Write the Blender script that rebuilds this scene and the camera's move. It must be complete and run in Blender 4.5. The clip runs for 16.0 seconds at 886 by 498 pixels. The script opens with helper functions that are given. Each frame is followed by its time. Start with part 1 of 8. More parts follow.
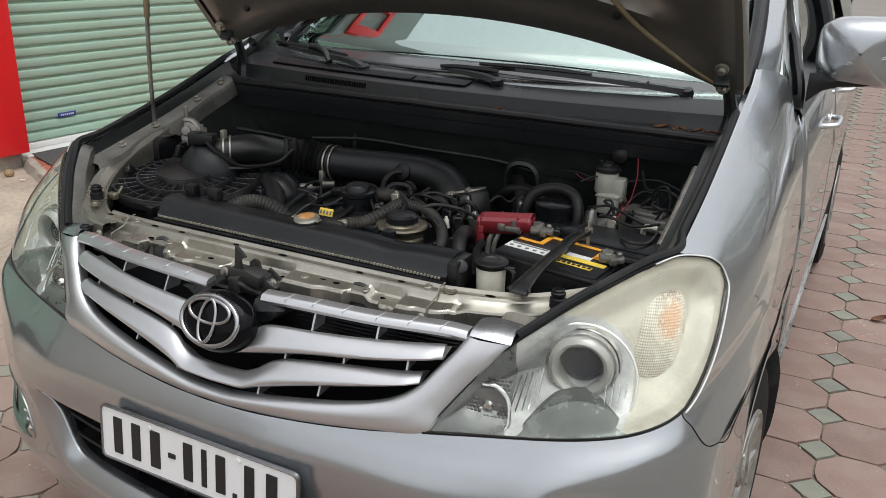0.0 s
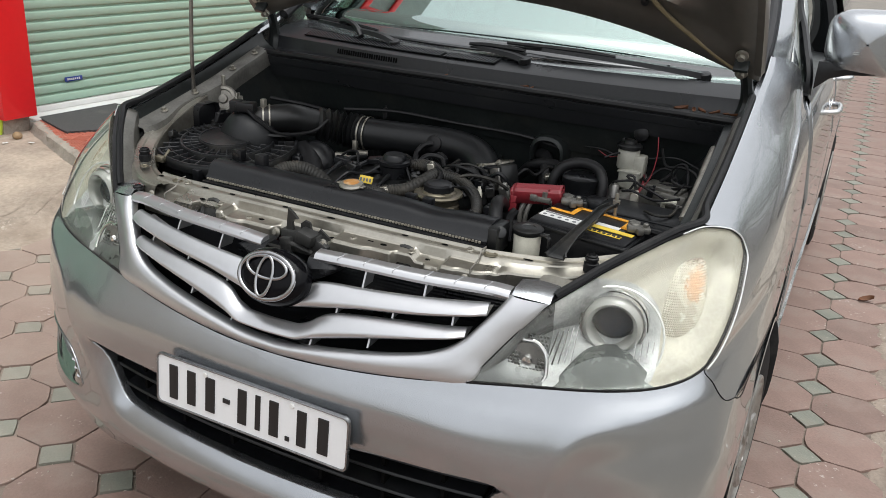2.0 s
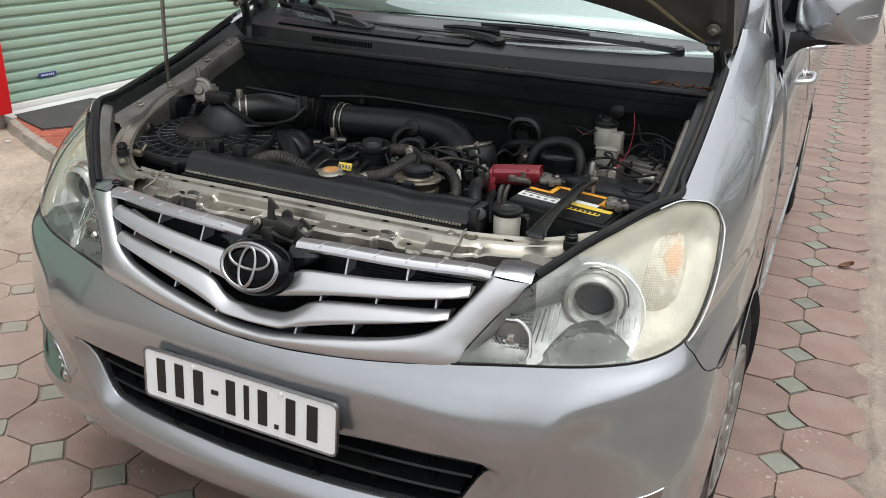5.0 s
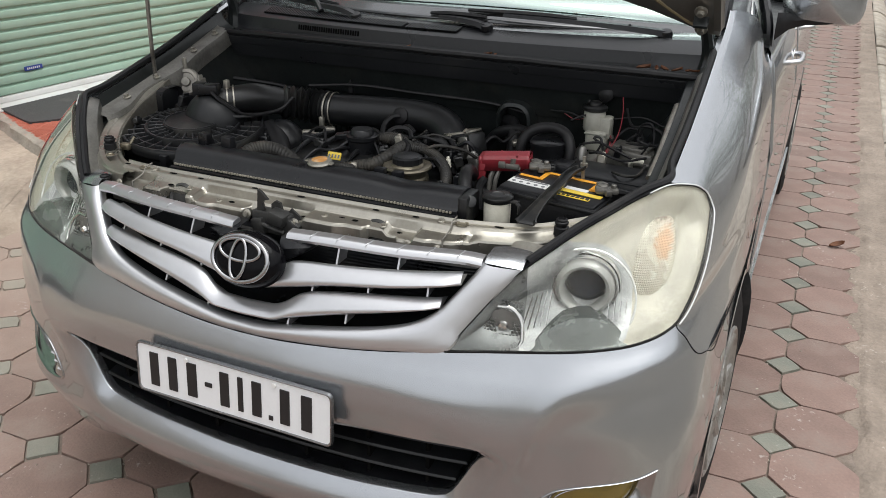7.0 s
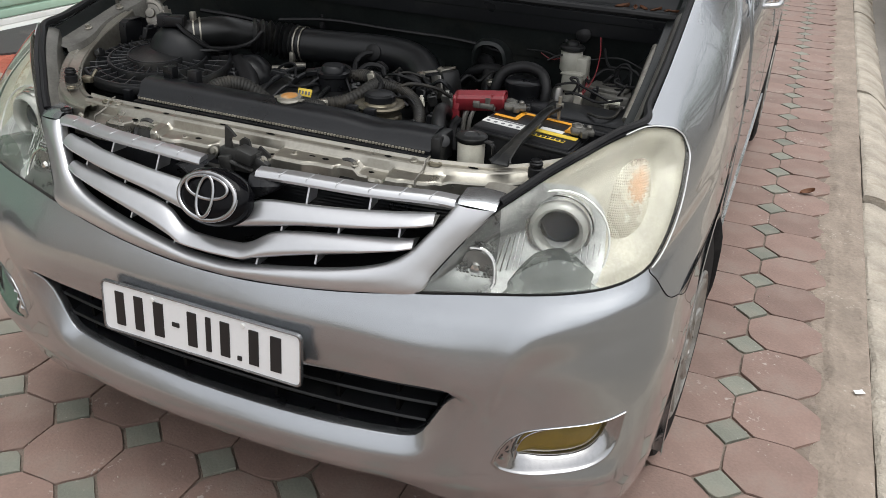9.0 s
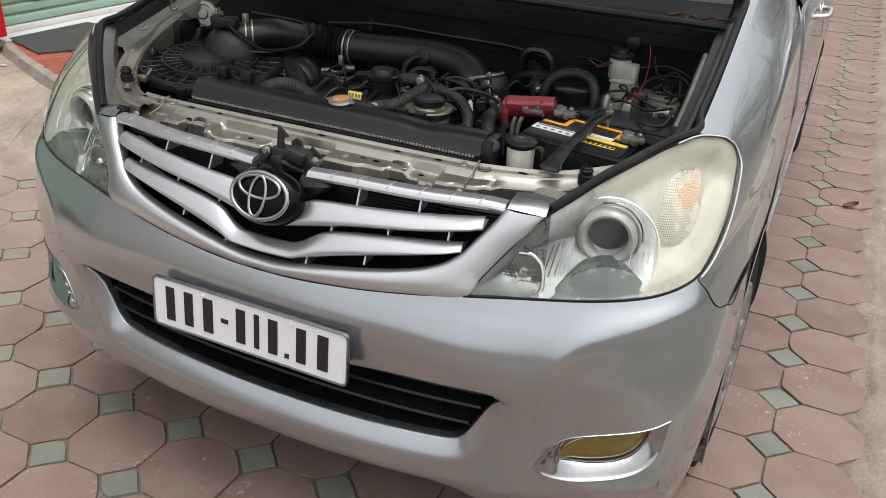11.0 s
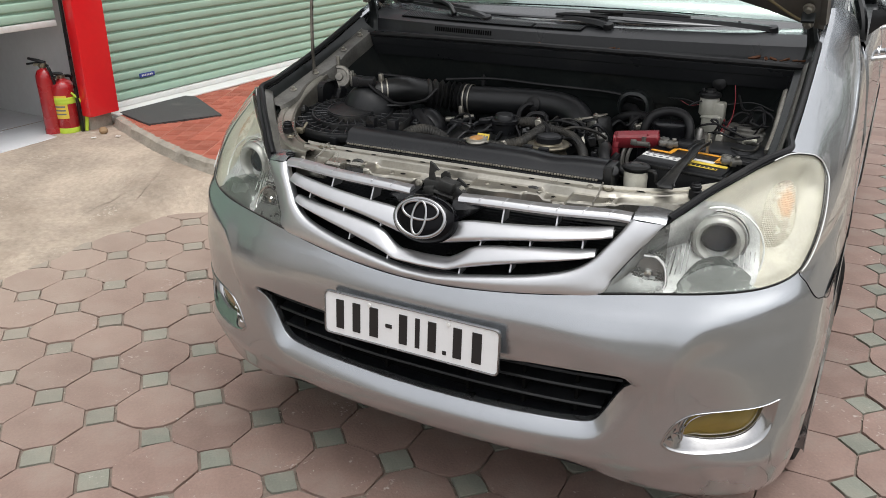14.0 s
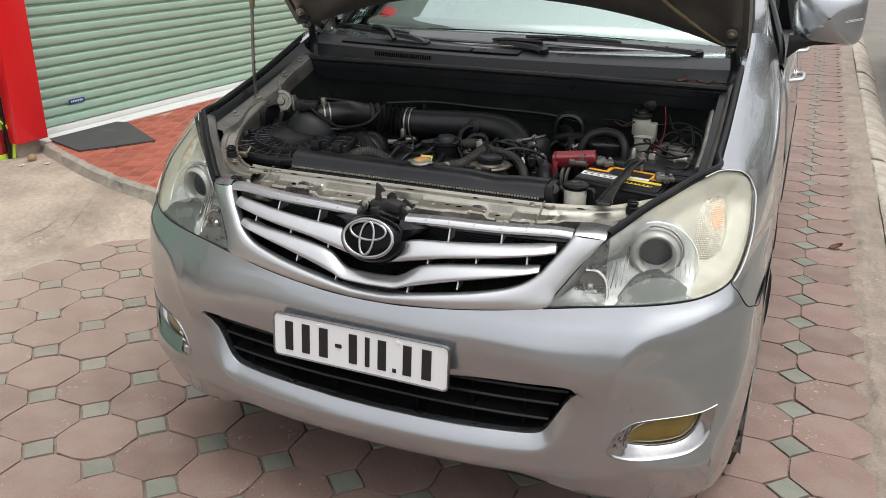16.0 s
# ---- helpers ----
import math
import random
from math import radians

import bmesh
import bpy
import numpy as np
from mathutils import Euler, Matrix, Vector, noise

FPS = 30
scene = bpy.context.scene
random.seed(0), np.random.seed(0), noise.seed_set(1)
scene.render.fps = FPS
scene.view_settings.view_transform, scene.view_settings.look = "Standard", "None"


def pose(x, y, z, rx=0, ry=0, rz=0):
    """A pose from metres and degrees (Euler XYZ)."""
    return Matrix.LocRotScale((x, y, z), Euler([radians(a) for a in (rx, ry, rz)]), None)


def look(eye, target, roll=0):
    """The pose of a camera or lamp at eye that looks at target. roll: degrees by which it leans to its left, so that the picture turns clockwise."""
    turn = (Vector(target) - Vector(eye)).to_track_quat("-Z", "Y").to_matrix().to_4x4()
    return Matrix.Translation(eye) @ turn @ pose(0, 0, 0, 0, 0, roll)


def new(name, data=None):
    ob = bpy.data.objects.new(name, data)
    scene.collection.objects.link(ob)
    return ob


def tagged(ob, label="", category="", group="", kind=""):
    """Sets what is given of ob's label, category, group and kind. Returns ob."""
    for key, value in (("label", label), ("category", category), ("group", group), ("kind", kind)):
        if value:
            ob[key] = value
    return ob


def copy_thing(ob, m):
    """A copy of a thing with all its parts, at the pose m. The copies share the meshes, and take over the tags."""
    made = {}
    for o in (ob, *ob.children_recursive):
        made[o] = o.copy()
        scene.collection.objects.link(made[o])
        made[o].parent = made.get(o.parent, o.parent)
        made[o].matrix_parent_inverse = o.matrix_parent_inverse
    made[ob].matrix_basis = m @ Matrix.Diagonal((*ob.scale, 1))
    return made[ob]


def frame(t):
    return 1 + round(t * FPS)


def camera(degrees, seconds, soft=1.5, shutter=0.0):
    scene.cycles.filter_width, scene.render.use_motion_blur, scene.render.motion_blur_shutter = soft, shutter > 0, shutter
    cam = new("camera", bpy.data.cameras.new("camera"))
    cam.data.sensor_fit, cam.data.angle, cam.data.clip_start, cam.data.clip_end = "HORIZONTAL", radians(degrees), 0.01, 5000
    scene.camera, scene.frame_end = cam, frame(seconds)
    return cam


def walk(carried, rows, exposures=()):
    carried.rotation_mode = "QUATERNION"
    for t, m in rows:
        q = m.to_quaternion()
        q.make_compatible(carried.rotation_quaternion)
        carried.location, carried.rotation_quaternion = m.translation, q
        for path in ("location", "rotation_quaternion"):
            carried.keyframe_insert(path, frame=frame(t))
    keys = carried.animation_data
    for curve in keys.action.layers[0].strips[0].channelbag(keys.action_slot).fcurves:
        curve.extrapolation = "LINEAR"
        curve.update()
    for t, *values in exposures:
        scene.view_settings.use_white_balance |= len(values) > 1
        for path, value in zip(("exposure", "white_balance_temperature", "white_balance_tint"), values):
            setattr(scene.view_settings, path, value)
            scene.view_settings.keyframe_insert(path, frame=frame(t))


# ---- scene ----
cam = camera(55.8, 16.0, soft=0.75)
PATH = [
    (0, (1.022, -1.011, 1.551), (0.16, 0.656, 0.859), 1.5),
    (0.5, (0.972, -1.124, 1.568), (0.088, 0.534, 0.883), 3.3),
    (1, (0.97, -1.131, 1.562), (0.127, 0.538, 0.852), 3.8),
    (1.5, (0.979, -1.159, 1.567), (0.188, 0.523, 0.831), 3.6),
    (2, (0.975, -1.175, 1.569), (0.162, 0.494, 0.827), 3.5),
    (2.5, (0.971, -1.189, 1.579), (0.129, 0.47, 0.844), 3.6),
    (3, (0.977, -1.187, 1.578), (0.124, 0.465, 0.842), 3.2),
    (3.5, (0.974, -1.188, 1.576), (0.119, 0.457, 0.827), 3.1),
    (4, (0.986, -1.197, 1.58), (0.138, 0.454, 0.835), 2.2),
    (4.5, (0.993, -1.185, 1.579), (0.199, 0.485, 0.817), 1.7),
    (4.7, (0.988, -1.18, 1.576), (0.21, 0.491, 0.8), 1.8),
    (6.8, (0.99, -1.18, 1.578), (0.226, 0.492, 0.791), 1.3),
    (7, (0.991, -1.177, 1.58), (0.238, 0.489, 0.77), 0.8),
    (7.5, (0.989, -1.14, 1.569), (0.287, 0.51, 0.683), -0.1),
    (8, (0.992, -1.141, 1.561), (0.355, 0.506, 0.623), 0.6),
    (8.5, (0.996, -1.156, 1.566), (0.363, 0.494, 0.628), 1.6),
    (9, (0.984, -1.159, 1.564), (0.317, 0.482, 0.635), 2.4),
    (9.5, (0.971, -1.169, 1.564), (0.263, 0.455, 0.636), 2.9),
    (9.7, (0.965, -1.173, 1.565), (0.238, 0.443, 0.639), 2.8),
    (11.8, (0.954, -1.201, 1.564), (0.215, 0.419, 0.654), 2.8),
    (12, (0.966, -1.229, 1.565), (0.214, 0.396, 0.673), 2.8),
    (12.5, (1.008, -1.264, 1.565), (0.199, 0.352, 0.709), 1.5),
    (13, (1.058, -1.369, 1.575), (0.176, 0.219, 0.738), 0.1),
    (13.5, (1.033, -1.482, 1.573), (0.141, 0.116, 0.767), 0.4),
    (14, (0.918, -1.576, 1.594), (0.054, 0.048, 0.808), -0.4),
    (14.5, (0.899, -1.628, 1.596), (0.049, -0.001, 0.803), -0.5),
    (15, (0.898, -1.621, 1.593), (0.101, 0.035, 0.804), -0.1),
    (15.5, (0.904, -1.626, 1.601), (0.143, 0.061, 0.842), 0.3),
    (16, (0.91, -1.628, 1.601), (0.177, 0.082, 0.866), 0.2),
]
EXPOSURES = [(0.0, 0.26, 6280.0, 7.0), (0.5, 0.26, 6280.0, 7.0), (1.0, 0.37, 6280.0, 7.0), (4.5, 0.41, 6280.0, 7.0), (7.0, 0.34, 6300.0, 7.5), (9.5, 0.32, 6300.0, 7.5), (12.0, 0.34, 6320.0, 8.0), (16.0, 0.36, 6350.0, 8.0)]
walk(cam, [(t, look(eye, target, roll)) for t, eye, target, roll in PATH], EXPOSURES)

# ---------------------------------------------------------------- light
world = bpy.data.worlds.new("overcast_sky")
scene.world = world
world.use_nodes = True
wn, wl = world.node_tree.nodes, world.node_tree.links
wn.clear()
w_out, w_bg, w_sky, w_hs, w_veil, w_cloud = (wn.new(k) for k in ("ShaderNodeOutputWorld", "ShaderNodeBackground", "ShaderNodeTexSky", "ShaderNodeHueSaturation", "ShaderNodeVectorMath", "ShaderNodeVectorMath"))
w_sky.sky_type, w_sky.sun_disc = "NISHITA", False
w_sky.sun_elevation, w_sky.sun_rotation = radians(76), radians(110)
w_sky.air_density, w_sky.dust_density, w_sky.ozone_density = 1.0, 9.0, 1.0
w_hs.inputs["Saturation"].default_value = 0.36
w_bg.inputs["Strength"].default_value = 0.13
wl.new(w_sky.outputs[0], w_hs.inputs["Color"])
# cloud cover: it veils the bright part round the sun and adds an even pale layer
w_veil.operation, w_cloud.operation = "MINIMUM", "ADD"
w_veil.inputs[1].default_value = (10.6, 10.3, 10.0)
w_cloud.inputs[1].default_value = (3.48, 3.28, 3.14)
wl.new(w_hs.outputs[0], w_veil.inputs[0])
wl.new(w_veil.outputs[0], w_cloud.inputs[0])
wl.new(w_cloud.outputs[0], w_bg.inputs["Color"])
wl.new(w_bg.outputs[0], w_out.inputs[0])

sun_data = bpy.data.lights.new("sun", "SUN")
sun_data.energy, sun_data.angle, sun_data.color = 0.95, radians(38), (1.0, 0.99, 0.975)
sun_ob = new("sun", sun_data)
sun_ob.matrix_world = look((1.6, -0.6, 7.0), (0, 0, 0))

# ---------------------------------------------------------------- materials
def material(name, color, rough=0.5, metal=0.0, vary=0.12, scale=8.0, bump=0.0, bscale=60.0, dirt=None, dirt_amount=0.0,
             coat=0.0, coat_rough=0.10, spec=0.5, per_object=0.0, rough_vary=0.1, fine=0.5, flake=0.0, fleck=None, dust=None):
    """A surface with variation at two scales, optional stains of another colour, and relief."""
    m = bpy.data.materials.new(name)
    m.use_nodes = True
    n, l = m.node_tree.nodes, m.node_tree.links
    b = n["Principled BSDF"]
    co = n.new("ShaderNodeTexCoord")
    big, small = n.new("ShaderNodeTexNoise"), n.new("ShaderNodeTexNoise")
    for t, s, d in ((big, scale, 4.0), (small, scale * 14, 3.0)):
        t.inputs["Scale"].default_value, t.inputs["Detail"].default_value = s, d
        l.new(co.outputs["Object"], t.inputs["Vector"])
    mixv = n.new("ShaderNodeMath")
    mixv.operation = "MULTIPLY_ADD"
    l.new(small.outputs["Fac"], mixv.inputs[0])
    mixv.inputs[1].default_value = fine
    l.new(big.outputs["Fac"], mixv.inputs[2])
    ramp = n.new("ShaderNodeMapRange")
    ramp.inputs["From Min"].default_value, ramp.inputs["From Max"].default_value = 0.3 + fine * 0.3, 0.7 + fine * 0.7
    ramp.inputs["To Min"].default_value, ramp.inputs["To Max"].default_value = 1 - vary, 1 + vary
    l.new(mixv.outputs[0], ramp.inputs["Value"])
    val = ramp.outputs[0]
    if per_object:
        info, mr, mul = n.new("ShaderNodeObjectInfo"), n.new("ShaderNodeMapRange"), n.new("ShaderNodeMath")
        mr.inputs["To Min"].default_value, mr.inputs["To Max"].default_value = 1 - per_object, 1 + per_object
        mul.operation = "MULTIPLY"
        l.new(info.outputs["Random"], mr.inputs["Value"])
        l.new(val, mul.inputs[0]), l.new(mr.outputs[0], mul.inputs[1])
        val = mul.outputs[0]
    col = n.new("ShaderNodeVectorMath")
    col.operation = "SCALE"
    col.inputs[0].default_value = color
    l.new(val, col.inputs["Scale"])
    out = col.outputs[0]
    if dirt:
        dn, dr, mx = n.new("ShaderNodeTexNoise"), n.new("ShaderNodeMapRange"), n.new("ShaderNodeMix")
        dn.inputs["Scale"].default_value, dn.inputs["Detail"].default_value, dn.inputs["Roughness"].default_value = scale * 0.6, 8.0, 0.65
        l.new(co.outputs["Object"], dn.inputs["Vector"])
        dr.inputs["From Min"].default_value, dr.inputs["From Max"].default_value = 0.62 - 0.3 * dirt_amount, 0.78 - 0.2 * dirt_amount
        dr.inputs["To Max"].default_value = min(1.0, 0.4 + dirt_amount)
        l.new(dn.outputs["Fac"], dr.inputs["Value"])
        mx.data_type = "RGBA"
        l.new(dr.outputs[0], mx.inputs["Factor"])
        l.new(out, mx.inputs["A"])
        mx.inputs["B"].default_value = (*dirt, 1)
        out = mx.outputs["Result"]
    if fleck:
        # small pale chips and dusty smears, thinned out by a broad noise
        fn, fw, fa, fr, fm = n.new("ShaderNodeTexNoise"), n.new("ShaderNodeTexNoise"), n.new("ShaderNodeMath"), n.new("ShaderNodeMapRange"), n.new("ShaderNodeMix")
        fn.inputs["Scale"].default_value, fn.inputs["Detail"].default_value, fn.inputs["Roughness"].default_value = 55.0, 5.0, 0.6
        fw.inputs["Scale"].default_value, fw.inputs["Detail"].default_value = 5.0, 2.0
        geo = n.new("ShaderNodeNewGeometry")
        l.new(geo.outputs["Position"], fn.inputs["Vector"]), l.new(geo.outputs["Position"], fw.inputs["Vector"])
        fa.operation = "MULTIPLY_ADD"
        l.new(fw.outputs["Fac"], fa.inputs[0])
        fa.inputs[1].default_value = 0.55
        l.new(fn.outputs["Fac"], fa.inputs[2])
        fr.inputs["From Min"].default_value, fr.inputs["From Max"].default_value = 0.945, 1.03
        fr.inputs["To Max"].default_value = 0.8
        l.new(fa.outputs[0], fr.inputs["Value"])
        fm.data_type = "RGBA"
        l.new(fr.outputs[0], fm.inputs["Factor"]), l.new(out, fm.inputs["A"])
        fm.inputs["B"].default_value = (*fleck, 1)
        out = fm.outputs["Result"]
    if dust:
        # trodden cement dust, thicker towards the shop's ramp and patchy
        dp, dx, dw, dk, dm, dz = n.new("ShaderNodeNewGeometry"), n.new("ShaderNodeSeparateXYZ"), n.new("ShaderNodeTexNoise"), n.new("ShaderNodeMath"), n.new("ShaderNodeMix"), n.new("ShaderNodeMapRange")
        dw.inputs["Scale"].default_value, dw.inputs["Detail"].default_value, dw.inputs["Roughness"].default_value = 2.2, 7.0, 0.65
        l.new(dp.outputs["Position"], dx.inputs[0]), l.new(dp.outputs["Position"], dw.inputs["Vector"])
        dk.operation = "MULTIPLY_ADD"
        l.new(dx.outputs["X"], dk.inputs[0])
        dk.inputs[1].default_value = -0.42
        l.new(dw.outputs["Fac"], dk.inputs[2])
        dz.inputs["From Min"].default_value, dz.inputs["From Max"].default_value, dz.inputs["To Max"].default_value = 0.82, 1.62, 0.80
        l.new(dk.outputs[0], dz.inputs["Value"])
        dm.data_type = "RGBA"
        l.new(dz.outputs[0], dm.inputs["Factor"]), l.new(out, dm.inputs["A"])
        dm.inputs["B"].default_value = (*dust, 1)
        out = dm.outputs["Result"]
    l.new(out, b.inputs["Base Color"])
    rr = n.new("ShaderNodeMapRange")
    rr.inputs["To Min"].default_value, rr.inputs["To Max"].default_value = max(0.02, rough - rough_vary), min(1.0, rough + rough_vary)
    l.new(big.outputs["Fac"], rr.inputs["Value"])
    l.new(rr.outputs[0], b.inputs["Roughness"])
    b.inputs["Metallic"].default_value = metal
    b.inputs["Specular IOR Level"].default_value = spec
    b.inputs["Coat Weight"].default_value = coat
    b.inputs["Coat Roughness"].default_value = coat_rough
    if flake:
        fl, fb = n.new("ShaderNodeTexNoise"), n.new("ShaderNodeBump")
        fl.inputs["Scale"].default_value, fl.inputs["Detail"].default_value = 900.0, 1.0
        fb.inputs["Strength"].default_value, fb.inputs["Distance"].default_value = flake, 0.002
        l.new(co.outputs["Object"], fl.inputs["Vector"])
        l.new(fl.outputs["Fac"], fb.inputs["Height"])
        l.new(fb.outputs[0], b.inputs["Normal"])
    if bump:
        bt, bp = n.new("ShaderNodeTexNoise"), n.new("ShaderNodeBump")
        bt.inputs["Scale"].default_value, bt.inputs["Detail"].default_value = bscale, 6.0
        bp.inputs["Strength"].default_value, bp.inputs["Distance"].default_value = bump, 0.01
        l.new(co.outputs["Object"], bt.inputs["Vector"])
        l.new(bt.outputs["Fac"], bp.inputs["Height"])
        l.new(bp.outputs[0], b.inputs["Normal"])
    return m


def glass(name, color, rough=0.0, ior=1.45, haze=0.0, haze_color=(0.8, 0.75, 0.55)):
    m = bpy.data.materials.new(name)
    m.use_nodes = True
    n, l = m.node_tree.nodes, m.node_tree.links
    b = n["Principled BSDF"]
    b.inputs["Base Color"].default_value = (*color, 1)
    b.inputs["Roughness"].default_value, b.inputs["IOR"].default_value = rough, ior
    b.inputs["Transmission Weight"].default_value = 1.0
    if haze:
        d, mx, nz, mr = n.new("ShaderNodeBsdfDiffuse"), n.new("ShaderNodeMixShader"), n.new("ShaderNodeTexNoise"), n.new("ShaderNodeMapRange")
        d.inputs["Color"].default_value = (*haze_color, 1)
        nz.inputs["Scale"].default_value, nz.inputs["Detail"].default_value = 7.0, 5.0
        mr.inputs["From Min"].default_value, mr.inputs["From Max"].default_value = 0.35, 0.75
        mr.inputs["To Min"].default_value, mr.inputs["To Max"].default_value = haze * 0.4, haze * 1.5
        l.new(nz.outputs["Fac"], mr.inputs["Value"])
        l.new(mr.outputs[0], mx.inputs["Fac"])
        l.new(b.outputs[0], mx.inputs[1]), l.new(d.outputs[0], mx.inputs[2])
        l.new(mx.outputs[0], n["Material Output"].inputs["Surface"])
    return m


def mirror_glass(name, color, film, amount):
    """Glass with a reflecting sun film."""
    m = glass(name, color, 0.0, 1.5)
    n, l = m.node_tree.nodes, m.node_tree.links
    g, mx = n.new("ShaderNodeBsdfGlossy"), n.new("ShaderNodeMixShader")
    g.inputs["Color"].default_value, g.inputs["Roughness"].default_value = (*film, 1), 0.015
    mx.inputs["Fac"].default_value = amount
    l.new(n["Principled BSDF"].outputs[0], mx.inputs[1]), l.new(g.outputs[0], mx.inputs[2])
    l.new(mx.outputs[0], n["Material Output"].inputs["Surface"])
    return m


PAINT = material("silver_paint", (0.413, 0.430, 0.450), 0.26, 0.93, vary=0.04, scale=3, coat=0.85, coat_rough=0.025, rough_vary=0.04, dirt=(0.48, 0.47, 0.46), dirt_amount=0.05, flake=0.05)
GRILLE_PAINT = material("grille_silver", (0.56, 0.565, 0.58), 0.33, 0.88, vary=0.04, scale=5, coat=0.7, coat_rough=0.05, rough_vary=0.05, flake=0.04)
CHROME = material("chrome", (0.66, 0.66, 0.67), 0.06, 1.0, vary=0.04, rough_vary=0.05)
EMBLEM_CHROME = material("emblem_chrome", (0.40, 0.40, 0.41), 0.05, 1.0, vary=0.04, rough_vary=0.03)
FOG_CHROME = material("fog_chrome", (0.40, 0.40, 0.405), 0.15, 1.0, vary=0.10, rough_vary=0.08)
BLACK = material("black_plastic", (0.009, 0.0095, 0.011), 0.32, 0, vary=0.4, scale=14, bump=0.035, bscale=260, dirt=(0.055, 0.052, 0.05), dirt_amount=0.14, spec=0.38, rough_vary=0.16)
LATCH = material("dusty_latch_steel", (0.030, 0.030, 0.029), 0.48, 0.2, vary=0.35, scale=18, bump=0.06, bscale=120, dirt=(0.085, 0.08, 0.07), dirt_amount=0.3)
RIB_PLASTIC = material("dusty_rib_plastic", (0.020, 0.021, 0.023), 0.36, 0, vary=0.3, scale=16, dirt=(0.07, 0.066, 0.06), dirt_amount=0.25)
PIPE = material("satin_black_pipe", (0.009, 0.0098, 0.011), 0.40, 0, vary=0.3, scale=9, bump=0.03, bscale=160, dirt=(0.032, 0.031, 0.028), dirt_amount=0.15, spec=0.4)
BLACK_DUSTY = material("dusty_black_plastic", (0.009, 0.0095, 0.010), 0.38, 0, vary=0.4, scale=14, bump=0.05, bscale=190, dirt=(0.065, 0.060, 0.052), dirt_amount=0.28, spec=0.5, rough_vary=0.16)
COWL = material("cowl_plastic", (0.015, 0.016, 0.018), 0.30, 0, vary=0.25, scale=6, bump=0.03, bscale=350, dirt=(0.045, 0.044, 0.042), dirt_amount=0.15, spec=0.4, rough_vary=0.12)
# black glass border, its base raised to grey to carry reflected sky
FRIT_SHEEN = material("painted_glass_sheen", (0.060, 0.063, 0.067), 0.14, 0.25, vary=0.15, scale=5, spec=0.9, coat=0.6, dirt=(0.12, 0.118, 0.115), dirt_amount=0.15)
GLOSS_BLACK = material("gloss_black", (0.004, 0.004, 0.005), 0.12, 0, vary=0.1, spec=0.12)
RUBBER = material("rubber", (0.010, 0.010, 0.011), 0.44, 0, vary=0.25, scale=12, dirt=(0.05, 0.048, 0.045), dirt_amount=0.2, spec=0.28)
HOSE = material("dusty_hose", (0.026, 0.025, 0.023), 0.5, 0, vary=0.3, scale=20, dirt=(0.085, 0.076, 0.062), dirt_amount=0.35, spec=0.3)
LEDGE = material("dirty_grey_ledge", (0.165, 0.16, 0.145), 0.36, 0.45, vary=0.35, scale=12, dirt=(0.05, 0.046, 0.04), dirt_amount=0.4)
TYRE = material("tyre", (0.012, 0.012, 0.0125), 0.8, 0, vary=0.2, scale=10, bump=0.1, dirt=(0.035, 0.032, 0.03), dirt_amount=0.2, spec=0.15)
STEEL = material("bare_beige_metal", (0.39, 0.37, 0.32), 0.30, 0.85, vary=0.20, scale=9, coat=0.15, bump=0.02, bscale=40, dirt=(0.17, 0.148, 0.118), dirt_amount=0.28)
STEEL_DIRTY = material("stained_metal", (0.30, 0.285, 0.25), 0.38, 0.5, vary=0.3, scale=9, dirt=(0.05, 0.045, 0.04), dirt_amount=0.45)
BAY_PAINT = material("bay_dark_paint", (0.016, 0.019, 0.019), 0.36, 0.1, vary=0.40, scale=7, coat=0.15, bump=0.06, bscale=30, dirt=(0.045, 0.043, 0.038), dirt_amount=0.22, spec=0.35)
HOOD_PAINT = material("hood_underside_paint", (0.20, 0.185, 0.165), 0.34, 0.75, vary=0.12, scale=3, coat=0.25, dirt=(0.10, 0.09, 0.08), dirt_amount=0.3)
ALU = material("cast_aluminium", (0.36, 0.35, 0.33), 0.45, 0.8, vary=0.25, scale=15, bump=0.1, dirt=(0.12, 0.10, 0.08), dirt_amount=0.4)
BRASS = material("dusty_brass", (0.24, 0.215, 0.16), 0.34, 0.75, vary=0.2, scale=15, dirt=(0.14, 0.12, 0.09), dirt_amount=0.4)
BOLT = material("bolt_zinc", (0.40, 0.38, 0.33), 0.4, 0.8, vary=0.2, scale=40)
RED_PLASTIC = material("red_cover_plastic", (0.22, 0.022, 0.03), 0.35, 0, vary=0.15, scale=12, dirt=(0.10, 0.03, 0.03), dirt_amount=0.25)
WHITE_PLASTIC = material("aged_white_plastic", (0.70, 0.68, 0.58), 0.45, 0, vary=0.12, scale=10, dirt=(0.28, 0.25, 0.18), dirt_amount=0.3)
# reservoir plastic, darkened: the bay's shade is put into its colour
AGED_SHADED = material("aged_shaded_plastic", (0.36, 0.355, 0.31), 0.35, 0, vary=0.15, scale=12, dirt=(0.18, 0.165, 0.13), dirt_amount=0.3)
YELLOW = material("yellow_label", (0.75, 0.55, 0.07), 0.5, 0, vary=0.1, scale=20, dirt=(0.3, 0.24, 0.08), dirt_amount=0.15)
CAP_ORANGE = material("worn_orange", (0.50, 0.24, 0.07), 0.4, 0.1, vary=0.2, scale=60, dirt=(0.55, 0.50, 0.38), dirt_amount=0.3)
ORANGE = material("orange_stripe", (0.78, 0.36, 0.03), 0.5, 0, vary=0.1, scale=20)
WHITE_LABEL = material("white_label", (0.72, 0.72, 0.70), 0.5, 0, vary=0.06, scale=20, dirt=(0.4, 0.38, 0.33), dirt_amount=0.2)
GREY_PRINT = material("grey_print", (0.16, 0.16, 0.17), 0.5)
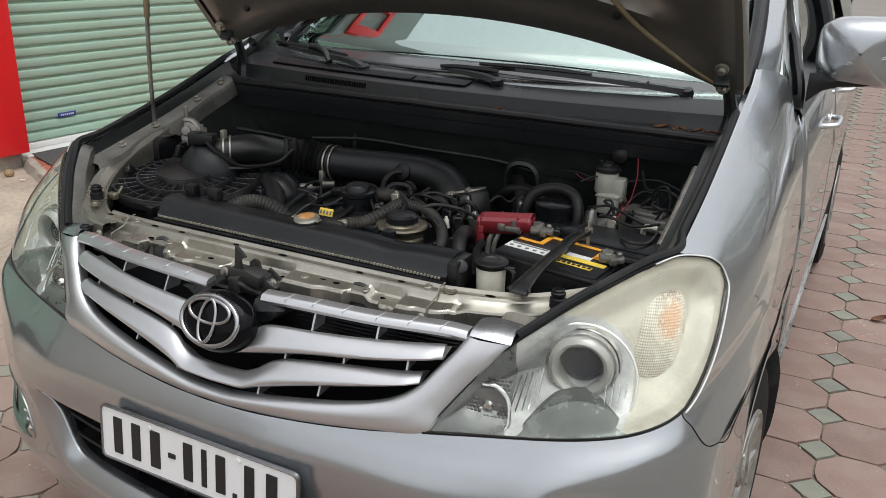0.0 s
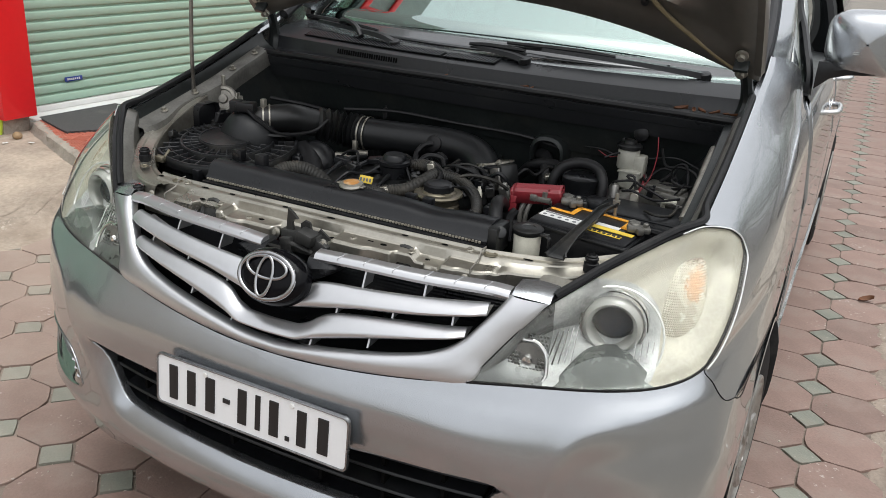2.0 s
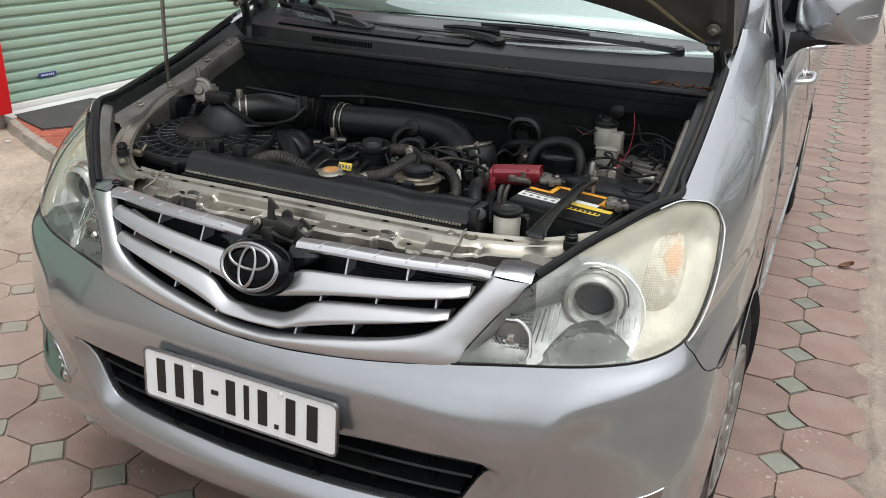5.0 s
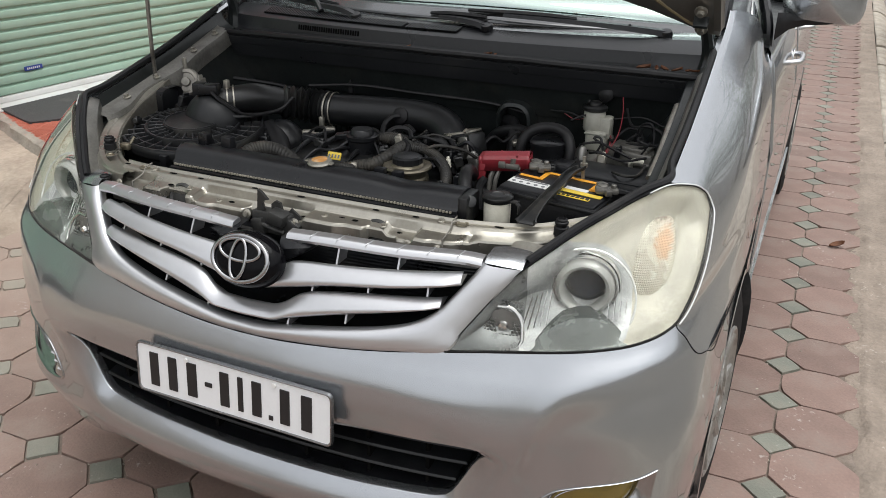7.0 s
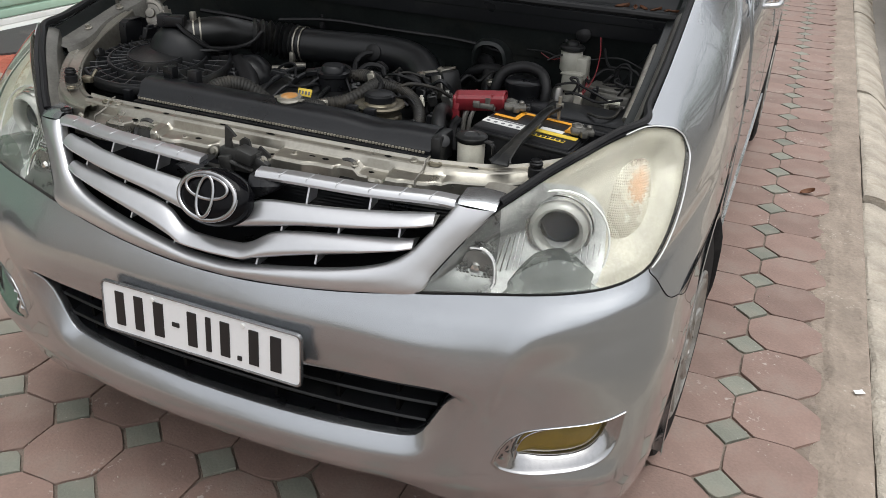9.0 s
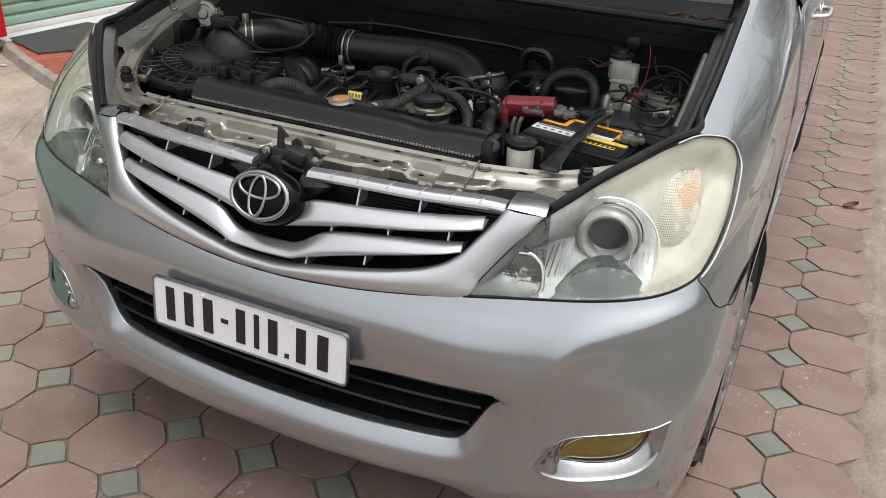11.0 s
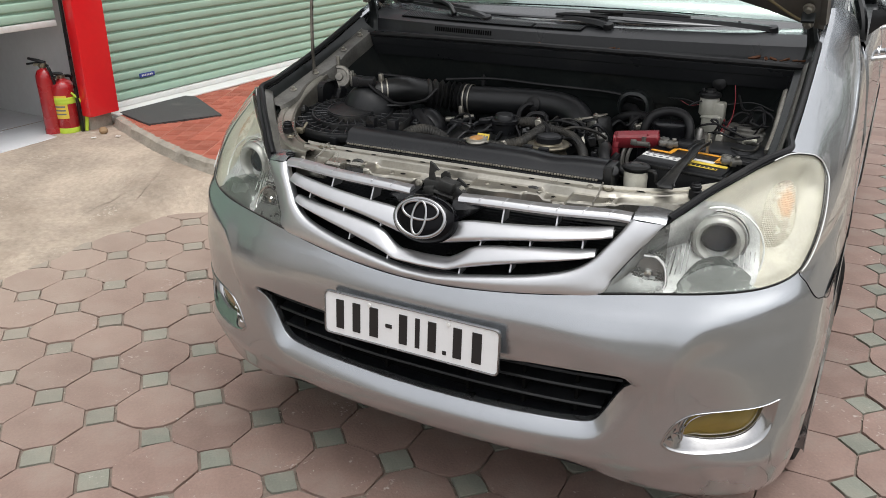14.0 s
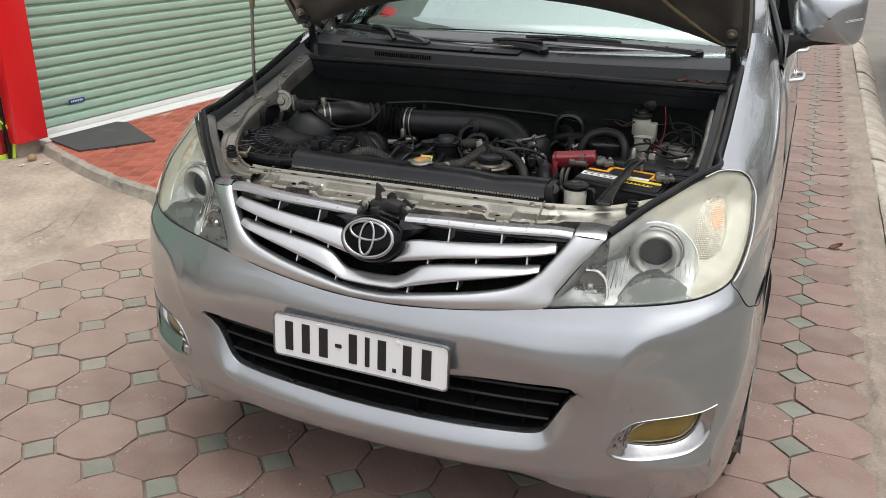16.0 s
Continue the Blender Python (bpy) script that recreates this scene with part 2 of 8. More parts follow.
PLATE_WHITE = material("plate_white", (0.78, 0.79, 0.80), 0.35, 0, vary=0.03, scale=12, coat=0.3)
PLATE_RIM = material("plate_rim_steel", (0.26, 0.26, 0.265), 0.25, 0.9, vary=0.1, scale=30)
PLATE_BLACK = material("plate_black", (0.012, 0.012, 0.013), 0.4, 0, vary=0.1)
# near-black standing in for the shade inside gaps, holes and the intake
VOID = material("unlit_black", (0.004, 0.004, 0.004), 0.9, 0, vary=0.1, spec=0.05)
FOG_YELLOW = material("yellow_lamp_glass", (0.17, 0.118, 0.013), 0.12, 0.1, vary=0.15, scale=20, coat=1.0)
REFLECTOR = material("lamp_reflector", (0.66, 0.67, 0.66), 0.14, 0.95, vary=0.10, scale=30, bump=0.35, bscale=22)
LAMP_GREY = material("lamp_housing_grey", (0.36, 0.37, 0.372), 0.36, 0.28, vary=0.5, scale=22, bump=0.4, bscale=16)
LAMP_RING = material("lamp_ring_clear", (0.32, 0.325, 0.315), 0.18, 0.15, vary=0.25, scale=14, coat=0.8)
LAMP_SCOOP = material("lamp_scoop_grey", (0.13, 0.142, 0.138), 0.26, 0.45, vary=0.4, scale=25)
PRISM = material("prism_cream", (0.38, 0.355, 0.29), 0.28, 0.15, vary=0.12, scale=30, coat=0.6)
LAMP_CREAM = material("lamp_ring_cream", (0.36, 0.342, 0.285), 0.40, 0.08, vary=0.30, scale=14, coat=0.25)
LAMP_DARK = material("lamp_dark_glass", (0.006, 0.009, 0.018), 0.05, 0.0, vary=0.2, scale=14, spec=0.16)
AMBER = material("amber_reflector", (0.42, 0.27, 0.17), 0.2, 0.35, vary=0.2, scale=40)
LAMP_BROWN = material("lamp_grey_brown", (0.17, 0.135, 0.105), 0.25, 0.2, vary=0.2, scale=30)
LAMP_DIM = material("lamp_dim_mirror", (0.135, 0.141, 0.143), 0.30, 0.6, vary=0.4, scale=40)
LAMP_BRIGHT = material("lamp_bright_rim", (0.72, 0.73, 0.72), 0.2, 0.35, vary=0.08, scale=30, coat=0.6)
LENS = glass("headlight_lens", (0.98, 0.98, 0.95), 0.01, 1.19, haze=0.011, haze_color=(0.86, 0.82, 0.68))
GLASS = mirror_glass("filmed_car_glass", (0.50, 0.62, 0.58), (0.80, 0.95, 0.90), 0.44)
DARK_GLASS = mirror_glass("tinted_glass", (0.10, 0.12, 0.11), (0.85, 0.88, 0.86), 0.40)
INTERIOR = material("interior_grey", (0.045, 0.046, 0.048), 0.8, 0, vary=0.15, scale=6)
SEAT = material("seat_red_cloth", (0.15, 0.035, 0.03), 0.8, 0, vary=0.15, scale=8)
RUST_LEAF = material("dry_leaf", (0.15, 0.062, 0.028), 0.75, 0, vary=0.3, scale=30)
WASHER_HOSE = material("tan_washer_hose", (0.20, 0.16, 0.09), 0.5, 0, vary=0.15, scale=20)

BARK = material("bark", (0.12, 0.10, 0.08), 0.9, 0, vary=0.3, scale=8, bump=0.6, bscale=30)
FOLIAGE = material("foliage", (0.055, 0.085, 0.035), 0.55, 0, vary=0.4, scale=2)
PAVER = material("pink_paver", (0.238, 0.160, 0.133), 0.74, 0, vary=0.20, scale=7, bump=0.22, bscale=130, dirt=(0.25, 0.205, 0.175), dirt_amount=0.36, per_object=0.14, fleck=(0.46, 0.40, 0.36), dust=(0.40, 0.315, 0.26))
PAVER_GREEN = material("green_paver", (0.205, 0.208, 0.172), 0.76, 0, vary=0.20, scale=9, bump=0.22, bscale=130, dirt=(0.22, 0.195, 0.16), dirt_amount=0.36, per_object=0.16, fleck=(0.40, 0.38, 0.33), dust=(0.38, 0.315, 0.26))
JOINT = material("joint_sand", (0.19, 0.152, 0.123), 0.95, 0, vary=0.3, scale=12, bump=0.5, bscale=160, dirt=(0.30, 0.245, 0.205), dirt_amount=0.45, dust=(0.37, 0.30, 0.25))
GRIT = material("pale_grit", (0.44, 0.39, 0.33), 0.9, 0, vary=0.35, scale=9)
CRIMP = material("crimp_tin", (0.34, 0.315, 0.26), 0.5, 0.25, vary=0.25, scale=30, dirt=(0.15, 0.13, 0.10), dirt_amount=0.3)
CONCRETE = material("apron_concrete", (0.405, 0.332, 0.266), 0.85, 0, vary=0.38, scale=2.8, bump=0.45, bscale=70, dirt=(0.25, 0.192, 0.147), dirt_amount=0.42, fleck=(0.50, 0.43, 0.36))
CEMENT = material("cement_strip", (0.285, 0.232, 0.188), 0.92, 0, vary=0.26, scale=5, bump=0.8, bscale=60, dirt=(0.20, 0.165, 0.135), dirt_amount=0.42, fleck=(0.46, 0.41, 0.35))
KERB = material("kerb_concrete", (0.40, 0.355, 0.295), 0.92, 0, vary=0.26, scale=7, bump=0.9, bscale=70, dirt=(0.24, 0.20, 0.155), dirt_amount=0.45, per_object=0.06, fleck=(0.52, 0.48, 0.41))
KERB_OLD = material("broken_kerb_concrete", (0.33, 0.295, 0.25), 0.95, 0, vary=0.25, scale=9, bump=0.9, bscale=40, dirt=(0.17, 0.15, 0.125), dirt_amount=0.4)
ROAD = material("road_dusty", (0.19, 0.172, 0.15), 0.92, 0, vary=0.15, scale=1.5, bump=0.4, bscale=80, dirt=(0.26, 0.23, 0.19), dirt_amount=0.35)
RED_TILE = material("red_floor_tile", (0.41, 0.125, 0.082), 0.6, 0, vary=0.15, scale=14, bump=0.15, bscale=120, dirt=(0.42, 0.22, 0.16), dirt_amount=0.25, per_object=0.14)
TILE_JOINT = material("tile_bed", (0.50, 0.27, 0.20), 0.9, 0, vary=0.2, scale=10)
SHUTTER = material("green_shutter", (0.345, 0.50, 0.395), 0.6, 0, vary=0.05, scale=3, dirt=(0.38, 0.51, 0.40), dirt_amount=0.2)
WHITE_STEEL = material("white_painted_rail", (0.70, 0.70, 0.68), 0.5, 0, vary=0.06, scale=4, dirt=(0.45, 0.42, 0.38), dirt_amount=0.25)
RED_PANEL = material("red_panel", (0.76, 0.012, 0.018), 0.33, 0, vary=0.05, scale=2, coat=0.3)
BLUE = material("blue_sticker", (0.03, 0.06, 0.26), 0.4, 0, vary=0.08)
SHOP_WALL = material("shop_white_wall", (0.68, 0.68, 0.68), 0.7, 0, vary=0.06, scale=2, dirt=(0.5, 0.49, 0.47), dirt_amount=0.2)
SHOP_FLOOR = material("shop_floor_tile", (0.66, 0.67, 0.69), 0.25, 0, vary=0.05, scale=3)
MAT_RUBBER = material("mat_rubber", (0.060, 0.058, 0.058), 0.75, 0, vary=0.15, scale=10, bump=0.3, bscale=200, dirt=(0.11, 0.10, 0.095), dirt_amount=0.3)
EXT_RED = material("extinguisher_red", (0.38, 0.016, 0.020), 0.28, 0, vary=0.08, scale=10, coat=0.5)
LIME = material("lime_strap", (0.52, 0.68, 0.06), 0.5, 0, vary=0.1, scale=20)
STONE = material("brown_stone", (0.30, 0.20, 0.11), 0.8, 0, vary=0.35, scale=25, bump=0.5, bscale=60)
# tones of unseen fronts, lightened to brighten the bumper's left end
FRONT_GREY = material("grey_green_front", (0.24, 0.25, 0.24), 0.6, 0, vary=0.12, scale=1.5)
FACADE = material("plain_facade", (0.40, 0.38, 0.345), 0.8, 0, vary=0.12, scale=0.6, dirt=(0.34, 0.325, 0.30), dirt_amount=0.3)

# ---------------------------------------------------------------- tools
def thing(name, label, category, at=(0, 0, 0), turn=0.0, group="", kind=""):
    ob = new(name)
    ob.matrix_world = pose(*at, 0, 0, turn)
    return tagged(ob, label, category, group, kind)


def finish(bm, name, mat, smooth=40):
    bmesh.ops.recalc_face_normals(bm, faces=bm.faces)
    me = bpy.data.meshes.new(name)
    bm.to_mesh(me)
    bm.free()
    for mt in mat if isinstance(mat, (list, tuple)) else (mat,):
        me.materials.append(mt)
    if smooth:
        me.polygons.foreach_set("use_smooth", [True] * len(me.polygons))
        me.set_sharp_from_angle(angle=radians(smooth))
    return me


def part(name, bm, mat, parent, label="", smooth=40, thick=0.0, at=None):
    ob = new(name, finish(bm, name, mat, smooth))
    ob.parent = parent
    if at is not None:
        ob.matrix_basis = at
    if thick:
        sol = ob.modifiers.new("thickness", "SOLIDIFY")
        sol.thickness, sol.offset = thick, 0.0
    return tagged(ob, label)


def hermite(xs, ys):
    """A smooth curve through the given points that overshoots nowhere."""
    xs, ys = np.asarray(xs, float), np.asarray(ys, float)
    h, d = np.diff(xs), np.diff(ys) / np.diff(xs)
    m = np.zeros(len(xs))
    m[0], m[-1] = d[0], d[-1]
    for i in range(1, len(xs) - 1):
        if d[i - 1] * d[i] > 0:
            m[i] = 2 * d[i - 1] * d[i] / (d[i - 1] + d[i])

    def f(x):
        x = min(max(x, xs[0]), xs[-1])
        i = min(int(np.searchsorted(xs, x, "right")) - 1, len(xs) - 2)
        t = (x - xs[i]) / h[i]
        a, b = t * t * t, t * t
        return float((2 * a - 3 * b + 1) * ys[i] + (a - 2 * b + t) * h[i] * m[i] + (3 * b - 2 * a) * ys[i + 1] + (a - b) * h[i] * m[i + 1])
    return f


def along(pts):
    xs, ys = zip(*pts)
    return hermite(xs, ys)


def spline(pts, n=8, closed=False):
    """Points of a smooth line through the given ones."""
    p = [Vector(q) for q in pts]
    p = [p[-1], *p, p[0], p[1]] if closed else [2 * p[0] - p[1], *p, 2 * p[-1] - p[-2]]
    out = []
    for i in range(1, len(p) - 2):
        a, b, c, d = p[i - 1:i + 3]
        for k in range(n):
            t = k / n
            out.append(0.5 * (2 * b + (c - a) * t + (2 * a - 5 * b + 4 * c - d) * t * t + (3 * b - a - 3 * c + d) * t ** 3))
    if not closed:
        out.append(p[-2])
    return out


def sheet(bm, rows, close_u=False, close_v=False):
    """Faces over a grid of points."""
    v = [[bm.verts.new(q) for q in r] for r in rows]
    nr, nc = len(v), len(v[0])
    for i in range(nr if close_u else nr - 1):
        for j in range(nc if close_v else nc - 1):
            q = (v[i][j], v[(i + 1) % nr][j], v[(i + 1) % nr][(j + 1) % nc], v[i][(j + 1) % nc])
            try:
                bm.faces.new(q)
            except ValueError:
                pass
    return v


def weld(bm, d=0.0004):
    bmesh.ops.remove_doubles(bm, verts=bm.verts, dist=d)
    return bm


def frames(pts):
    """Tangents and two normals along a line, without twist."""
    pts = [Vector(q) for q in pts]
    tans = [(pts[min(i + 1, len(pts) - 1)] - pts[max(i - 1, 0)]).normalized() for i in range(len(pts))]
    n = tans[0].cross(Vector((0, 0, 1)))
    n = n.normalized() if n.length > 1e-3 else Vector((1, 0, 0))
    out = []
    for p, t in zip(pts, tans):
        n = (n - t * n.dot(t)).normalized()
        out.append((p, t, n, t.cross(n)))
    return out


def tube(bm, pts, r, seg=10, n=6, cap=True, smooth=True, ribs=0, rib=0.0):
    """A round hose or rod; r is one radius or one for each given point; ribs: rings along it."""
    radii = r if isinstance(r, (list, tuple)) else [r] * len(pts)
    line = spline(pts, n) if smooth and len(pts) > 2 else [Vector(q) for q in pts]
    if ribs:
        many = []
        for k in range(ribs * 4 + 1):
            u = k / (ribs * 4) * (len(line) - 1)
            i = min(int(u), len(line) - 2)
            many.append(line[i].lerp(line[i + 1], u - i))
        line = many
    rows = []
    for i, (p, t, a, b) in enumerate(frames(line)):
        u = i / max(1, len(line) - 1) * (len(radii) - 1)
        k = min(int(u), len(radii) - 2) if len(radii) > 1 else 0
        rad = radii[k] + (radii[min(k + 1, len(radii) - 1)] - radii[k]) * (u - k)
        if ribs:
            rad += rib * (0.5 - 0.5 * math.cos(i * math.pi / 2))
        rows.append([p + rad * (math.cos(q) * a + math.sin(q) * b) for q in (2 * math.pi * j / seg for j in range(seg))])
    v = sheet(bm, rows, close_v=True)
    if cap:
        bm.faces.new(v[0]), bm.faces.new(v[-1])
    return bm


def lathe(bm, profile, axis=(0, 0, 1), at=(0, 0, 0), seg=24, arc=1.0, cap=True):
    """Turns (radius, height) points round an axis."""
    ax = Vector(axis).normalized()
    a = ax.orthogonal().normalized()
    b = ax.cross(a)
    o = Vector(at)
    rows = [[o + ax * h + r * (math.cos(q) * a + math.sin(q) * b) for q in (2 * math.pi * arc * j / seg for j in range(seg))] for r, h in profile]
    v = sheet(bm, rows, close_v=arc == 1.0)
    for ring, (r, h) in ((v[0], profile[0]), (v[-1], profile[-1])):
        if cap and r > 1e-5 and arc == 1.0:
            bm.faces.new(ring)
    return weld(bm, 1e-5)


def box(bm, at, size, bevel=0.0, m=None, seg=2):
    """A block with rounded edges, centred at a point; m turns it."""
    mat4 = Matrix.Translation(at) @ (m or Matrix.Identity(4)) @ Matrix.Diagonal((*size, 1))
    r = bmesh.ops.create_cube(bm, size=1.0, matrix=mat4)
    if bevel:
        edges = list({e for v in r["verts"] for e in v.link_edges})
        bmesh.ops.bevel(bm, geom=edges, offset=bevel, segments=seg, affect="EDGES", profile=0.5)
    return bm


def slab(bm, outline, z0, z1, bevel=0.0):
    """A flat piece of a given outline in x and y, with rounded upper edges."""
    lo = [bm.verts.new((x, y, z0)) for x, y in outline]
    hi = [bm.verts.new((x, y, z1)) for x, y in outline]
    top = bm.faces.new(hi)
    n = len(outline)
    for i in range(n):
        bm.faces.new((lo[i], lo[(i + 1) % n], hi[(i + 1) % n], hi[i]))
    if bevel:
        bmesh.ops.bevel(bm, geom=list(top.edges), offset=bevel, segments=1, affect="EDGES")
    return bm


def bm_new():
    return bmesh.new()

# ---------------------------------------------------------------- ground
def flat(name, outline, z, mat, label, category, thick=0.0):
    bm = bm_new()
    slab(bm, outline, z - thick, z) if thick else bm.faces.new([bm.verts.new((x, y, z)) for x, y in outline])
    return tagged(new(name, finish(bm, name, mat, 0)), label, category, kind="structure")


flat("road", [(-400, -400), (400, -400), (400, 400), (-400, 400)], -0.11, ROAD, "dusty worn grey-brown road surface", "road")
pavement = flat("pavement", [(-3.0, -9), (1.43, -9), (1.43, 22), (-3.0, 22)], -0.0085, JOINT, "pavement of pink octagonal and small green square pavers", "pavement", 0.12)

# cement strip between the pavers and the kerb stones
bm = bm_new()
rows = []
for k in range(800):
    y = -1.5 + k * 0.022
    e = 1.29 + 0.022 * noise.noise((0.3, y * 1.7, 0)) + 0.022 * noise.noise((4.3, y * 6.0, 0)) + 0.012 * noise.noise((2.3, y * 21.0, 0))
    rows.append([(e - 0.05 + q * (1.435 - e + 0.05), y, -0.012 + 0.017 * min(1.0, q * 2.6) + 0.010 * noise.noise((q * 2.2, y * 3.1, 3)) + 0.006 * noise.noise((q * 6, y * 11, 5)) + 0.004 * noise.noise((q * 16, y * 34, 7))) for q in np.linspace(0, 1, 22)])
sheet(bm, rows)
tagged(new("cement_strip", finish(bm, "cement_strip", CEMENT)), "sandy cement strip along the kerb stones", "pavement", kind="structure")

# sloping kerb stones, each its own piece
kerb = thing("kerb", "row of worn pale concrete kerb stones sloping to the road", "kerb", kind="structure")
KERB_LINE = ((1.44, -.1), (1.442, -.004), (1.455, .006), (1.48, .006), (1.51, .001), (1.54, -.011), (1.575, -.028), (1.61, -.055), (1.64, -.083), (1.652, -.100), (1.656, -.118))


def kerb_cast(seed):
    bm = bm_new()
    rows = []
    for k in range(47):
        y = .004 + k * .02155
        end = max(0.0, 1 - min(y, 1 - y) / .03)
        row = []
        for i, (x, z) in enumerate(KERB_LINE):
            w = 1.0 if 1 < i < 10 else .35
            n = .010 * noise.noise((x * 7, y * 5, seed)) + .007 * noise.noise((x * 22, y * 19, seed + 9)) + .004 * noise.noise((x * 60, y * 55, seed + 5))
            row.append((x + .5 * n * w, y, z + n * w - .006 * end * w))
        rows.append(row)
    v = sheet(bm, rows)
    bm.faces.new(v[0]), bm.faces.new(v[-1])
    return finish(bm, "kerb_stone", KERB)


casts = [kerb_cast(k * 3.7) for k in range(4)]
for k in range(28):
    ob = new("kerb_stone", casts[k % 4])
    ob.parent = kerb
    ob.matrix_basis = pose(random.uniform(-0.006, 0.006), -8 + k * 1.0, random.uniform(-0.005, 0.004), 0, random.uniform(-1, 1), random.uniform(-0.3, 0.3))

# concrete apron that climbs to the shop and to the platform's edge
PLAT_Z = 0.20
EDGE = [(-3.66, 2.32), (-3.25, 2.13), (-2.84, 1.955), (-2.45, 1.84), (-2.0, 1.72), (-1.6, 1.63)]


def ease(a, b, x):
    t = min(1.0, max(0.0, (x - a) / (b - a)))
    return t * t * (3 - 2 * t)


def apron_edge(y):
    return -2.47 + 0.11 * ease(0.9, 1.4, y) + 0.40 * ease(1.4, 1.8, y)


def apron_z(x, y=-9.0):
    up = 0.003 + 0.125 * min(1.0, max(0.0, (-2.52 - x) / 1.15)) ** 1.1
    gap = float(np.interp(x, [p[0] for p in EDGE], [p[1] for p in EDGE])) - y
    return up + max(0.0, 0.142 - up) * ease(0.80, 0.02, gap) * ease(apron_edge(y), apron_edge(y) - 0.38, x)


bm = bm_new()
rows = []
for k in range(150):
    y = -5.0 + k * 0.05
    edge = apron_edge(y) + 0.06 * noise.noise((y * 0.9, 0.2, 0)) + 0.035 * noise.noise((y * 3.1, 1.2, 0)) + 0.02 * noise.noise((y * 9.0, 2.2, 0))
    rows.append([(edge + 0.06, y, -0.014), (edge, y, 0.002)] + [(x, y, apron_z(x, y) + 0.006 * noise.noise((x * 2, y * 2, 0)) + 0.002 * noise.noise((x * 14, y * 14, 0))) for x in np.linspace(edge - 0.03, -3.86, 30)])
sheet(bm, rows)
tagged(new("concrete_apron", finish(bm, "concrete_apron", CONCRETE)), "cracked bare concrete ramp up to the shop", "pavement", kind="structure")

# thin cracks across the apron
def crack(pts, w):
    bm = bm_new()
    line = []
    for p in spline([(x, y, 0) for x, y in pts], 7):
        x, y = p.x + random.uniform(-0.008, 0.008), p.y + random.uniform(-0.008, 0.008)
        line.append((x, y, random.uniform(0.3, 1.0) * w))
    rows = [[(x - wd, y + wd, apron_z(x, y) + 0.0075), (x + wd, y - wd, apron_z(x, y) + 0.0075)] for x, y, wd in line]
    sheet(bm, rows)
    return bm


apron_cracks = thing("apron_cracks", "dark thin cracks running across the concrete", "crack", kind="structure")
for pts, w in (([(-2.55, 0.95), (-2.72, 1.2), (-2.70, 1.45), (-2.80, 1.7)], 0.0028), ([(-2.56, 1.35), (-2.62, 1.6), (-2.68, 1.75), (-2.70, 1.9)], 0.0032),
               ([(-2.6, 0.6), (-2.68, 0.9), (-2.66, 1.15)], 0.0014), ([(-3.3, 1.2), (-3.0, 1.32), (-2.72, 1.25)], 0.0014)):
    part("crack", crack(pts, w), JOINT, apron_cracks, smooth=0)

# raised platform of red tiles with a broken concrete edge
platform = flat("platform", [*EDGE, (-1.55, 7.5), (-3.45, 7.5), (-3.80, 2.52)], PLAT_Z - 0.006, TILE_JOINT, "raised forecourt laid with ribbed red tiles", "platform", 0.2)
bm = bm_new()
rows = []
line = spline([(x, y, 0) for x, y in EDGE], 22)
for i, p in enumerate(line):
    j = 0.014 * noise.noise((p.x * 7, p.y * 7, 0)) + 0.010 * noise.noise((p.x * 27, p.y * 27, 4))
    k = 0.022 * noise.noise((p.x * 11, 3.0, 0)) + 0.014 * noise.noise((p.x * 31, 7.0, 0))
    d = Vector((-0.38, -0.92, 0))
    zb = apron_z(p.x, p.y) - 0.03
    rows.append([p + d * (-0.055 + k) + Vector((0, 0, PLAT_Z - 0.004)), p + d * (-0.02 + j) + Vector((0, 0, PLAT_Z + 0.003)), p + d * (0.012 + j) + Vector((0, 0, PLAT_Z - 0.008 - abs(k) * 0.5)),
                 p + d * (0.022 + k * 0.6) + Vector((0, 0, (PLAT_Z + zb) / 2)), p + d * (0.045 + j) + Vector((0, 0, zb + 0.02)), p + d * 0.06 + Vector((0, 0, zb - 0.03))])
sheet(bm, rows)
tagged(new("platform_edge", finish(bm, "platform_edge", KERB_OLD)), "crumbling grey concrete edge of the red platform", "kerb", kind="structure")

# ---------------------------------------------------------------- shop front
WALL_TURN = -3.78
shop = pose(-3.82, 2.49, PLAT_Z, 0, 0, WALL_TURN)


def slat_mesh(length):
    bm = bm_new()
    prof = [(-0.005, -0.001), (-0.004, 0.003), (0.008, 0.005), (0.0150, 0.009), (0.0175, 0.014), (0.0170, 0.044), (0.0155, 0.050), (0.011, 0.0545), (0.001, 0.0580), (-0.005, 0.0600), (-0.005, 0.066)]
    sheet(bm, [[(x, y, z) for x, z in prof] for y in (0, length * 0.33, length * 0.66, length)])
    return finish(bm, "slat", SHUTTER, 30)


def shutter(name, y0, length, z0, count, label):
    top = thing(name, label, "roller shutter", kind="structure")
    top.matrix_world = shop
    mesh = slat_mesh(length)
    for k in range(count):
        ob = new("slat", mesh)
        ob.parent = top
        ob.matrix_basis = pose(0, y0, z0 + 0.041 + k * 0.0675)
    bm = bm_new()
    box(bm, (0.006, y0 + length / 2, z0 + 0.020), (0.034, length, 0.038), 0.004)
    part("bottom_bar", bm, WHITE_STEEL, top, "white-painted bottom bar")
    return top


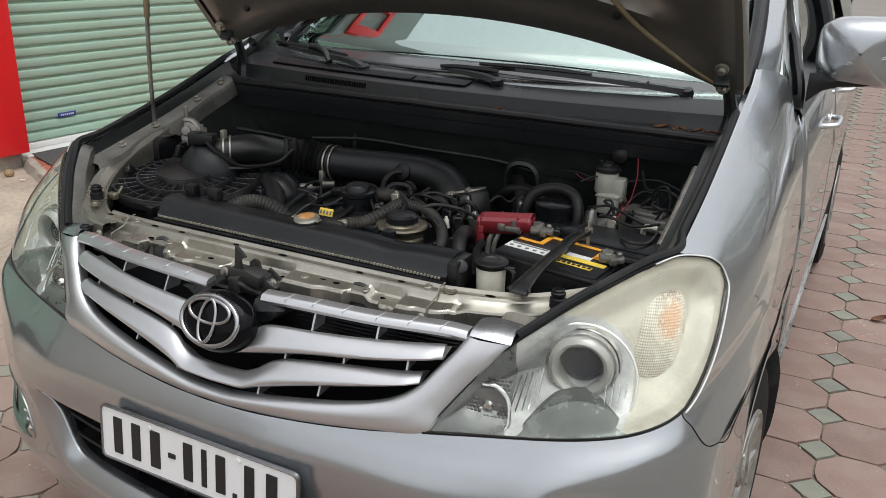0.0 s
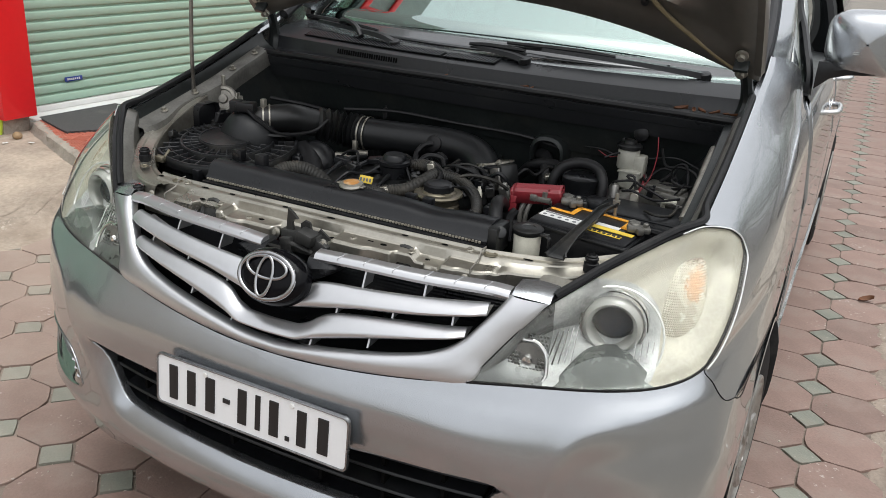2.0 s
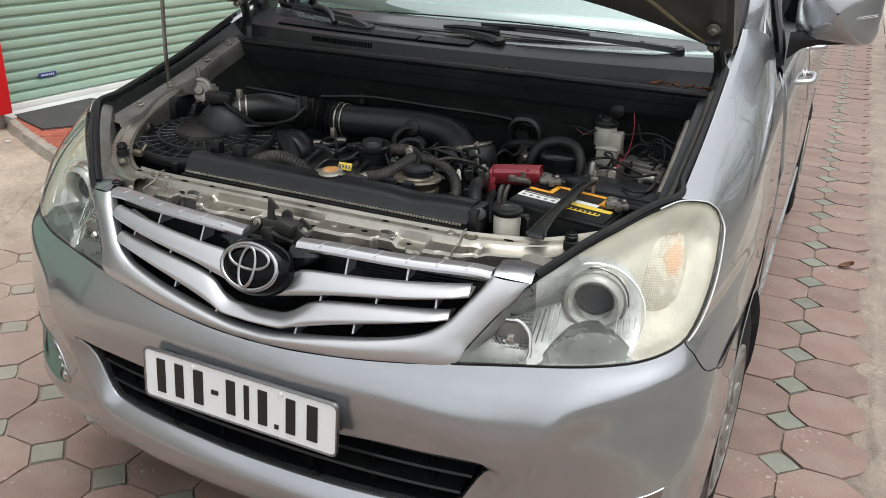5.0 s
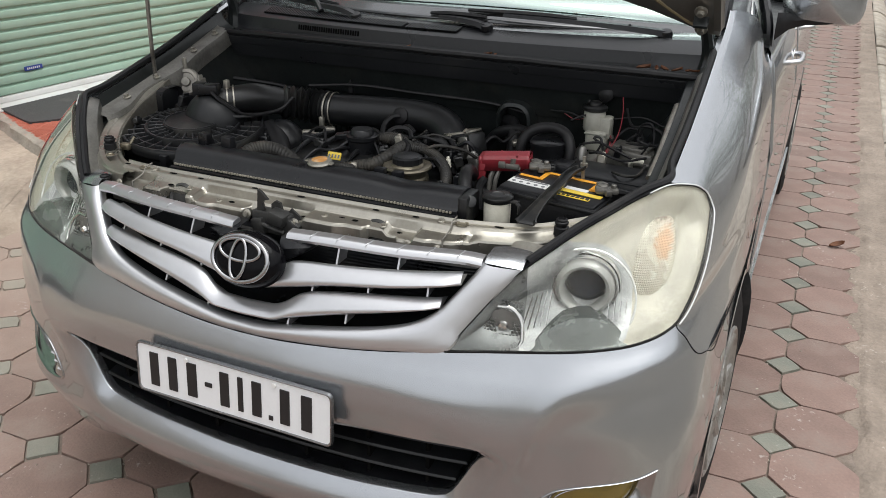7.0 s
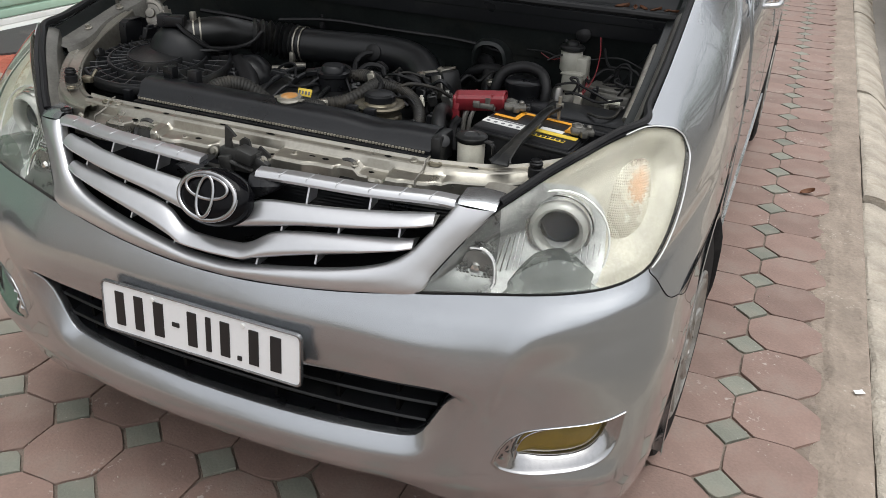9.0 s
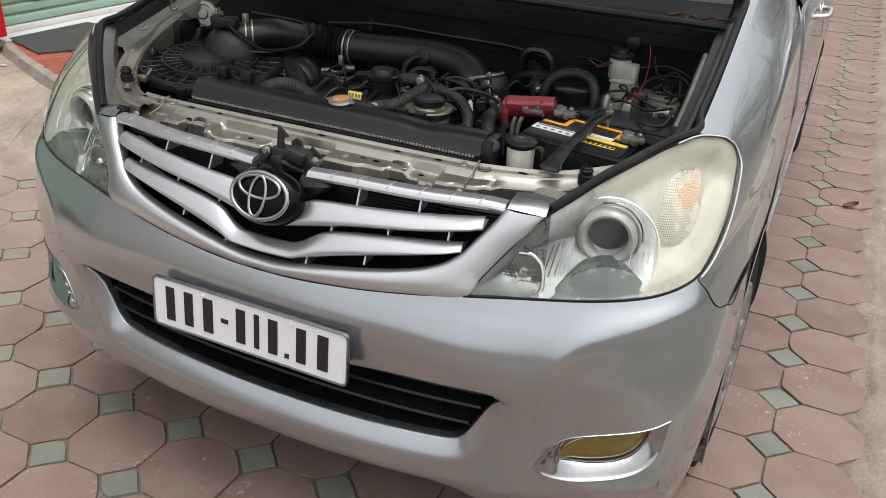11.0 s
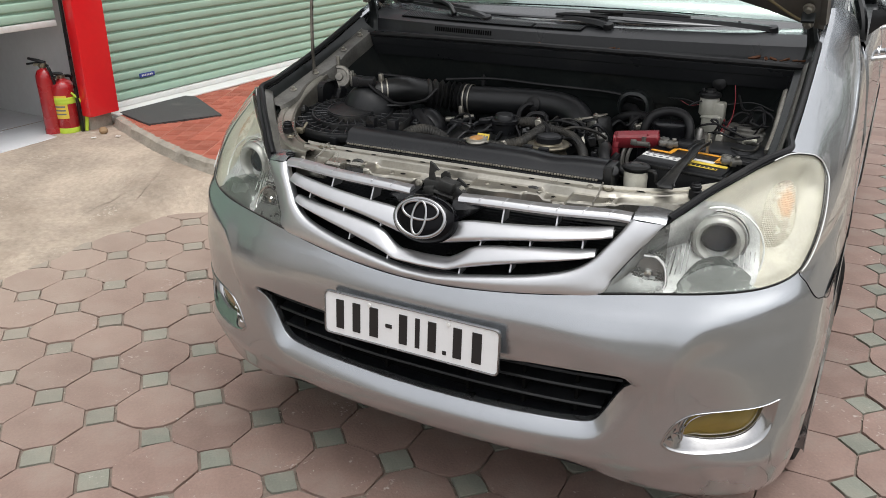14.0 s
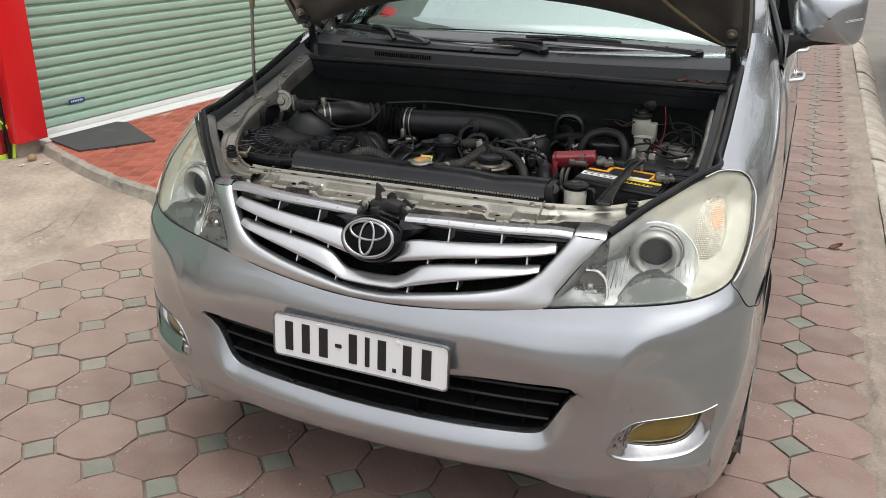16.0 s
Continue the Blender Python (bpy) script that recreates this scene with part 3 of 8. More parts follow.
shut = shutter("roller_shutter", -0.10, 5.6, 0.012, 40, "closed pale green steel roller shutter of a shop")
bm = bm_new()
box(bm, (0.021, 0.262, 0.199), (0.004, 0.135, 0.030), 0.001)
part("sticker", bm, BLUE, shut, "small blue maker's sticker")
bm = bm_new()
for k in range(7):
    box(bm, (0.0235, 0.217 + k * 0.0145, 0.199), (0.002, 0.008, 0.013))
part("sticker_print", bm, WHITE_LABEL, shut, "row of unreadable white marks", smooth=0)
bm = bm_new()
for z in (0.16, 0.25, 0.33, 0.41):
    box(bm, (0.022, -0.075, z), (0.01, 0.022, 0.035), 0.002)
part("guide_clip", bm, STEEL_DIRTY, shut)

bm = bm_new()
box(bm, (0.085, 2.6, 0.006), (0.17, 5.5, 0.012), 0.003)
sill = tagged(new("shutter_sill", finish(bm, "shutter_sill", WHITE_STEEL)), "white stone sill under the closed shutter", "sill", kind="structure")
sill.matrix_world = shop

shutter("raised_shutter", -4.05, 3.67, 0.62, 30, "half-raised pale green roller shutter over the shop entrance")

# red clad pillar between the two shutters
bm = bm_new()
box(bm, (0.14, -0.253, 1.72), (0.09, 0.226, 3.36), 0.006)
pillar = tagged(new("pillar", finish(bm, "pillar", RED_PANEL)), "glossy red clad pillar between the shop shutters", "pillar", kind="structure")
pillar.matrix_world = shop
bm = bm_new()
box(bm, (0.06, -0.245, -0.03), (0.12, 0.19, 0.16), 0.02)
foot = tagged(new("pillar_foot", finish(bm, "pillar_foot", KERB_OLD)), "rough cement foot under the red pillar", "pillar", kind="structure")
foot.matrix_world = shop
bm = bm_new()
box(bm, (0.088, -0.375, 1.60), (0.024, 0.016, 3.4), 0.003)
rail = tagged(new("shutter_guide", finish(bm, "shutter_guide", BLACK)), "black steel guide rail of the raised shutter", "rail", kind="structure")
rail.matrix_world = shop

# inside of the shop and the plain upper front
SH_Z = -0.065
for name, at, size, mat, label in (
        ("shop_floor", (-2.2, -2.35, SH_Z - 0.05), (4.5, 4.2, 0.10), SHOP_FLOOR, "pale polished shop floor tiles"),
        ("wall_shop_side", (-2.2, -0.20, 1.3), (4.3, 0.12, 2.9), SHOP_WALL, "white plastered side wall inside the shop"),
        ("wall_shop_back", (-4.4, -2.35, 1.3), (0.12, 4.2, 2.9), SHOP_WALL, "white plastered back wall inside the shop"),
        ("wall_shop_far", (-2.2, -4.50, 1.3), (4.3, 0.12, 2.9), SHOP_WALL, "white plastered wall inside the shop"),
        ("wall_front_upper", (-0.12, 0.6, 4.0), (0.22, 11.0, 2.6), FRONT_GREY, "plain upper front of the shop house"),
        ("wall_front_side", (-0.12, 7.3, 1.3), (0.22, 4.0, 2.9), FACADE, "plain front wall beyond the shutter"),
        ("wall_front_near", (-0.12, -7.3, 1.3), (0.22, 6.2, 3.0), FACADE, "plain front wall of the next house")):
    bm = bm_new()
    box(bm, at, size, 0.004)
    ob = tagged(new(name, finish(bm, name, mat, 30)), label, "floor" if "floor" in name else "wall", kind="structure")
    ob.matrix_world = shop
bm = bm_new()
box(bm, (-2.2, -2.35, 2.80), (4.5, 4.3, 0.10))
ob = tagged(new("ceiling", finish(bm, "ceiling", SHOP_WALL, 30)), "plain white shop ceiling", "ceiling", kind="structure")
ob.matrix_world = shop
bm = bm_new()
for k in range(5):
    box(bm, (-2.2, -4.2 + k * 0.8, SH_Z + 0.0025), (4.4, 0.004, 0.003))
for k in range(6):
    box(bm, (-0.4 - k * 0.8, -2.35, SH_Z + 0.0025), (0.004, 4.1, 0.003))
ob = tagged(new("floor_tile_joints", finish(bm, "floor_tile_joints", KERB_OLD, 0)), "thin grey joints between pale floor tiles", "floor", kind="structure")
ob.matrix_world = shop
# red sign pieces on the upper front
sign = thing("shop_sign", "red raised sign shapes on the grey upper shop front", "sign", kind="structure")
sign.matrix_world = shop
for y, z, w, h in ((1.18, 4.05, .14, .80), (1.62, 4.05, .14, .80), (1.40, 4.40, .40, .13), (1.40, 3.70, .40, .13), (2.2, 4.05, .14, .80), (2.42, 3.72, .40, .13), (0.5, 4.05, .14, .80), (0.72, 4.40, .40, .13), (0.72, 4.05, .34, .12)):
    bm = bm_new()
    box(bm, (.02, y, z), (.06, w, h), .008)
    part("sign_shape", bm, RED_PANEL, sign)
# unseen plain walls added to close the street; they shape the car's reflections
for name, at, size in (("wall_street_opposite", (15, 6, 1.4), (0.4, 60, 3.0)), ("wall_street_end", (3, -16, 0.8), (34, 0.4, 2.0)), ("wall_street_far", (3, 46, 2.0), (34, 0.4, 4.4))):
    bm = bm_new()
    box(bm, at, size)
    tagged(new(name, finish(bm, name, FACADE, 0)), "unseen plain wall added to close the street and shape reflections", "wall", kind="structure")


# ---------------------------------------------------------------- things by the shop
def extinguisher(at, h, r, label, strap):
    top = thing("fire_extinguisher", label, "fire extinguisher", at, -70 if strap else -150, "extinguishers in the shop entrance")
    bm = bm_new()
    lathe(bm, [(r * 0.9, 0), (r, 0.012), (r, h * 0.72), (r * 0.97, h * 0.77), (r * 0.75, h * 0.83), (r * 0.35, h * 0.86), (r * 0.3, h * 0.89)], seg=28)
    part("cylinder", bm, EXT_RED, top)
    bm = bm_new()
    lathe(bm, [(r * 1.02, 0.0), (r * 1.03, 0.008), (r * 1.03, 0.03), (r * 1.0, 0.036)], seg=28)
    part("foot_ring", bm, LIME if strap else EXT_RED, top)
    bm = bm_new()
    lathe(bm, [(0.022, h * 0.87), (0.026, h * 0.88), (0.026, h * 0.92), (0.018, h * 0.93)], seg=14)
    box(bm, (0.02, 0, h * 0.91), (0.07, 0.022, 0.02), 0.004)
    part("valve", bm, BRASS, top, "brass valve")
    bm = bm_new()
    tube(bm, [(-0.02, 0, h * 0.93), (0.03, 0, h * 0.96), (0.085, 0, h * 0.99)], [0.011, 0.012, 0.008], 8)
    tube(bm, [(-0.015, 0, h * 0.915), (0.05, 0, h * 0.925), (0.10, 0, h * 0.915)], 0.007, 8)
    part("handle", bm, BLACK, top, "black squeeze handle")
    bm = bm_new()
    tube(bm, [(-0.03, 0.01, h * 0.9), (-r * 0.9, 0.03, h * 0.86), (-r * 1.2, 0.02, h * 0.62), (-r * 1.15, 0.015, h * 0.3), (-r * 1.1, 0.01, h * 0.14)], [0.009, 0.009, 0.01, 0.012, 0.017], 10)
    part("hose", bm, BLACK, top, "black discharge hose")
    bm = bm_new()
    rows = [[(r * 1.006 * math.cos(a), r * 1.006 * math.sin(a), z) for a in np.linspace(-0.9, 0.7, 12)] for z in (h * 0.25, h * 0.62)]
    sheet(bm, rows)
    lab = part("label", bm, YELLOW if strap else WHITE_LABEL, top, "paper label with unreadable print")
    for z in (0.31, 0.37, 0.43, 0.56):
        bm = bm_new()
        sheet(bm, [[(r * 1.012 * math.cos(a), r * 1.012 * math.sin(a), h * q) for a in np.linspace(-0.7, 0.5, 8)] for q in (z, z + 0.025)])
        part("print_bar", bm, GREY_PRINT, lab, "plain bar of print", smooth=0)
    if strap:
        bm = bm_new()
        for z in (0.48, 0.53):
            lathe(bm, [(r * 1.015, h * z), (r * 1.03, h * z + 0.003), (r * 1.03, h * z + 0.02), (r * 1.015, h * z + 0.023)], seg=28)
        part("strap", bm, LIME, top, "lime reflective strap")
    return top


extinguisher((-3.912, 2.015, PLAT_Z + SH_Z), 0.495, 0.056, "tall red fire extinguisher standing on the shop floor", False)
extinguisher((-3.850, 2.085, PLAT_Z + SH_Z), 0.405, 0.074, "short red fire extinguisher with lime strap on the shop floor", True)
bm = bm_new()
tube(bm, [(-3.742, 2.13, 0.14), (-3.738, 2.145, 0.25), (-3.745, 2.125, 0.34), (-3.775, 2.085, 0.40)], [0.011, 0.012, 0.010, 0.006], 8)
tagged(new("lime_cord", finish(bm, "lime_cord", LIME)), "bright lime cord hanging beside the extinguishers", "cord")

# rubber mat with a toothed edge on the platform
bm = bm_new()
A, B, C, D, E = Vector((-3.70, 2.385)), Vector((-3.66, 2.97)), Vector((-3.57, 2.985)), Vector((-3.02, 2.645)), Vector((-3.28, 2.235))
out = [A, B, C]
for k in range(15):
    out.append(C.lerp(D, (k + 1) / 15))
for k in range(28):
    t = (k + 0.5) / 28
    n2 = Vector((0.85, -0.53))
    out.append(D.lerp(E, t) + n2 * (0.006 if k % 2 else -0.004))
for k in range(1, 6):
    out.append(E.lerp(A, k / 6))
slab(bm, [tuple(p) for p in out], PLAT_Z + 0.001, PLAT_Z + 0.014, 0.002)
tagged(new("rubber_mat", finish(bm, "rubber_mat", MAT_RUBBER, 30)), "dusty dark rubber mat lying before the shutter", "mat")

# a brown stone and bits of paper at the foot of the pillar
bm = bm_new()
bmesh.ops.create_icosphere(bm, subdivisions=3, radius=0.028)
for v in bm.verts:
    v.co *= 1 + 0.25 * noise.noise(v.co * 30)
    v.co.z *= 0.85
stone = tagged(new("stone", finish(bm, "stone", STONE, 60)), "small brown stone lying at the pillar's foot", "stone")
stone.location = (-3.585, 2.13, apron_z(-3.585, 2.13) + 0.020)
bm = bm_new()
sheet(bm, [[(x * 0.035 + 0.006 * noise.noise((x, y, 7)), y * 0.02, 0.003 + 0.004 * abs(noise.noise((x * 3, y * 3, 1)))) for x in np.linspace(-0.5, 0.5, 6)] for y in np.linspace(-0.5, 0.5, 5)])
scrap = tagged(new("paper_scrap", finish(bm, "paper_scrap", WHITE_LABEL, 30)), "torn white paper scrap on the ground", "litter", "litter on the ground")
scrap.matrix_world = pose(-3.42, 2.10, apron_z(-3.42, 2.10) + 0.006, 0, 0, 20)
for x, y, z, r in ((-3.55, 2.02, 0.140, 70), (1.40, 1.30, 0.008, 30)):
    copy_thing(scrap, pose(x, y, z, 0, 0, r))


def leaf(at, turn, size, label="curled dry brown leaf on the ground"):
    bm = bm_new()
    rows = []
    for u in np.linspace(-1, 1, 9):
        w = 0.42 * (1 - u * u) ** 0.7 + 0.01
        rows.append([(u * size / 2, v * w * size / 2, 0.18 * size * (v * v) * (1 + 0.4 * u) + 0.05 * size * u * u) for v in (-1, -0.5, 0, 0.5, 1)])
    sheet(bm, rows)
    ob = tagged(new("dry_leaf", finish(bm, "dry_leaf", RUST_LEAF, 60)), label, "leaf", "dry leaves")
    ob.matrix_world = pose(*at, random.uniform(-12, 12), random.uniform(-12, 12), turn)


leaf((1.19, 2.92, 0.008), 30, 0.075)
leaf((-1.42, 0.80, 0.006), 120, 0.06)
leaf((1.70, 3.4, -0.105), 60, 0.06)
leaf((1.86, 4.6, -0.105), 10, 0.05)
leaf((1.74, 5.4, -0.105), 200, 0.06)


# ---------------------------------------------------------------- street trees across the road
def tree(at, height, seed):
    top = thing("street_tree", "broad leafy street tree beside the road", "tree", at, 0, "street trees")
    rnd = random.Random(seed)
    bm = bm_new()
    tube(bm, [(0, 0, -.1), (.05, .02, height * .2), (-.04, .06, height * .4), (.06, 0, height * .62)], [.20, .16, .13, .08], 12)
    tips = []
    for k in range(11):
        a, z0 = k * 2.4 + rnd.uniform(-.4, .4), height * rnd.uniform(.30, .60)
        r = height * rnd.uniform(.20, .34)
        end = Vector((r * math.cos(a), r * math.sin(a), z0 + height * rnd.uniform(.12, .34)))
        mid = Vector((end.x * .45, end.y * .45, z0 + (end.z - z0) * .35))
        tube(bm, [(0, 0, z0), mid, end], [.07, .045, .015], 7)
        tips += [end, mid.lerp(end, .6)]
    part("trunk", bm, BARK, top, "grey-brown trunk and limbs")
    vs, fs = [], []
    for c in tips:
        for k in range(150):
            p = c + Vector((rnd.gauss(0, .42), rnd.gauss(0, .42), rnd.gauss(0, .30)))
            u = Vector((rnd.gauss(0, 1), rnd.gauss(0, 1), rnd.gauss(0, .5))).normalized()
            w = u.orthogonal().normalized()
            s = rnd.uniform(.05, .11)
            o = len(vs)
            vs += [tuple(p - u * s), tuple(p + w * s * .45), tuple(p + u * s), tuple(p - w * s * .45)]
            fs.append((o, o + 1, o + 2, o + 3))
    me = bpy.data.meshes.new("crown")
    me.from_pydata(vs, [], fs)
    me.materials.append(FOLIAGE)
    ob = new("crown", me)
    ob.parent = top
    tagged(ob, "crown of small dark green leaves")


for at, hgt, sd in (((7.0, 12.6, -.11), 5.8, 3), ((8.6, 18.5, -.11), 7.0, 4), ((6.8, 27.0, -.11), 6.6, 6), ((10.5, 6.0, -.11), 5.4, 8), ((10.2, 12.2, -.11), 6.4, 9)):
    tree(at, hgt, sd)

# ---------------------------------------------------------------- parked car up the road
def parked_car(at):
    top = thing("parked_car", "dusty silver car parked on the road by the kerb", "car", at)
    bm = bm_new()
    rows = []
    prof = [(0.0, 0.55, 0.30, 0.62), (0.10, 0.72, 0.24, 0.78), (0.5, 0.82, 0.20, 0.92), (1.2, 0.85, 0.20, 1.00), (2.4, 0.86, 0.20, 1.03), (3.6, 0.85, 0.22, 1.04), (4.1, 0.80, 0.26, 1.02), (4.3, 0.66, 0.34, 0.95)]
    for y, w, z0, z1 in prof:
        rows.append([(w * math.cos(a) * (1 if abs(math.cos(a)) < 0.9 else 1.0), y, (z0 + z1) / 2 + (z1 - z0) / 2 * math.copysign(abs(math.sin(a)) ** 0.6, math.sin(a))) for a in np.linspace(0, 2 * math.pi, 28, endpoint=False)])
    v = sheet(bm, rows, close_v=True)
    bm.faces.new(v[0]), bm.faces.new(v[-1])
    part("body", bm, PAINT, top)
    bm = bm_new()
    rows = [[(x * w, y, z) for x in (-1, -0.6, 0, 0.6, 1)] for y, w, z in ((1.0, 0.74, 0.98), (1.7, 0.62, 1.40), (2.2, 0.60, 1.46), (3.1, 0.60, 1.44), (3.9, 0.68, 1.0))]
    sheet(bm, rows)
    for sx in (-1, 1):
        sheet(bm, [[(sx * 0.82, 1.0, 0.98), (sx * 0.82, 2.0, 0.98), (sx * 0.82, 3.0, 0.98), (sx * 0.80, 3.9, 0.98)], [(sx * 0.74, 1.0, 0.98), (sx * 0.62, 1.7, 1.40), (sx * 0.60, 3.1, 1.44), (sx * 0.68, 3.9, 1.0)]])
    part("cabin", bm, DARK_GLASS, top, "dark tinted cabin windows")
    for sx in (-1, 1):
        for y in (0.85, 3.45):
            bm = bm_new()
            lathe(bm, [(0.19, -0.09), (0.28, -0.1), (0.31, -0.07), (0.315, 0), (0.31, 0.07), (0.28, 0.1), (0.19, 0.09)], (1, 0, 0), (sx * 0.76, y, 0.315), 28, cap=False)
            tyre = part("tyre", bm, TYRE, top)
            bm = bm_new()
            lathe(bm, [(0.0, sx * 0.06), (0.05, sx * 0.07), (0.07, sx * 0.04), (0.17, sx * 0.06), (0.195, sx * 0.085)], (1, 0, 0), (sx * 0.76, y, 0.315), 28)
            part("rim", bm, ALU, tyre, "grey alloy rim")
    return top


parked_car((2.75, 6.6, -0.11))

# ---------------------------------------------------------------- the car: outer shell
# The car points towards -y; its middle is x = 0, its nose near y = 0.
car = thing("car", "silver family van parked on the pavers with its bonnet propped open", "car")

PLAN = spline([(0.0, -0.010, 0), (0.15, -0.008, 0), (0.30, 0.002, 0), (0.45, 0.022, 0), (0.58, 0.050, 0), (0.70, 0.085, 0), (0.80, 0.138, 0),
               (0.86, 0.21, 0), (0.885, 0.31, 0), (0.892, 0.43, 0), (0.892, 0.63, 0), (0.892, 0.93, 0), (0.892, 1.43, 0)], 24)
PLAN_X, PLAN_Y = [p.x for p in PLAN], [p.y for p in PLAN]
PLAN_S = [0.0]
for a, b in zip(PLAN, PLAN[1:]):
    PLAN_S.append(PLAN_S[-1] + (b - a).length)
slant = along([(0.20, 0.075), (0.30, 0.034), (0.36, 0.010), (0.41, 0.004), (0.50, 0.003), (0.62, 0.0), (0.68, 0.006), (0.72, 0.018), (0.75, 0.034), (0.79, 0.056), (0.85, 0.085), (0.915, 0.117), (1.0, 0.19), (1.06, 0.25), (1.12, 0.33)])
tumble = along([(0.2, 0.03), (0.35, 0.012), (0.55, 0.0), (0.75, 0.0), (0.9, 0.02), (1.0, 0.05), (1.06, 0.075), (1.15, 0.11)])


def step(a, b, x):
    t = min(1.0, max(0.0, (x - a) / (b - a)))
    return t * t * (3 - 2 * t)


def nose(s, z, out=0.0):
    """A point of the car's front skin: s metres round the plan from the middle, z high; out: metres forwards of it."""
    a = abs(s)
    x, y = float(np.interp(a, PLAN_S, PLAN_X)), float(np.interp(a, PLAN_S, PLAN_Y))
    e = 0.004
    tx = float(np.interp(a + e, PLAN_S, PLAN_X) - np.interp(a - e, PLAN_S, PLAN_X))
    ty = float(np.interp(a + e, PLAN_S, PLAN_Y) - np.interp(a - e, PLAN_S, PLAN_Y))
    ln = math.hypot(tx, ty) or 1
    y += slant(z)
    x *= 1 - tumble(z)
    return Vector((math.copysign(1, s) * (x + out * ty / ln), y - out * tx / ln, z))


def s_at_y(y):
    return float(np.interp(y, PLAN_Y, PLAN_S))


WHEEL_Y, WHEEL_Z, ARCH = 0.83, 0.325, 0.375
S_END = 1.0
top_edge = along([(0, .728), (.06, .729), (.2, .738), (.345, .753), (.437, .766), (.53, .775), (.66, .786), (.765, .798), (.825, .812), (.866, .829), (.89, .806), (.92, .777), (.95, .760), (1.0, .748), (1.2, .738), (1.6, .735)])
bottom_edge = along([(0, .318), (.30, .322), (.39, .325), (.45, .312), (.51, .288), (.60, .262), (.72, .256), (.86, .260), (1.0, .262), (1.2, .275)])
HOLE = 0.538
in_top = along([(0, .572), (.22, .575), (.30, .584), (.42, .592), (.48, .596), (.512, .595), (.529, .588), (HOLE, .572)])
in_bot = along([(0, .418), (.18, .421), (.34, .425), (.43, .431), (.462, .443), (.480, .469), (.509, .526), (.527, .556), (HOLE, .571)])
F0, F1 = 0.618, 0.884
fog_top = along([(F0, .424), (.626, .452), (.645, .484), (.68, .508), (.75, .521), (.84, .531), (F1, .540)])
fog_bot = along([(F0, .422), (.635, .408), (.665, .404), (.755, .411), (.815, .420), (.850, .436), (.874, .472), (F1, .542)])
G0, G1 = 0.662, 0.862
glass_top = along([(G0, .452), (.670, .474), (.690, .495), (.73, .508), (.80, .517), (G1, .526)])
glass_bot = along([(G0, .450), (.672, .440), (.72, .436), (.77, .440), (.81, .449), (.84, .468), (.855, .495), (G1, .525)])
mid_line = along([(HOLE, .5715), (.585, .50), (F0, .423)])
mid_back = along([(F1, .5425), (1.0, .52), (1.3, .50), (1.6, .5)])


LIP_A = HOLE * np.sin(np.linspace(0, math.pi / 2, 500))
LIP_Z = np.array([in_bot(p) for p in LIP_A])


def holes(a):
    if a <= HOLE:
        return in_bot(a), in_top(a)
    if a < F0:
        return (mid_line(a),) * 2
    if a <= F1:
        return fog_bot(a), max(fog_bot(a), fog_top(a))
    return (mid_back(a),) * 2


cheek_line = along([(0, .54), (.56, .545), (.60, .575), (.632, .655), (.662, .706), (.71, .734), (.77, .753), (.83, .770), (1.2, .775)])


def bumper_dent(a, z):
    """The scooped cheek under the headlight and the ledge that overhangs it."""
    e = 0.590 + 0.12 * step(0.50, 0.88, a)
    c = cheek_line(a)
    d = -0.010 * step(0.54, 0.72, a) * (1 - step(0.86, 1.0, a)) * step(0.38, 0.54, z) * (1 - step(c - 0.075, c + 0.020, z))
    w = step(0.52, 0.70, a)
    t = top_edge(a)
    rise = min(1.0, max(0.0, (t - z) / max(0.01, t - c))) if z > c else 1 - step(-0.02, 0.08, c - z)
    rise = rise * rise * (3 - 2 * rise) if z > c else rise
    soft = step(0.28, 0.52, a) * step(e - 0.10, e + 0.035, z) * (1 - step(e + 0.02, t + 0.005, z))
    d += (1 - step(0.80, 0.94, a)) * (0.013 * soft * (1 - w) + 0.010 * rise * w)
    d += 0.006 * (1 - step(0.335, 0.40, z)) * (1 - step(0.9, 1.1, a))
    # rounded lip below and beside the air intake, leaning back to the opening
    near = 0.0 if a < HOLE and z > in_bot(a) else float(np.hypot(LIP_A - a, LIP_Z - z).min())
    d -= 0.027 * max(0.0, 1 - near / 0.042) ** 1.5 * (1 - step(0.535, 0.602, z))
    d += 0.010 * step(0.62, 0.72, a) * (1 - step(0.84, 0.93, a)) * step(0.345, 0.385, z) * (1 - step(0.385, 0.43, z))
    d += 0.008 * step(0.92, 1.12, a) * (1 - step(0.60, 0.72, z))
    d += 0.006 * step(0.60, 0.66, z) * (1 - step(0.68, 0.74, z)) * (1 - step(0.40, 0.60, a))
    return d


def arch_y(z):
    dz = z - WHEEL_Z
    return WHEEL_Y - math.sqrt(max(0.0, ARCH * ARCH - dz * dz))


def skin(s, z):
    """The bumper's skin; past S_END the columns close up to the wheel arch."""
    a = abs(s)
    if a > S_END:
        end = s_at_y(arch_y(z) - slant(z))
        a2 = S_END + (end - S_END) * (a - S_END) / 0.2
        return nose(math.copysign(a2, s), z, bumper_dent(a2, z))
    return nose(s, z, bumper_dent(a, z))


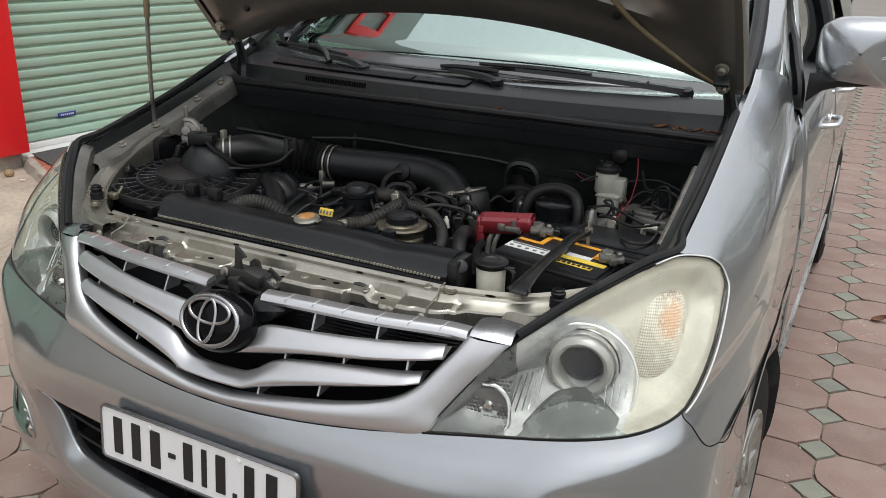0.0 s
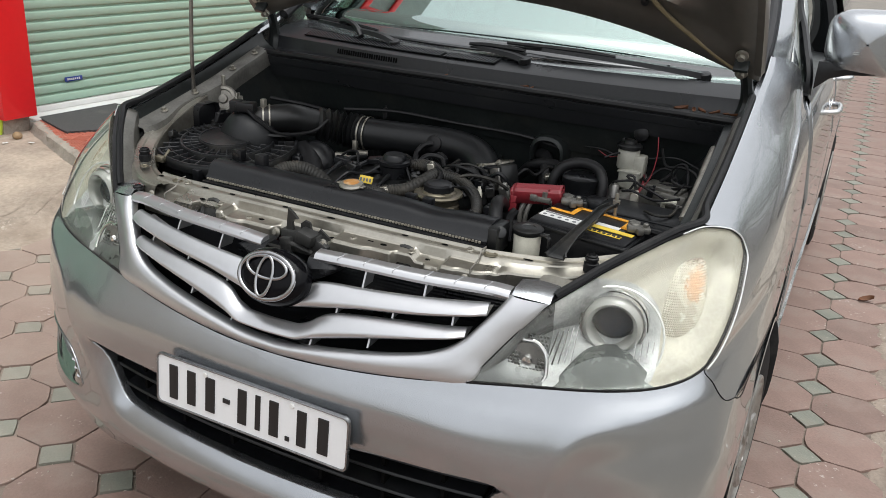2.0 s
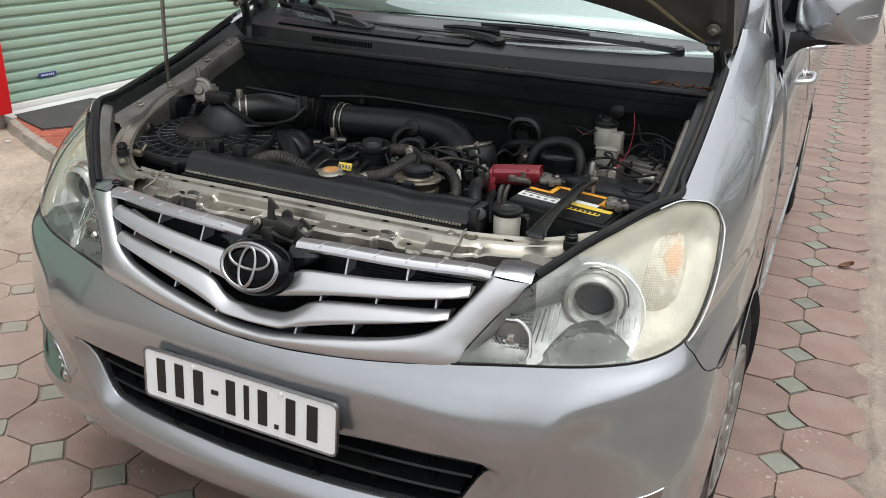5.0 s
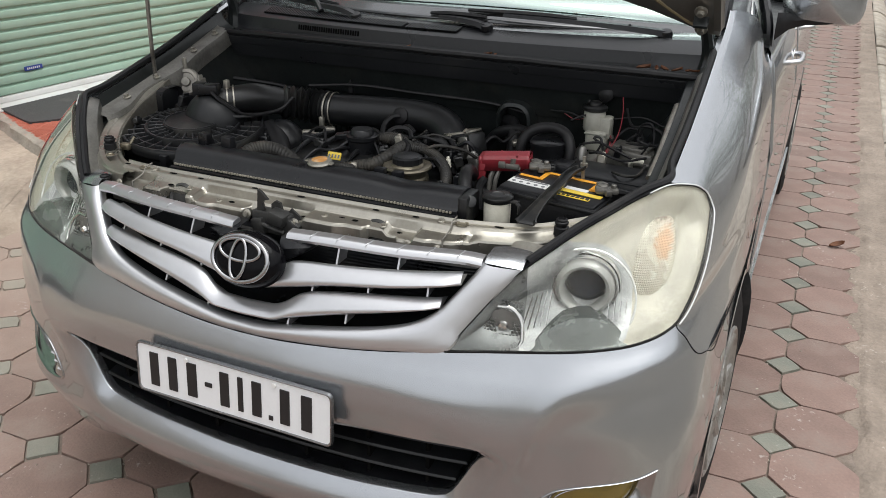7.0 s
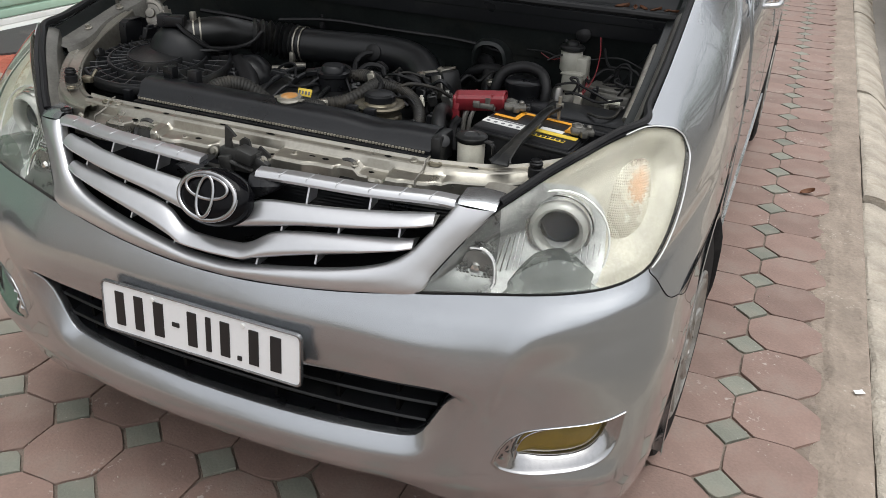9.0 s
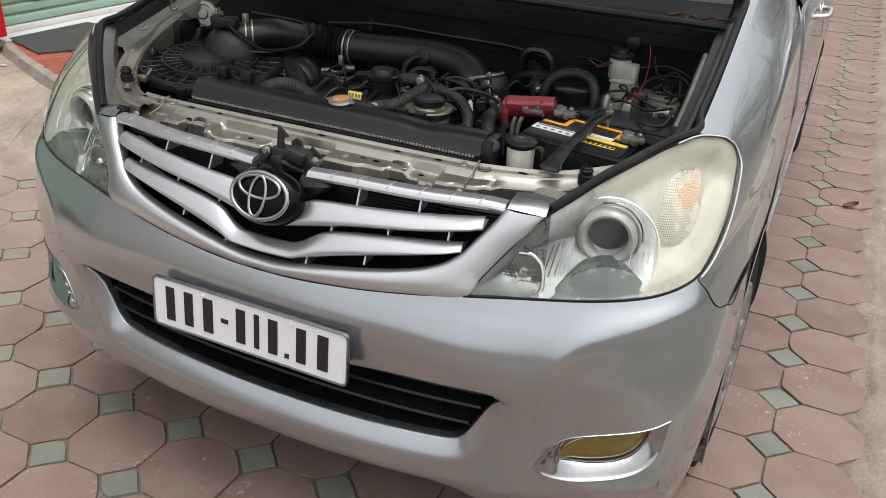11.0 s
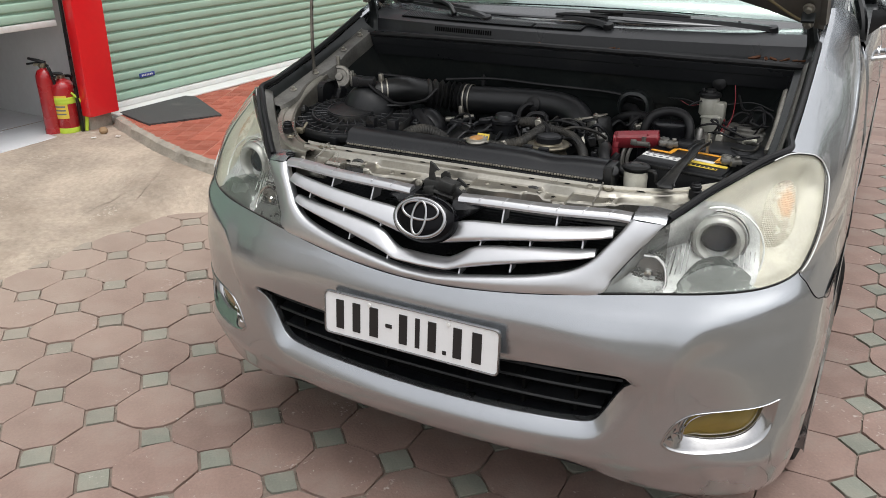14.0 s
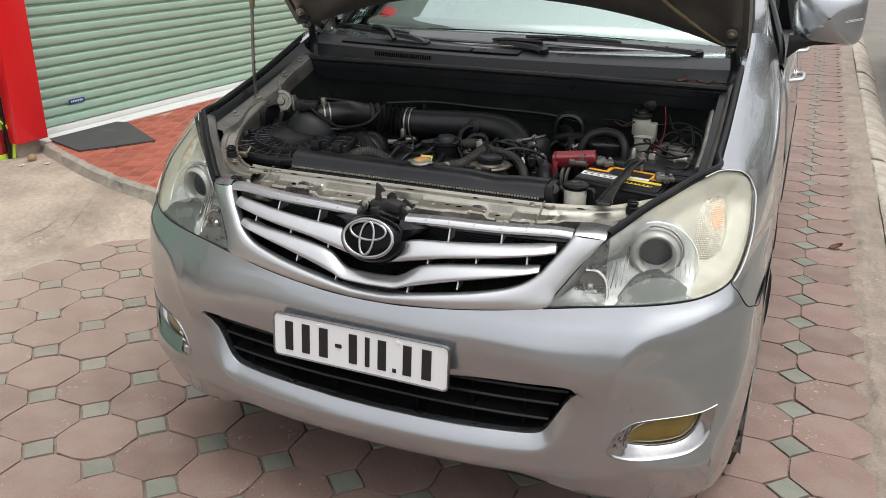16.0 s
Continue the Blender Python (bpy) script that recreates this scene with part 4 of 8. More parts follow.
cols = sorted({*np.linspace(0, S_END, 110).round(4), HOLE, F0, F1, 0.866, *(F0 + 0.002 * k for k in range(6)), *(HOLE - 0.004 * k for k in range(6)), *(F1 - 0.003 * k for k in range(5)), *np.linspace(S_END, S_END + 0.2, 9).round(4)})
cols = [-q for q in reversed(cols[1:])] + cols
bm = bm_new()
for lo_f, hi_f, nz in ((lambda a: bottom_edge(a), lambda a: holes(a)[0], 12), (lambda a: holes(a)[1], lambda a: top_edge(a), 30)):
    sheet(bm, [[skin(s, lo_f(abs(s)) + (hi_f(abs(s)) - lo_f(abs(s))) * k / nz) for k in range(nz + 1)] for s in cols])
# lower lip turned under
sheet(bm, [[skin(s, bottom_edge(abs(s))), skin(s, bottom_edge(abs(s))) + Vector((0, 0.03, -0.012)), skin(s, bottom_edge(abs(s))) + Vector((-0.02 * np.sign(s), 0.10, -0.005))] for s in cols])
# rounded return of the air intake
ring = [(s, in_top(abs(s))) for s in np.linspace(-HOLE, HOLE, 80)] + [(s, in_bot(abs(s))) for s in np.linspace(HOLE, -HOLE, 80)[1:-1]]
rows = []
for dep, shr in ((0.0006, -0.002), (0.0002, 0.0), (0.003, 0.002), (0.008, 0.0035), (0.014, 0.0045), (0.022, 0.005)):
    row = []
    for k, (s, z) in enumerate(ring):
        (sa, za), (sb, zb) = ring[k - 3], ring[(k + 3) % len(ring)]
        ln = math.hypot(sb - sa, zb - za)
        row.append(skin(s + shr * (zb - za) / ln, z - shr * (sb - sa) / ln) + Vector((0, dep, 0)))
    rows.append(row)
sheet(bm, rows, close_v=True)
weld(bm, 0.00005)
bumper = part("bumper", bm, PAINT, car, smooth=50)
bm = bm_new()
sheet(bm, [rows[-1], [p + Vector((0, 0.07, 0)) for p in rows[-1]]], close_v=True)
part("intake_sleeve", bm, BLACK, bumper, "black sleeve of the air intake")

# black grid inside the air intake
# added near-black sheet: the unlit depth of the opening put into colour
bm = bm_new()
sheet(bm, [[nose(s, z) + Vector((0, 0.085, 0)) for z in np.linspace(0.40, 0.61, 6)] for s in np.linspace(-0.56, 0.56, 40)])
part("intake_backing", bm, VOID, bumper, "black sheet standing for the shade behind the air intake")
for z in (0.470, 0.515, 0.552):
    bm = bm_new()
    rows = []
    for s in np.linspace(-0.53, 0.53, 50):
        if in_bot(abs(s)) + 0.006 < z:
            p = nose(s, z)
            rows.append([p + Vector((0, dy, dz)) for dy, dz in ((0.085, 0.010), (0.045, 0.004), (0.042, 0), (0.045, -0.004), (0.085, -0.006))])
    sheet(bm, rows)
    part("intake_slat", bm, PIPE, bumper, "black horizontal slat")
# ribs in the same near-black, so they sink into the painted shade
for s in (-0.40, -0.27, 0.27, 0.40, -0.12, 0.12):
    bm = bm_new()
    sheet(bm, [[nose(s, z) + Vector((dx, 0.055 + dy, 0)) for dx, dy in ((-0.004, 0.03), (-0.004, 0), (0.004, 0), (0.004, 0.03))] for z in np.linspace(in_bot(abs(s)) + 0.014, in_top(abs(s)), 6)])
    part("intake_rib", bm, VOID, bumper, "black upright rib")

# fog lamps in chrome frames
for sx in (-1, 1):
    fog = new("fog_lamp")
    fog.parent = car
    tagged(fog, "yellow fog lamp in a chrome frame")
    ease_in = [0.5 - 0.5 * math.cos(math.pi * k / 44) for k in range(45)]
    outer_loop = [(F0 + (F1 - F0) * q, fog_top(F0 + (F1 - F0) * q)) for q in ease_in] + [(F1 - (F1 - F0) * q, fog_bot(F1 - (F1 - F0) * q)) for q in ease_in[1:-1]]
    inner_loop = [(G0 + (G1 - G0) * q, glass_top(G0 + (G1 - G0) * q)) for q in ease_in] + [(G1 - (G1 - G0) * q, glass_bot(G1 - (G1 - G0) * q)) for q in ease_in[1:-1]]

    def fog_row(u, dep, k=0.0):
        row = []
        for (s, z), (gs, gz) in zip(outer_loop, inner_loop):
            s2, z2 = s + (gs - s) * u, z + (gz - z) * u
            s2, z2 = s2 + (0.765 - s2) * k, z2 + (0.482 - z2) * k
            flat_end = 1 - 0.65 * step(0.70, 0.64, s2) * (1 - k)
            row.append(nose(sx * s2, z2, bumper_dent(s2, z2) + (dep * flat_end if dep < 0 else dep)))
        return row

    bm = bm_new()
    sheet(bm, [fog_row(u, dep) for u, dep in ((-0.02, -0.006), (-0.01, 0.0005), (0.03, 0.0022), (0.07, 0.0026), (0.12, 0.0018), (0.16, -0.0012), (0.22, -0.003), (0.36, -0.005), (0.55, -0.009), (0.75, -0.014), (0.92, -0.020), (1.0, -0.026), (1.01, -0.036))], close_v=True)
    frame_ob = part("chrome_frame", bm, FOG_CHROME, fog, "polished chrome frame", smooth=70)
    # second bead, round the upper edge of the glass
    bm = bm_new()
    tube(bm, [nose(sx * s, z, bumper_dent(s, z) + d) for s, z, d in [(G0 + 0.002, glass_bot(G0) - 0.014, -0.004)] + [(G0 + (G1 - G0) * q, glass_top(G0 + (G1 - G0) * q) + 0.003, -0.005 - 0.004 * q) for q in (0.01, 0.04, 0.10, 0.2, 0.35, 0.5, 0.7, 0.9, 0.98)]], 0.0016, 8, 4)
    part("inner_bead", bm, FOG_CHROME, frame_ob, "thin bright bead over the glass")
    bm = bm_new()
    sheet(bm, [fog_row(1.0, dep, k) for k, dep in ((0.0, -0.030), (0.08, -0.027), (0.25, -0.024), (0.5, -0.022), (0.75, -0.021), (0.999, -0.020))], close_v=True)
    weld(bm, 0.001)
    part("lamp_glass", bm, FOG_YELLOW, fog, "yellow lamp glass", smooth=80)
    for k in range(3):
        bm = bm_new()
        s, z = 0.638 + 0.011 * k, 0.438 + 0.018 * k
        c0 = nose(sx * s, z, bumper_dent(s, z) + 0.001)
        tri = [bm.verts.new(c0 + Vector((sx * x, -y, h))) for x, y, h in ((-0.008, 0.0, -0.003), (0.007, 0.0, -0.002), (0.003, 0.0, 0.006), (0.002, 0.004, 0.001))]
        for f in ((0, 1, 3), (1, 2, 3), (2, 0, 3), (0, 2, 1)):
            bm.faces.new([tri[v] for v in f])
        part("arrow_relief", bm, FOG_CHROME, frame_ob, "small raised arrow mark", smooth=0)

# number plate in a thin frame; its digits are plain bars
plate = new("number_plate")
plate.parent = car
plate.matrix_basis = pose(0.0, -0.037, 0.613, -4.5, 0, 0)
tagged(plate, "white number plate with black marks")
PLATE_EDGE = [(sx * (0.231 + 0.0115 * math.cos(q)), sz * (0.0455 + 0.0115 * math.sin(q))) for sx, sz, a in ((1, 1, 0), (-1, 1, 1), (-1, -1, 0), (1, -1, 1)) for q in ([radians(v) for v in ((90, 60, 30, 0) if a else (0, 30, 60, 90))])]
bm = bm_new()
slab(bm, PLATE_EDGE, -0.0025, 0.0025, 0.001)
bmesh.ops.rotate(bm, matrix=Matrix.Rotation(radians(90), 3, "X"), verts=bm.verts)
bmesh.ops.translate(bm, vec=(0, 0.004, 0), verts=bm.verts)
part("plate_sheet", bm, PLATE_WHITE, plate)
bm = bm_new()
sheet(bm, [[(x * (1 + k / 0.24), y, z * (1 + k / 0.057)) for k, y in ((-0.0022, 0.0012), (-0.0018, -0.0012), (0.0000, -0.0020), (0.0014, -0.0012), (0.0018, 0.003), (0.0014, 0.0075), (-0.001, 0.008))] for x, z in PLATE_EDGE], close_u=True)
part("plate_frame", bm, PLATE_RIM, plate, "dark bright-edged metal frame")
x = -0.217
for w in (0.040, 0.040, 0.044, -0.024, 0.040, 0.022, 0.040, -0.010, 0.040, 0.044):
    bm = bm_new()
    if w < -0.02:
        box(bm, (x + 0.012, 0.0005, 0.0), (0.018, 0.003, 0.010), 0.0008)
    elif w < 0:
        box(bm, (x + 0.005, 0.0005, -0.033), (0.010, 0.003, 0.010), 0.0008)
    else:
        box(bm, (x + w / 2, 0.0005, 0.0), (w * 0.56, 0.003, 0.078), 0.0008)
    part("bar", bm, PLATE_BLACK, plate, smooth=0)
    x += abs(w) + 0.0090
for px in (-0.11, 0.11):
    bm = bm_new()
    lathe(bm, [(0.0, -0.0035), (0.005, -0.003), (0.006, 0.0)], (0, 1, 0), (px, 0.001, 0.043), 12)
    part("plate_screw", bm, WHITE_LABEL, plate)
bm = bm_new()
box(bm, (0, 0.022, -0.005), (0.44, 0.028, 0.10), 0.006)
part("plate_holder", bm, BLACK, plate, "black plate holder")

# ---------------------------------------------------------------- grille
grille = new("grille")
grille.parent = car
tagged(grille, "silver grille with two winged bars")
outer = [(-.565, .917), (-.53, .880), (-.495, .842), (-.465, .804), (-.440, .768), (-.345, .755), (-.2, .740), (-.06, .731), (0, .7305)]
inner = [(-.492, .925), (-.472, .898), (-.440, .862), (-.412, .832), (-.365, .805), (-.285, .785), (-.18, .768), (-.06, .752), (0, .750)]
outer += [(-s, z) for s, z in reversed(outer[:-1])]
inner += [(-s, z) for s, z in reversed(inner[:-1])]
lo, li = spline([(a, b, 0) for a, b in outer], 8), spline([(a, b, 0) for a, b in inner], 8)
bm = bm_new()
rows = []
for po, pi in zip(lo, li):
    row = []
    for u, out in ((0, -0.02), (0.0, 0.001), (0.05, 0.003), (0.25, 0.007), (0.5, 0.011), (0.75, 0.014), (0.92, 0.013), (1.0, 0.009), (1.02, 0.004), (1.02, -0.004), (0.90, -0.018)):
        p = po.lerp(pi, u)
        row.append(nose(p.x, p.y, out))
    rows.append(row)
sheet(bm, rows)
part("surround", bm, GRILLE_PAINT, grille, smooth=50)
# cap pieces at the top of the surround, turned back to the bonnet line
for sx in (-1, 1):
    bm = bm_new()
    a, b = nose(sx * .565, .917, 0.001), nose(sx * .492, .925, 0.008)
    rows = [[a, a.lerp(b, .35) + Vector((0, -.004, .002)), a.lerp(b, .7) + Vector((0, -.004, .002)), b],
            [a + Vector((0, .012, .010)), a.lerp(b, .35) + Vector((0, .010, .012)), a.lerp(b, .7) + Vector((0, .010, .012)), b + Vector((0, .014, .010))],
            [a + Vector((0, .055, .016)), a.lerp(b, .35) + Vector((0, .055, .018)), a.lerp(b, .7) + Vector((0, .055, .018)), b + Vector((0, .050, .014))],
            [a + Vector((0, .06, -.01)), a.lerp(b, .35) + Vector((0, .06, -.01)), a.lerp(b, .7) + Vector((0, .06, -.01)), b + Vector((0, .055, -.01))]]
    sheet(bm, rows)
    part("surround_cap", bm, PAINT, grille)


def bar(name, top, bot, s_max, bulge, label=""):
    t, b = along(top), along(bot)
    bm = bm_new()
    rows = []
    for s in np.linspace(-s_max, s_max, 90):
        zt, zb = t(abs(s)), b(abs(s))
        cut = step(s_max, s_max - 0.03, abs(s))
        row = []
        for u, out in ((0.06, -0.05), (0, -0.006), (0.0, bulge * 0.15), (0.05, bulge * 0.45), (0.18, bulge * 0.85), (0.32, bulge), (0.42, bulge * 0.96), (0.70, bulge * 0.60), (0.94, 0.001), (1.0, -0.004), (0.98, -0.009), (0.70, -0.014)):
            row.append(nose(s, zb + (zt - zb) * u, out * (0.6 + 0.4 * cut) if out > 0 else out))
        rows.append(row)
    sheet(bm, rows)
    return part(name, bm, GRILLE_PAINT, grille, label, smooth=40)


bar("upper_bar", [(0, .838), (.05, .850), (.085, .872), (.12, .877), (.18, .880), (.32, .890), (.468, .904)], [(0, .810), (.075, .824), (.19, .845), (.325, .861), (.468, .884)], 0.452, 0.016, "upper winged silver bar")
bar("lower_bar", [(0, .786), (.06, .788), (.085, .797), (.12, .818), (.15, .827), (.26, .840), (.38, .850), (.44, .857)], [(0, .762), (.07, .764), (.10, .772), (.2, .795), (.33, .820), (.44, .843)], 0.418, 0.015, "lower winged silver bar")
for sx in (-1, 1):
    t = along([(.06, .926), (.17, .930), (.31, .931), (.445, .934), (.492, .931)])
    bm = bm_new()
    rows = []
    for s in np.linspace(0.068, 0.488, 40):
        z = t(s)
        p = nose(sx * s, z - 0.012)
        rows.append([p + Vector((0, .022, -.010)), p + Vector((0, -.004, -.006)), p + Vector((0, -.006, 0.000)), p + Vector((0, -.002, .008)), p + Vector((0, .004, .011)), p + Vector((0, .020, .013)), p + Vector((0, .023, .010)), p + Vector((0, .023, -.004))])
    v = sheet(bm, rows)
    bm.faces.new(v[0]), bm.faces.new(v[-1])
    bar_ob = part("top_bar", bm, GRILLE_PAINT, grille, "flat silver bar along the grille's top")
    for s in (.125, .185, .25, .318, .38, .44):
        p = nose(sx * s, t(s) - .012)
        bm = bm_new()
        tube(bm, [p + Vector((-.003, -.0045, -.004)), p + Vector((-.001, -.003, .008)), p + Vector((.002, .004, .0115)), p + Vector((.005, .020, .0132))], .0007, 6)
        part("bar_step", bm, GRILLE_PAINT, bar_ob)
    for s, z0, z1 in ((.185, .878, .92), (.318, .888, .92), (.14, .822, .835), (.262, .838, .853), (.385, .848, .868), (.10, .752, .772), (.225, .778, .800)):
        bm = bm_new()
        sheet(bm, [[nose(sx * s, z, o) + Vector((dx, 0, 0)) for dx, o in ((-.0025, -.05), (-.002, -.012), (.002, -.012), (.0025, -.05))] for z in np.linspace(z0, z1, 4)])
        part("fin", bm, GRILLE_PAINT, grille)
# radiator face behind the bars
bm = bm_new()
for k in range(26):
    z = 0.735 + k * 0.006
    sheet(bm, [[nose(s, z) + Vector((0, dy, dz)) for dy, dz in ((.075, .0045), (.066, .0022), (.075, 0))] for s in np.linspace(-.49, .49, 24)])
part("mesh", bm, BLACK, grille, "black slatted radiator mesh", smooth=0)
bm = bm_new()
sheet(bm, [[nose(s, z) + Vector((0, .082, 0)) for z in (.72, .80, .86, .895)] for s in np.linspace(-.56, .56, 24)])
part("mesh_backing", bm, BLACK, grille)

# oval emblem drawn as plain rings on a black shield
emblem = new("emblem")
emblem.parent = car
emblem.matrix_basis = pose(0.0, 0.040, 0.881, -24, 0, 0)
tagged(emblem, "chrome oval rings on a black shield")
EA, EB = 0.0655, 0.0455


def oval_ring(bm, cx, cz, a, b, r, y=0.0, flat=0.7):
    rows = []
    for k in range(48):
        q = 2 * math.pi * k / 48
        c = Vector((cx + a * math.cos(q), y, cz + b * math.sin(q)))
        n = Vector((math.cos(q) / a, 0, math.sin(q) / b)).normalized()
        rows.append([c + r * (math.cos(w) * n + Vector((0, -flat * math.sin(w), 0))) for w in (2 * math.pi * j / 10 for j in range(10))])
    sheet(bm, rows, close_u=True, close_v=True)


bm = bm_new()
rows = []
for k, dep in ((1.30, 0.03), (1.26, 0.010), (1.14, 0.001), (1.04, -0.004), (0.7, -0.009), (0.35, -0.011), (0.001, -0.012)):
    rows.append([(EA * k * math.cos(q), dep, EB * k * math.sin(q)) for q in (2 * math.pi * j / 48 for j in range(48))])
sheet(bm, rows, close_v=True)
part("shield", bm, GLOSS_BLACK, emblem, "glossy black shield")
bm = bm_new()
oval_ring(bm, 0, 0, EA, EB, 0.0052, -0.006, 1.0)
part("outer_ring", bm, EMBLEM_CHROME, emblem, "chrome outer oval")
bm = bm_new()
oval_ring(bm, 0, 0.0175, 0.0475, 0.0220, 0.0037, -0.011, 1.0)
part("cross_oval", bm, EMBLEM_CHROME, emblem, "chrome flat oval")
bm = bm_new()
oval_ring(bm, 0, -0.001, 0.0180, 0.0400, 0.0037, -0.012, 1.0)
part("upright_oval", bm, EMBLEM_CHROME, emblem, "chrome upright oval")
for sx in (-1, 1):
    bm = bm_new()
    rows = []
    for k in range(13):
        u = k / 12
        w = 0.052 * (1 - u) ** 0.6
        x = sx * (0.055 + 0.070 * u)
        p = nose(x, 0.893 + 0.012 * u)
        rows.append([p + Vector((0, 0.05, -w * .8)), p + Vector((0, 0.004, -w * .6)), p + Vector((0, -.006, 0)), p + Vector((0, 0.008, w * .42)), p + Vector((0, 0.05, w * .5))])
    sheet(bm, rows)
    part("shield_wing", bm, BLACK, emblem, "black plastic wing of the shield", at=(emblem.matrix_basis.inverted()))

# ---------------------------------------------------------------- headlights
HL0, HL1 = 0.438, 0.978
hl_bot = along([(HL0, .767), (.53, .777), (.66, .788), (.765, .800), (.825, .814), (.866, .831), (.90, .864), (.93, .906), (.957, .948), (HL1, .988)])
hl_top = along([(HL0, .768), (.465, .803), (.495, .841), (.53, .882), (.565, .916), (.61, .946), (.655, .974), (.72, 1.006), (.79, 1.034), (.85, 1.047), (.905, 1.040), (.945, 1.024), (.968, 1.006), (HL1, .990)])
HLC = [HL0 + (HL1 - HL0) * (0.5 - 0.5 * math.cos(math.pi * k / 48)) for k in range(49)]


for sx in (-1, 1):
    head = new("headlight")
    head.parent = car
    tagged(head, "large clouded headlight with a projector lamp")
    bm = bm_new()
    sheet(bm, [[nose(sx * s, hl_bot(s) + (hl_top(s) - hl_bot(s)) * k / 16, 0.006 * math.sin(math.pi * k / 16) ** 0.5 * math.sin(math.pi * (s - HL0) / (HL1 - HL0)) ** 0.3) for k in range(17)] for s in HLC])
    lens = part("lens", bm, LENS, head, "clear yellowed plastic lens", thick=0.002)
    lens.visible_shadow = False
    # bowl: silver inside the round reflector, cream beyond it
    def split(v):
        """Where the round reflector ends and the cream bowl begins."""
        q = (.803 + .215 * v - .872) / .098
        if v > .35:
            return .684 + .104 * math.cos(radians(180 * (v - .35)))
        return .684 + .104 * max(.30, 1 - min(1.0, q * q)) ** 0.5
    for mt, lb in ((LAMP_DIM, "dim faceted corner bowl"), (LAMP_GREY, "silver-grey reflector bowl"), (LAMP_CREAM, "cream outer bowl")):
        bm = bm_new()
        rows = []
        for i in range(31):
            row = []
            for k in range(19):
                v = k / 18
                ends = (HL0, .575) if mt is LAMP_DIM else (.575, split(v)) if mt is LAMP_GREY else (split(v), HL1)
                s = ends[0] + (ends[1] - ends[0]) * i / 30
                h = hl_top(s) - hl_bot(s)
                z = hl_bot(s) + h * v
                e = min(v, 1 - v) * h
                d = 0.004 + (0.040 + 0.040 * step(split(v), split(v) - 0.09, s) * (1 - step(0.40, 0.72, v)) if mt is not LAMP_CREAM else 0.040) * step(0.0, 0.07, e) * step(HL0, HL0 + 0.15, s) * step(HL1, HL1 - 0.08, s)
                row.append(nose(sx * s, z, -d))
            rows.append(row)
        sheet(bm, rows)
        part("bowl", bm, mt, head, lb)
    # dark rubber edge round the lens
    bm = bm_new()
    edge = [(s, hl_bot(s)) for s in HLC] + [(s, hl_top(s)) for s in reversed(HLC[1:-1])]
    rows = []
    for s, z in edge:
        rows.append([nose(sx * s, z, o) + Vector((0, 0, dz)) for o, dz in ((0.001, -0.0022), (0.002, 0.002), (-0.015, 0.002), (-0.015, -0.0022))])
    sheet(bm, rows, close_u=True)
    part("lens_seal", bm, RUBBER, head, "black rubber edge")
    # projector: a dark round glass in a thick clouded ring
    c0 = nose(sx * 0.690, 0.878, -0.056)
    ax = Vector((sx * 0.16, -1, 0.02)).normalized()
    bm = bm_new()
    lathe(bm, [(0.0365, -0.010), (0.0375, 0.006), (0.041, 0.016), (0.047, 0.020), (0.053, 0.016), (0.0565, 0.006), (0.057, -0.03)], ax, c0, 48, cap=False)
    ring = part("projector_ring", bm, LAMP_RING, head, "thick clear projector ring")
    bm = bm_new()
    lathe(bm, [(0.0575, 0.004), (0.061, 0.006), (0.0625, 0.0), (0.063, -0.03)], ax, c0, 48, cap=False)
    part("ring_edge", bm, CHROME, ring, "bright edge of the ring")
    bm = bm_new()
    lathe(bm, [(0.0, 0.006), (0.012, 0.005), (0.022, 0.002), (0.030, -0.004), (0.037, -0.012)], ax, c0, 40)
    part("projector_glass", bm, LAMP_DARK, head, "dark round projector glass")
    bm = bm_new()
    lathe(bm, [(0.0625, -0.010), (0.0645, -0.006), (0.0665, -0.010), (0.0675, -0.020)], ax, c0, 48, cap=False)
    part("projector_shroud", bm, REFLECTOR, head, "bright rippled reflector shroud")
    # round rim of the main reflector, a thin bright arc
    bm = bm_new()
    arc = []
    for k in range(25):
        q = radians(160 - 215 * k / 24)
        s, z = .684 + .104 * math.cos(q), .868 + (.082 if q > 0 else .092) * math.sin(q)
        arc.append(nose(sx * s, min(max(z, hl_bot(s) + .006), hl_top(s) - .012), -.020))
    tube(bm, arc, [.0005 + .0018 * step(0, 8, k) for k in range(25)], 8, 1, smooth=False)
    part("reflector_rim", bm, LAMP_BRIGHT, head, "thin bright rim of the reflector")
    # turn lamp: an oval field of small prisms, amber towards its upper end, grey-brown at the top
    bm = bm_new()
    na, nb = 27, 40
    grid_v = {}
    for a in range(na * 2 + 1):
        for b in range(nb * 2 + 1):
            u, v = a / na - 1, b / nb - 1
            s, z = .846 + .060 * u + .016 * v, .926 + .080 * v
            if u * u + v * v < 1.0 and hl_bot(s) + .012 < z < hl_top(s) - .012:
                grid_v[a, b] = bm.verts.new(nose(sx * s, z, -.036 - .010 * (u * u + v * v) ** 2 + (.0013 if a % 2 and b % 2 else 0)))
    for (a, b) in list(grid_v):
        q = [grid_v.get(k) for k in ((a, b), (a + 1, b), (a + 1, b + 1), (a, b + 1))]
        if all(q):
            f = bm.faces.new(q)
            u, v = a / na - 1, b / nb - 1
            f.material_index = 1 if ((u - .10) / .60) ** 2 + ((v - .30) / .45) ** 2 < random.uniform(.0, .9) else 2 if v > random.uniform(.62, .8) and u > -.45 else 0
    part("turn_lamp", bm, (PRISM, AMBER, LAMP_BROWN), head, "cream turn lamp of small prisms, amber at its core", smooth=0)
    # dark domed scoop under the projector
    bm = bm_new()
    rows = []
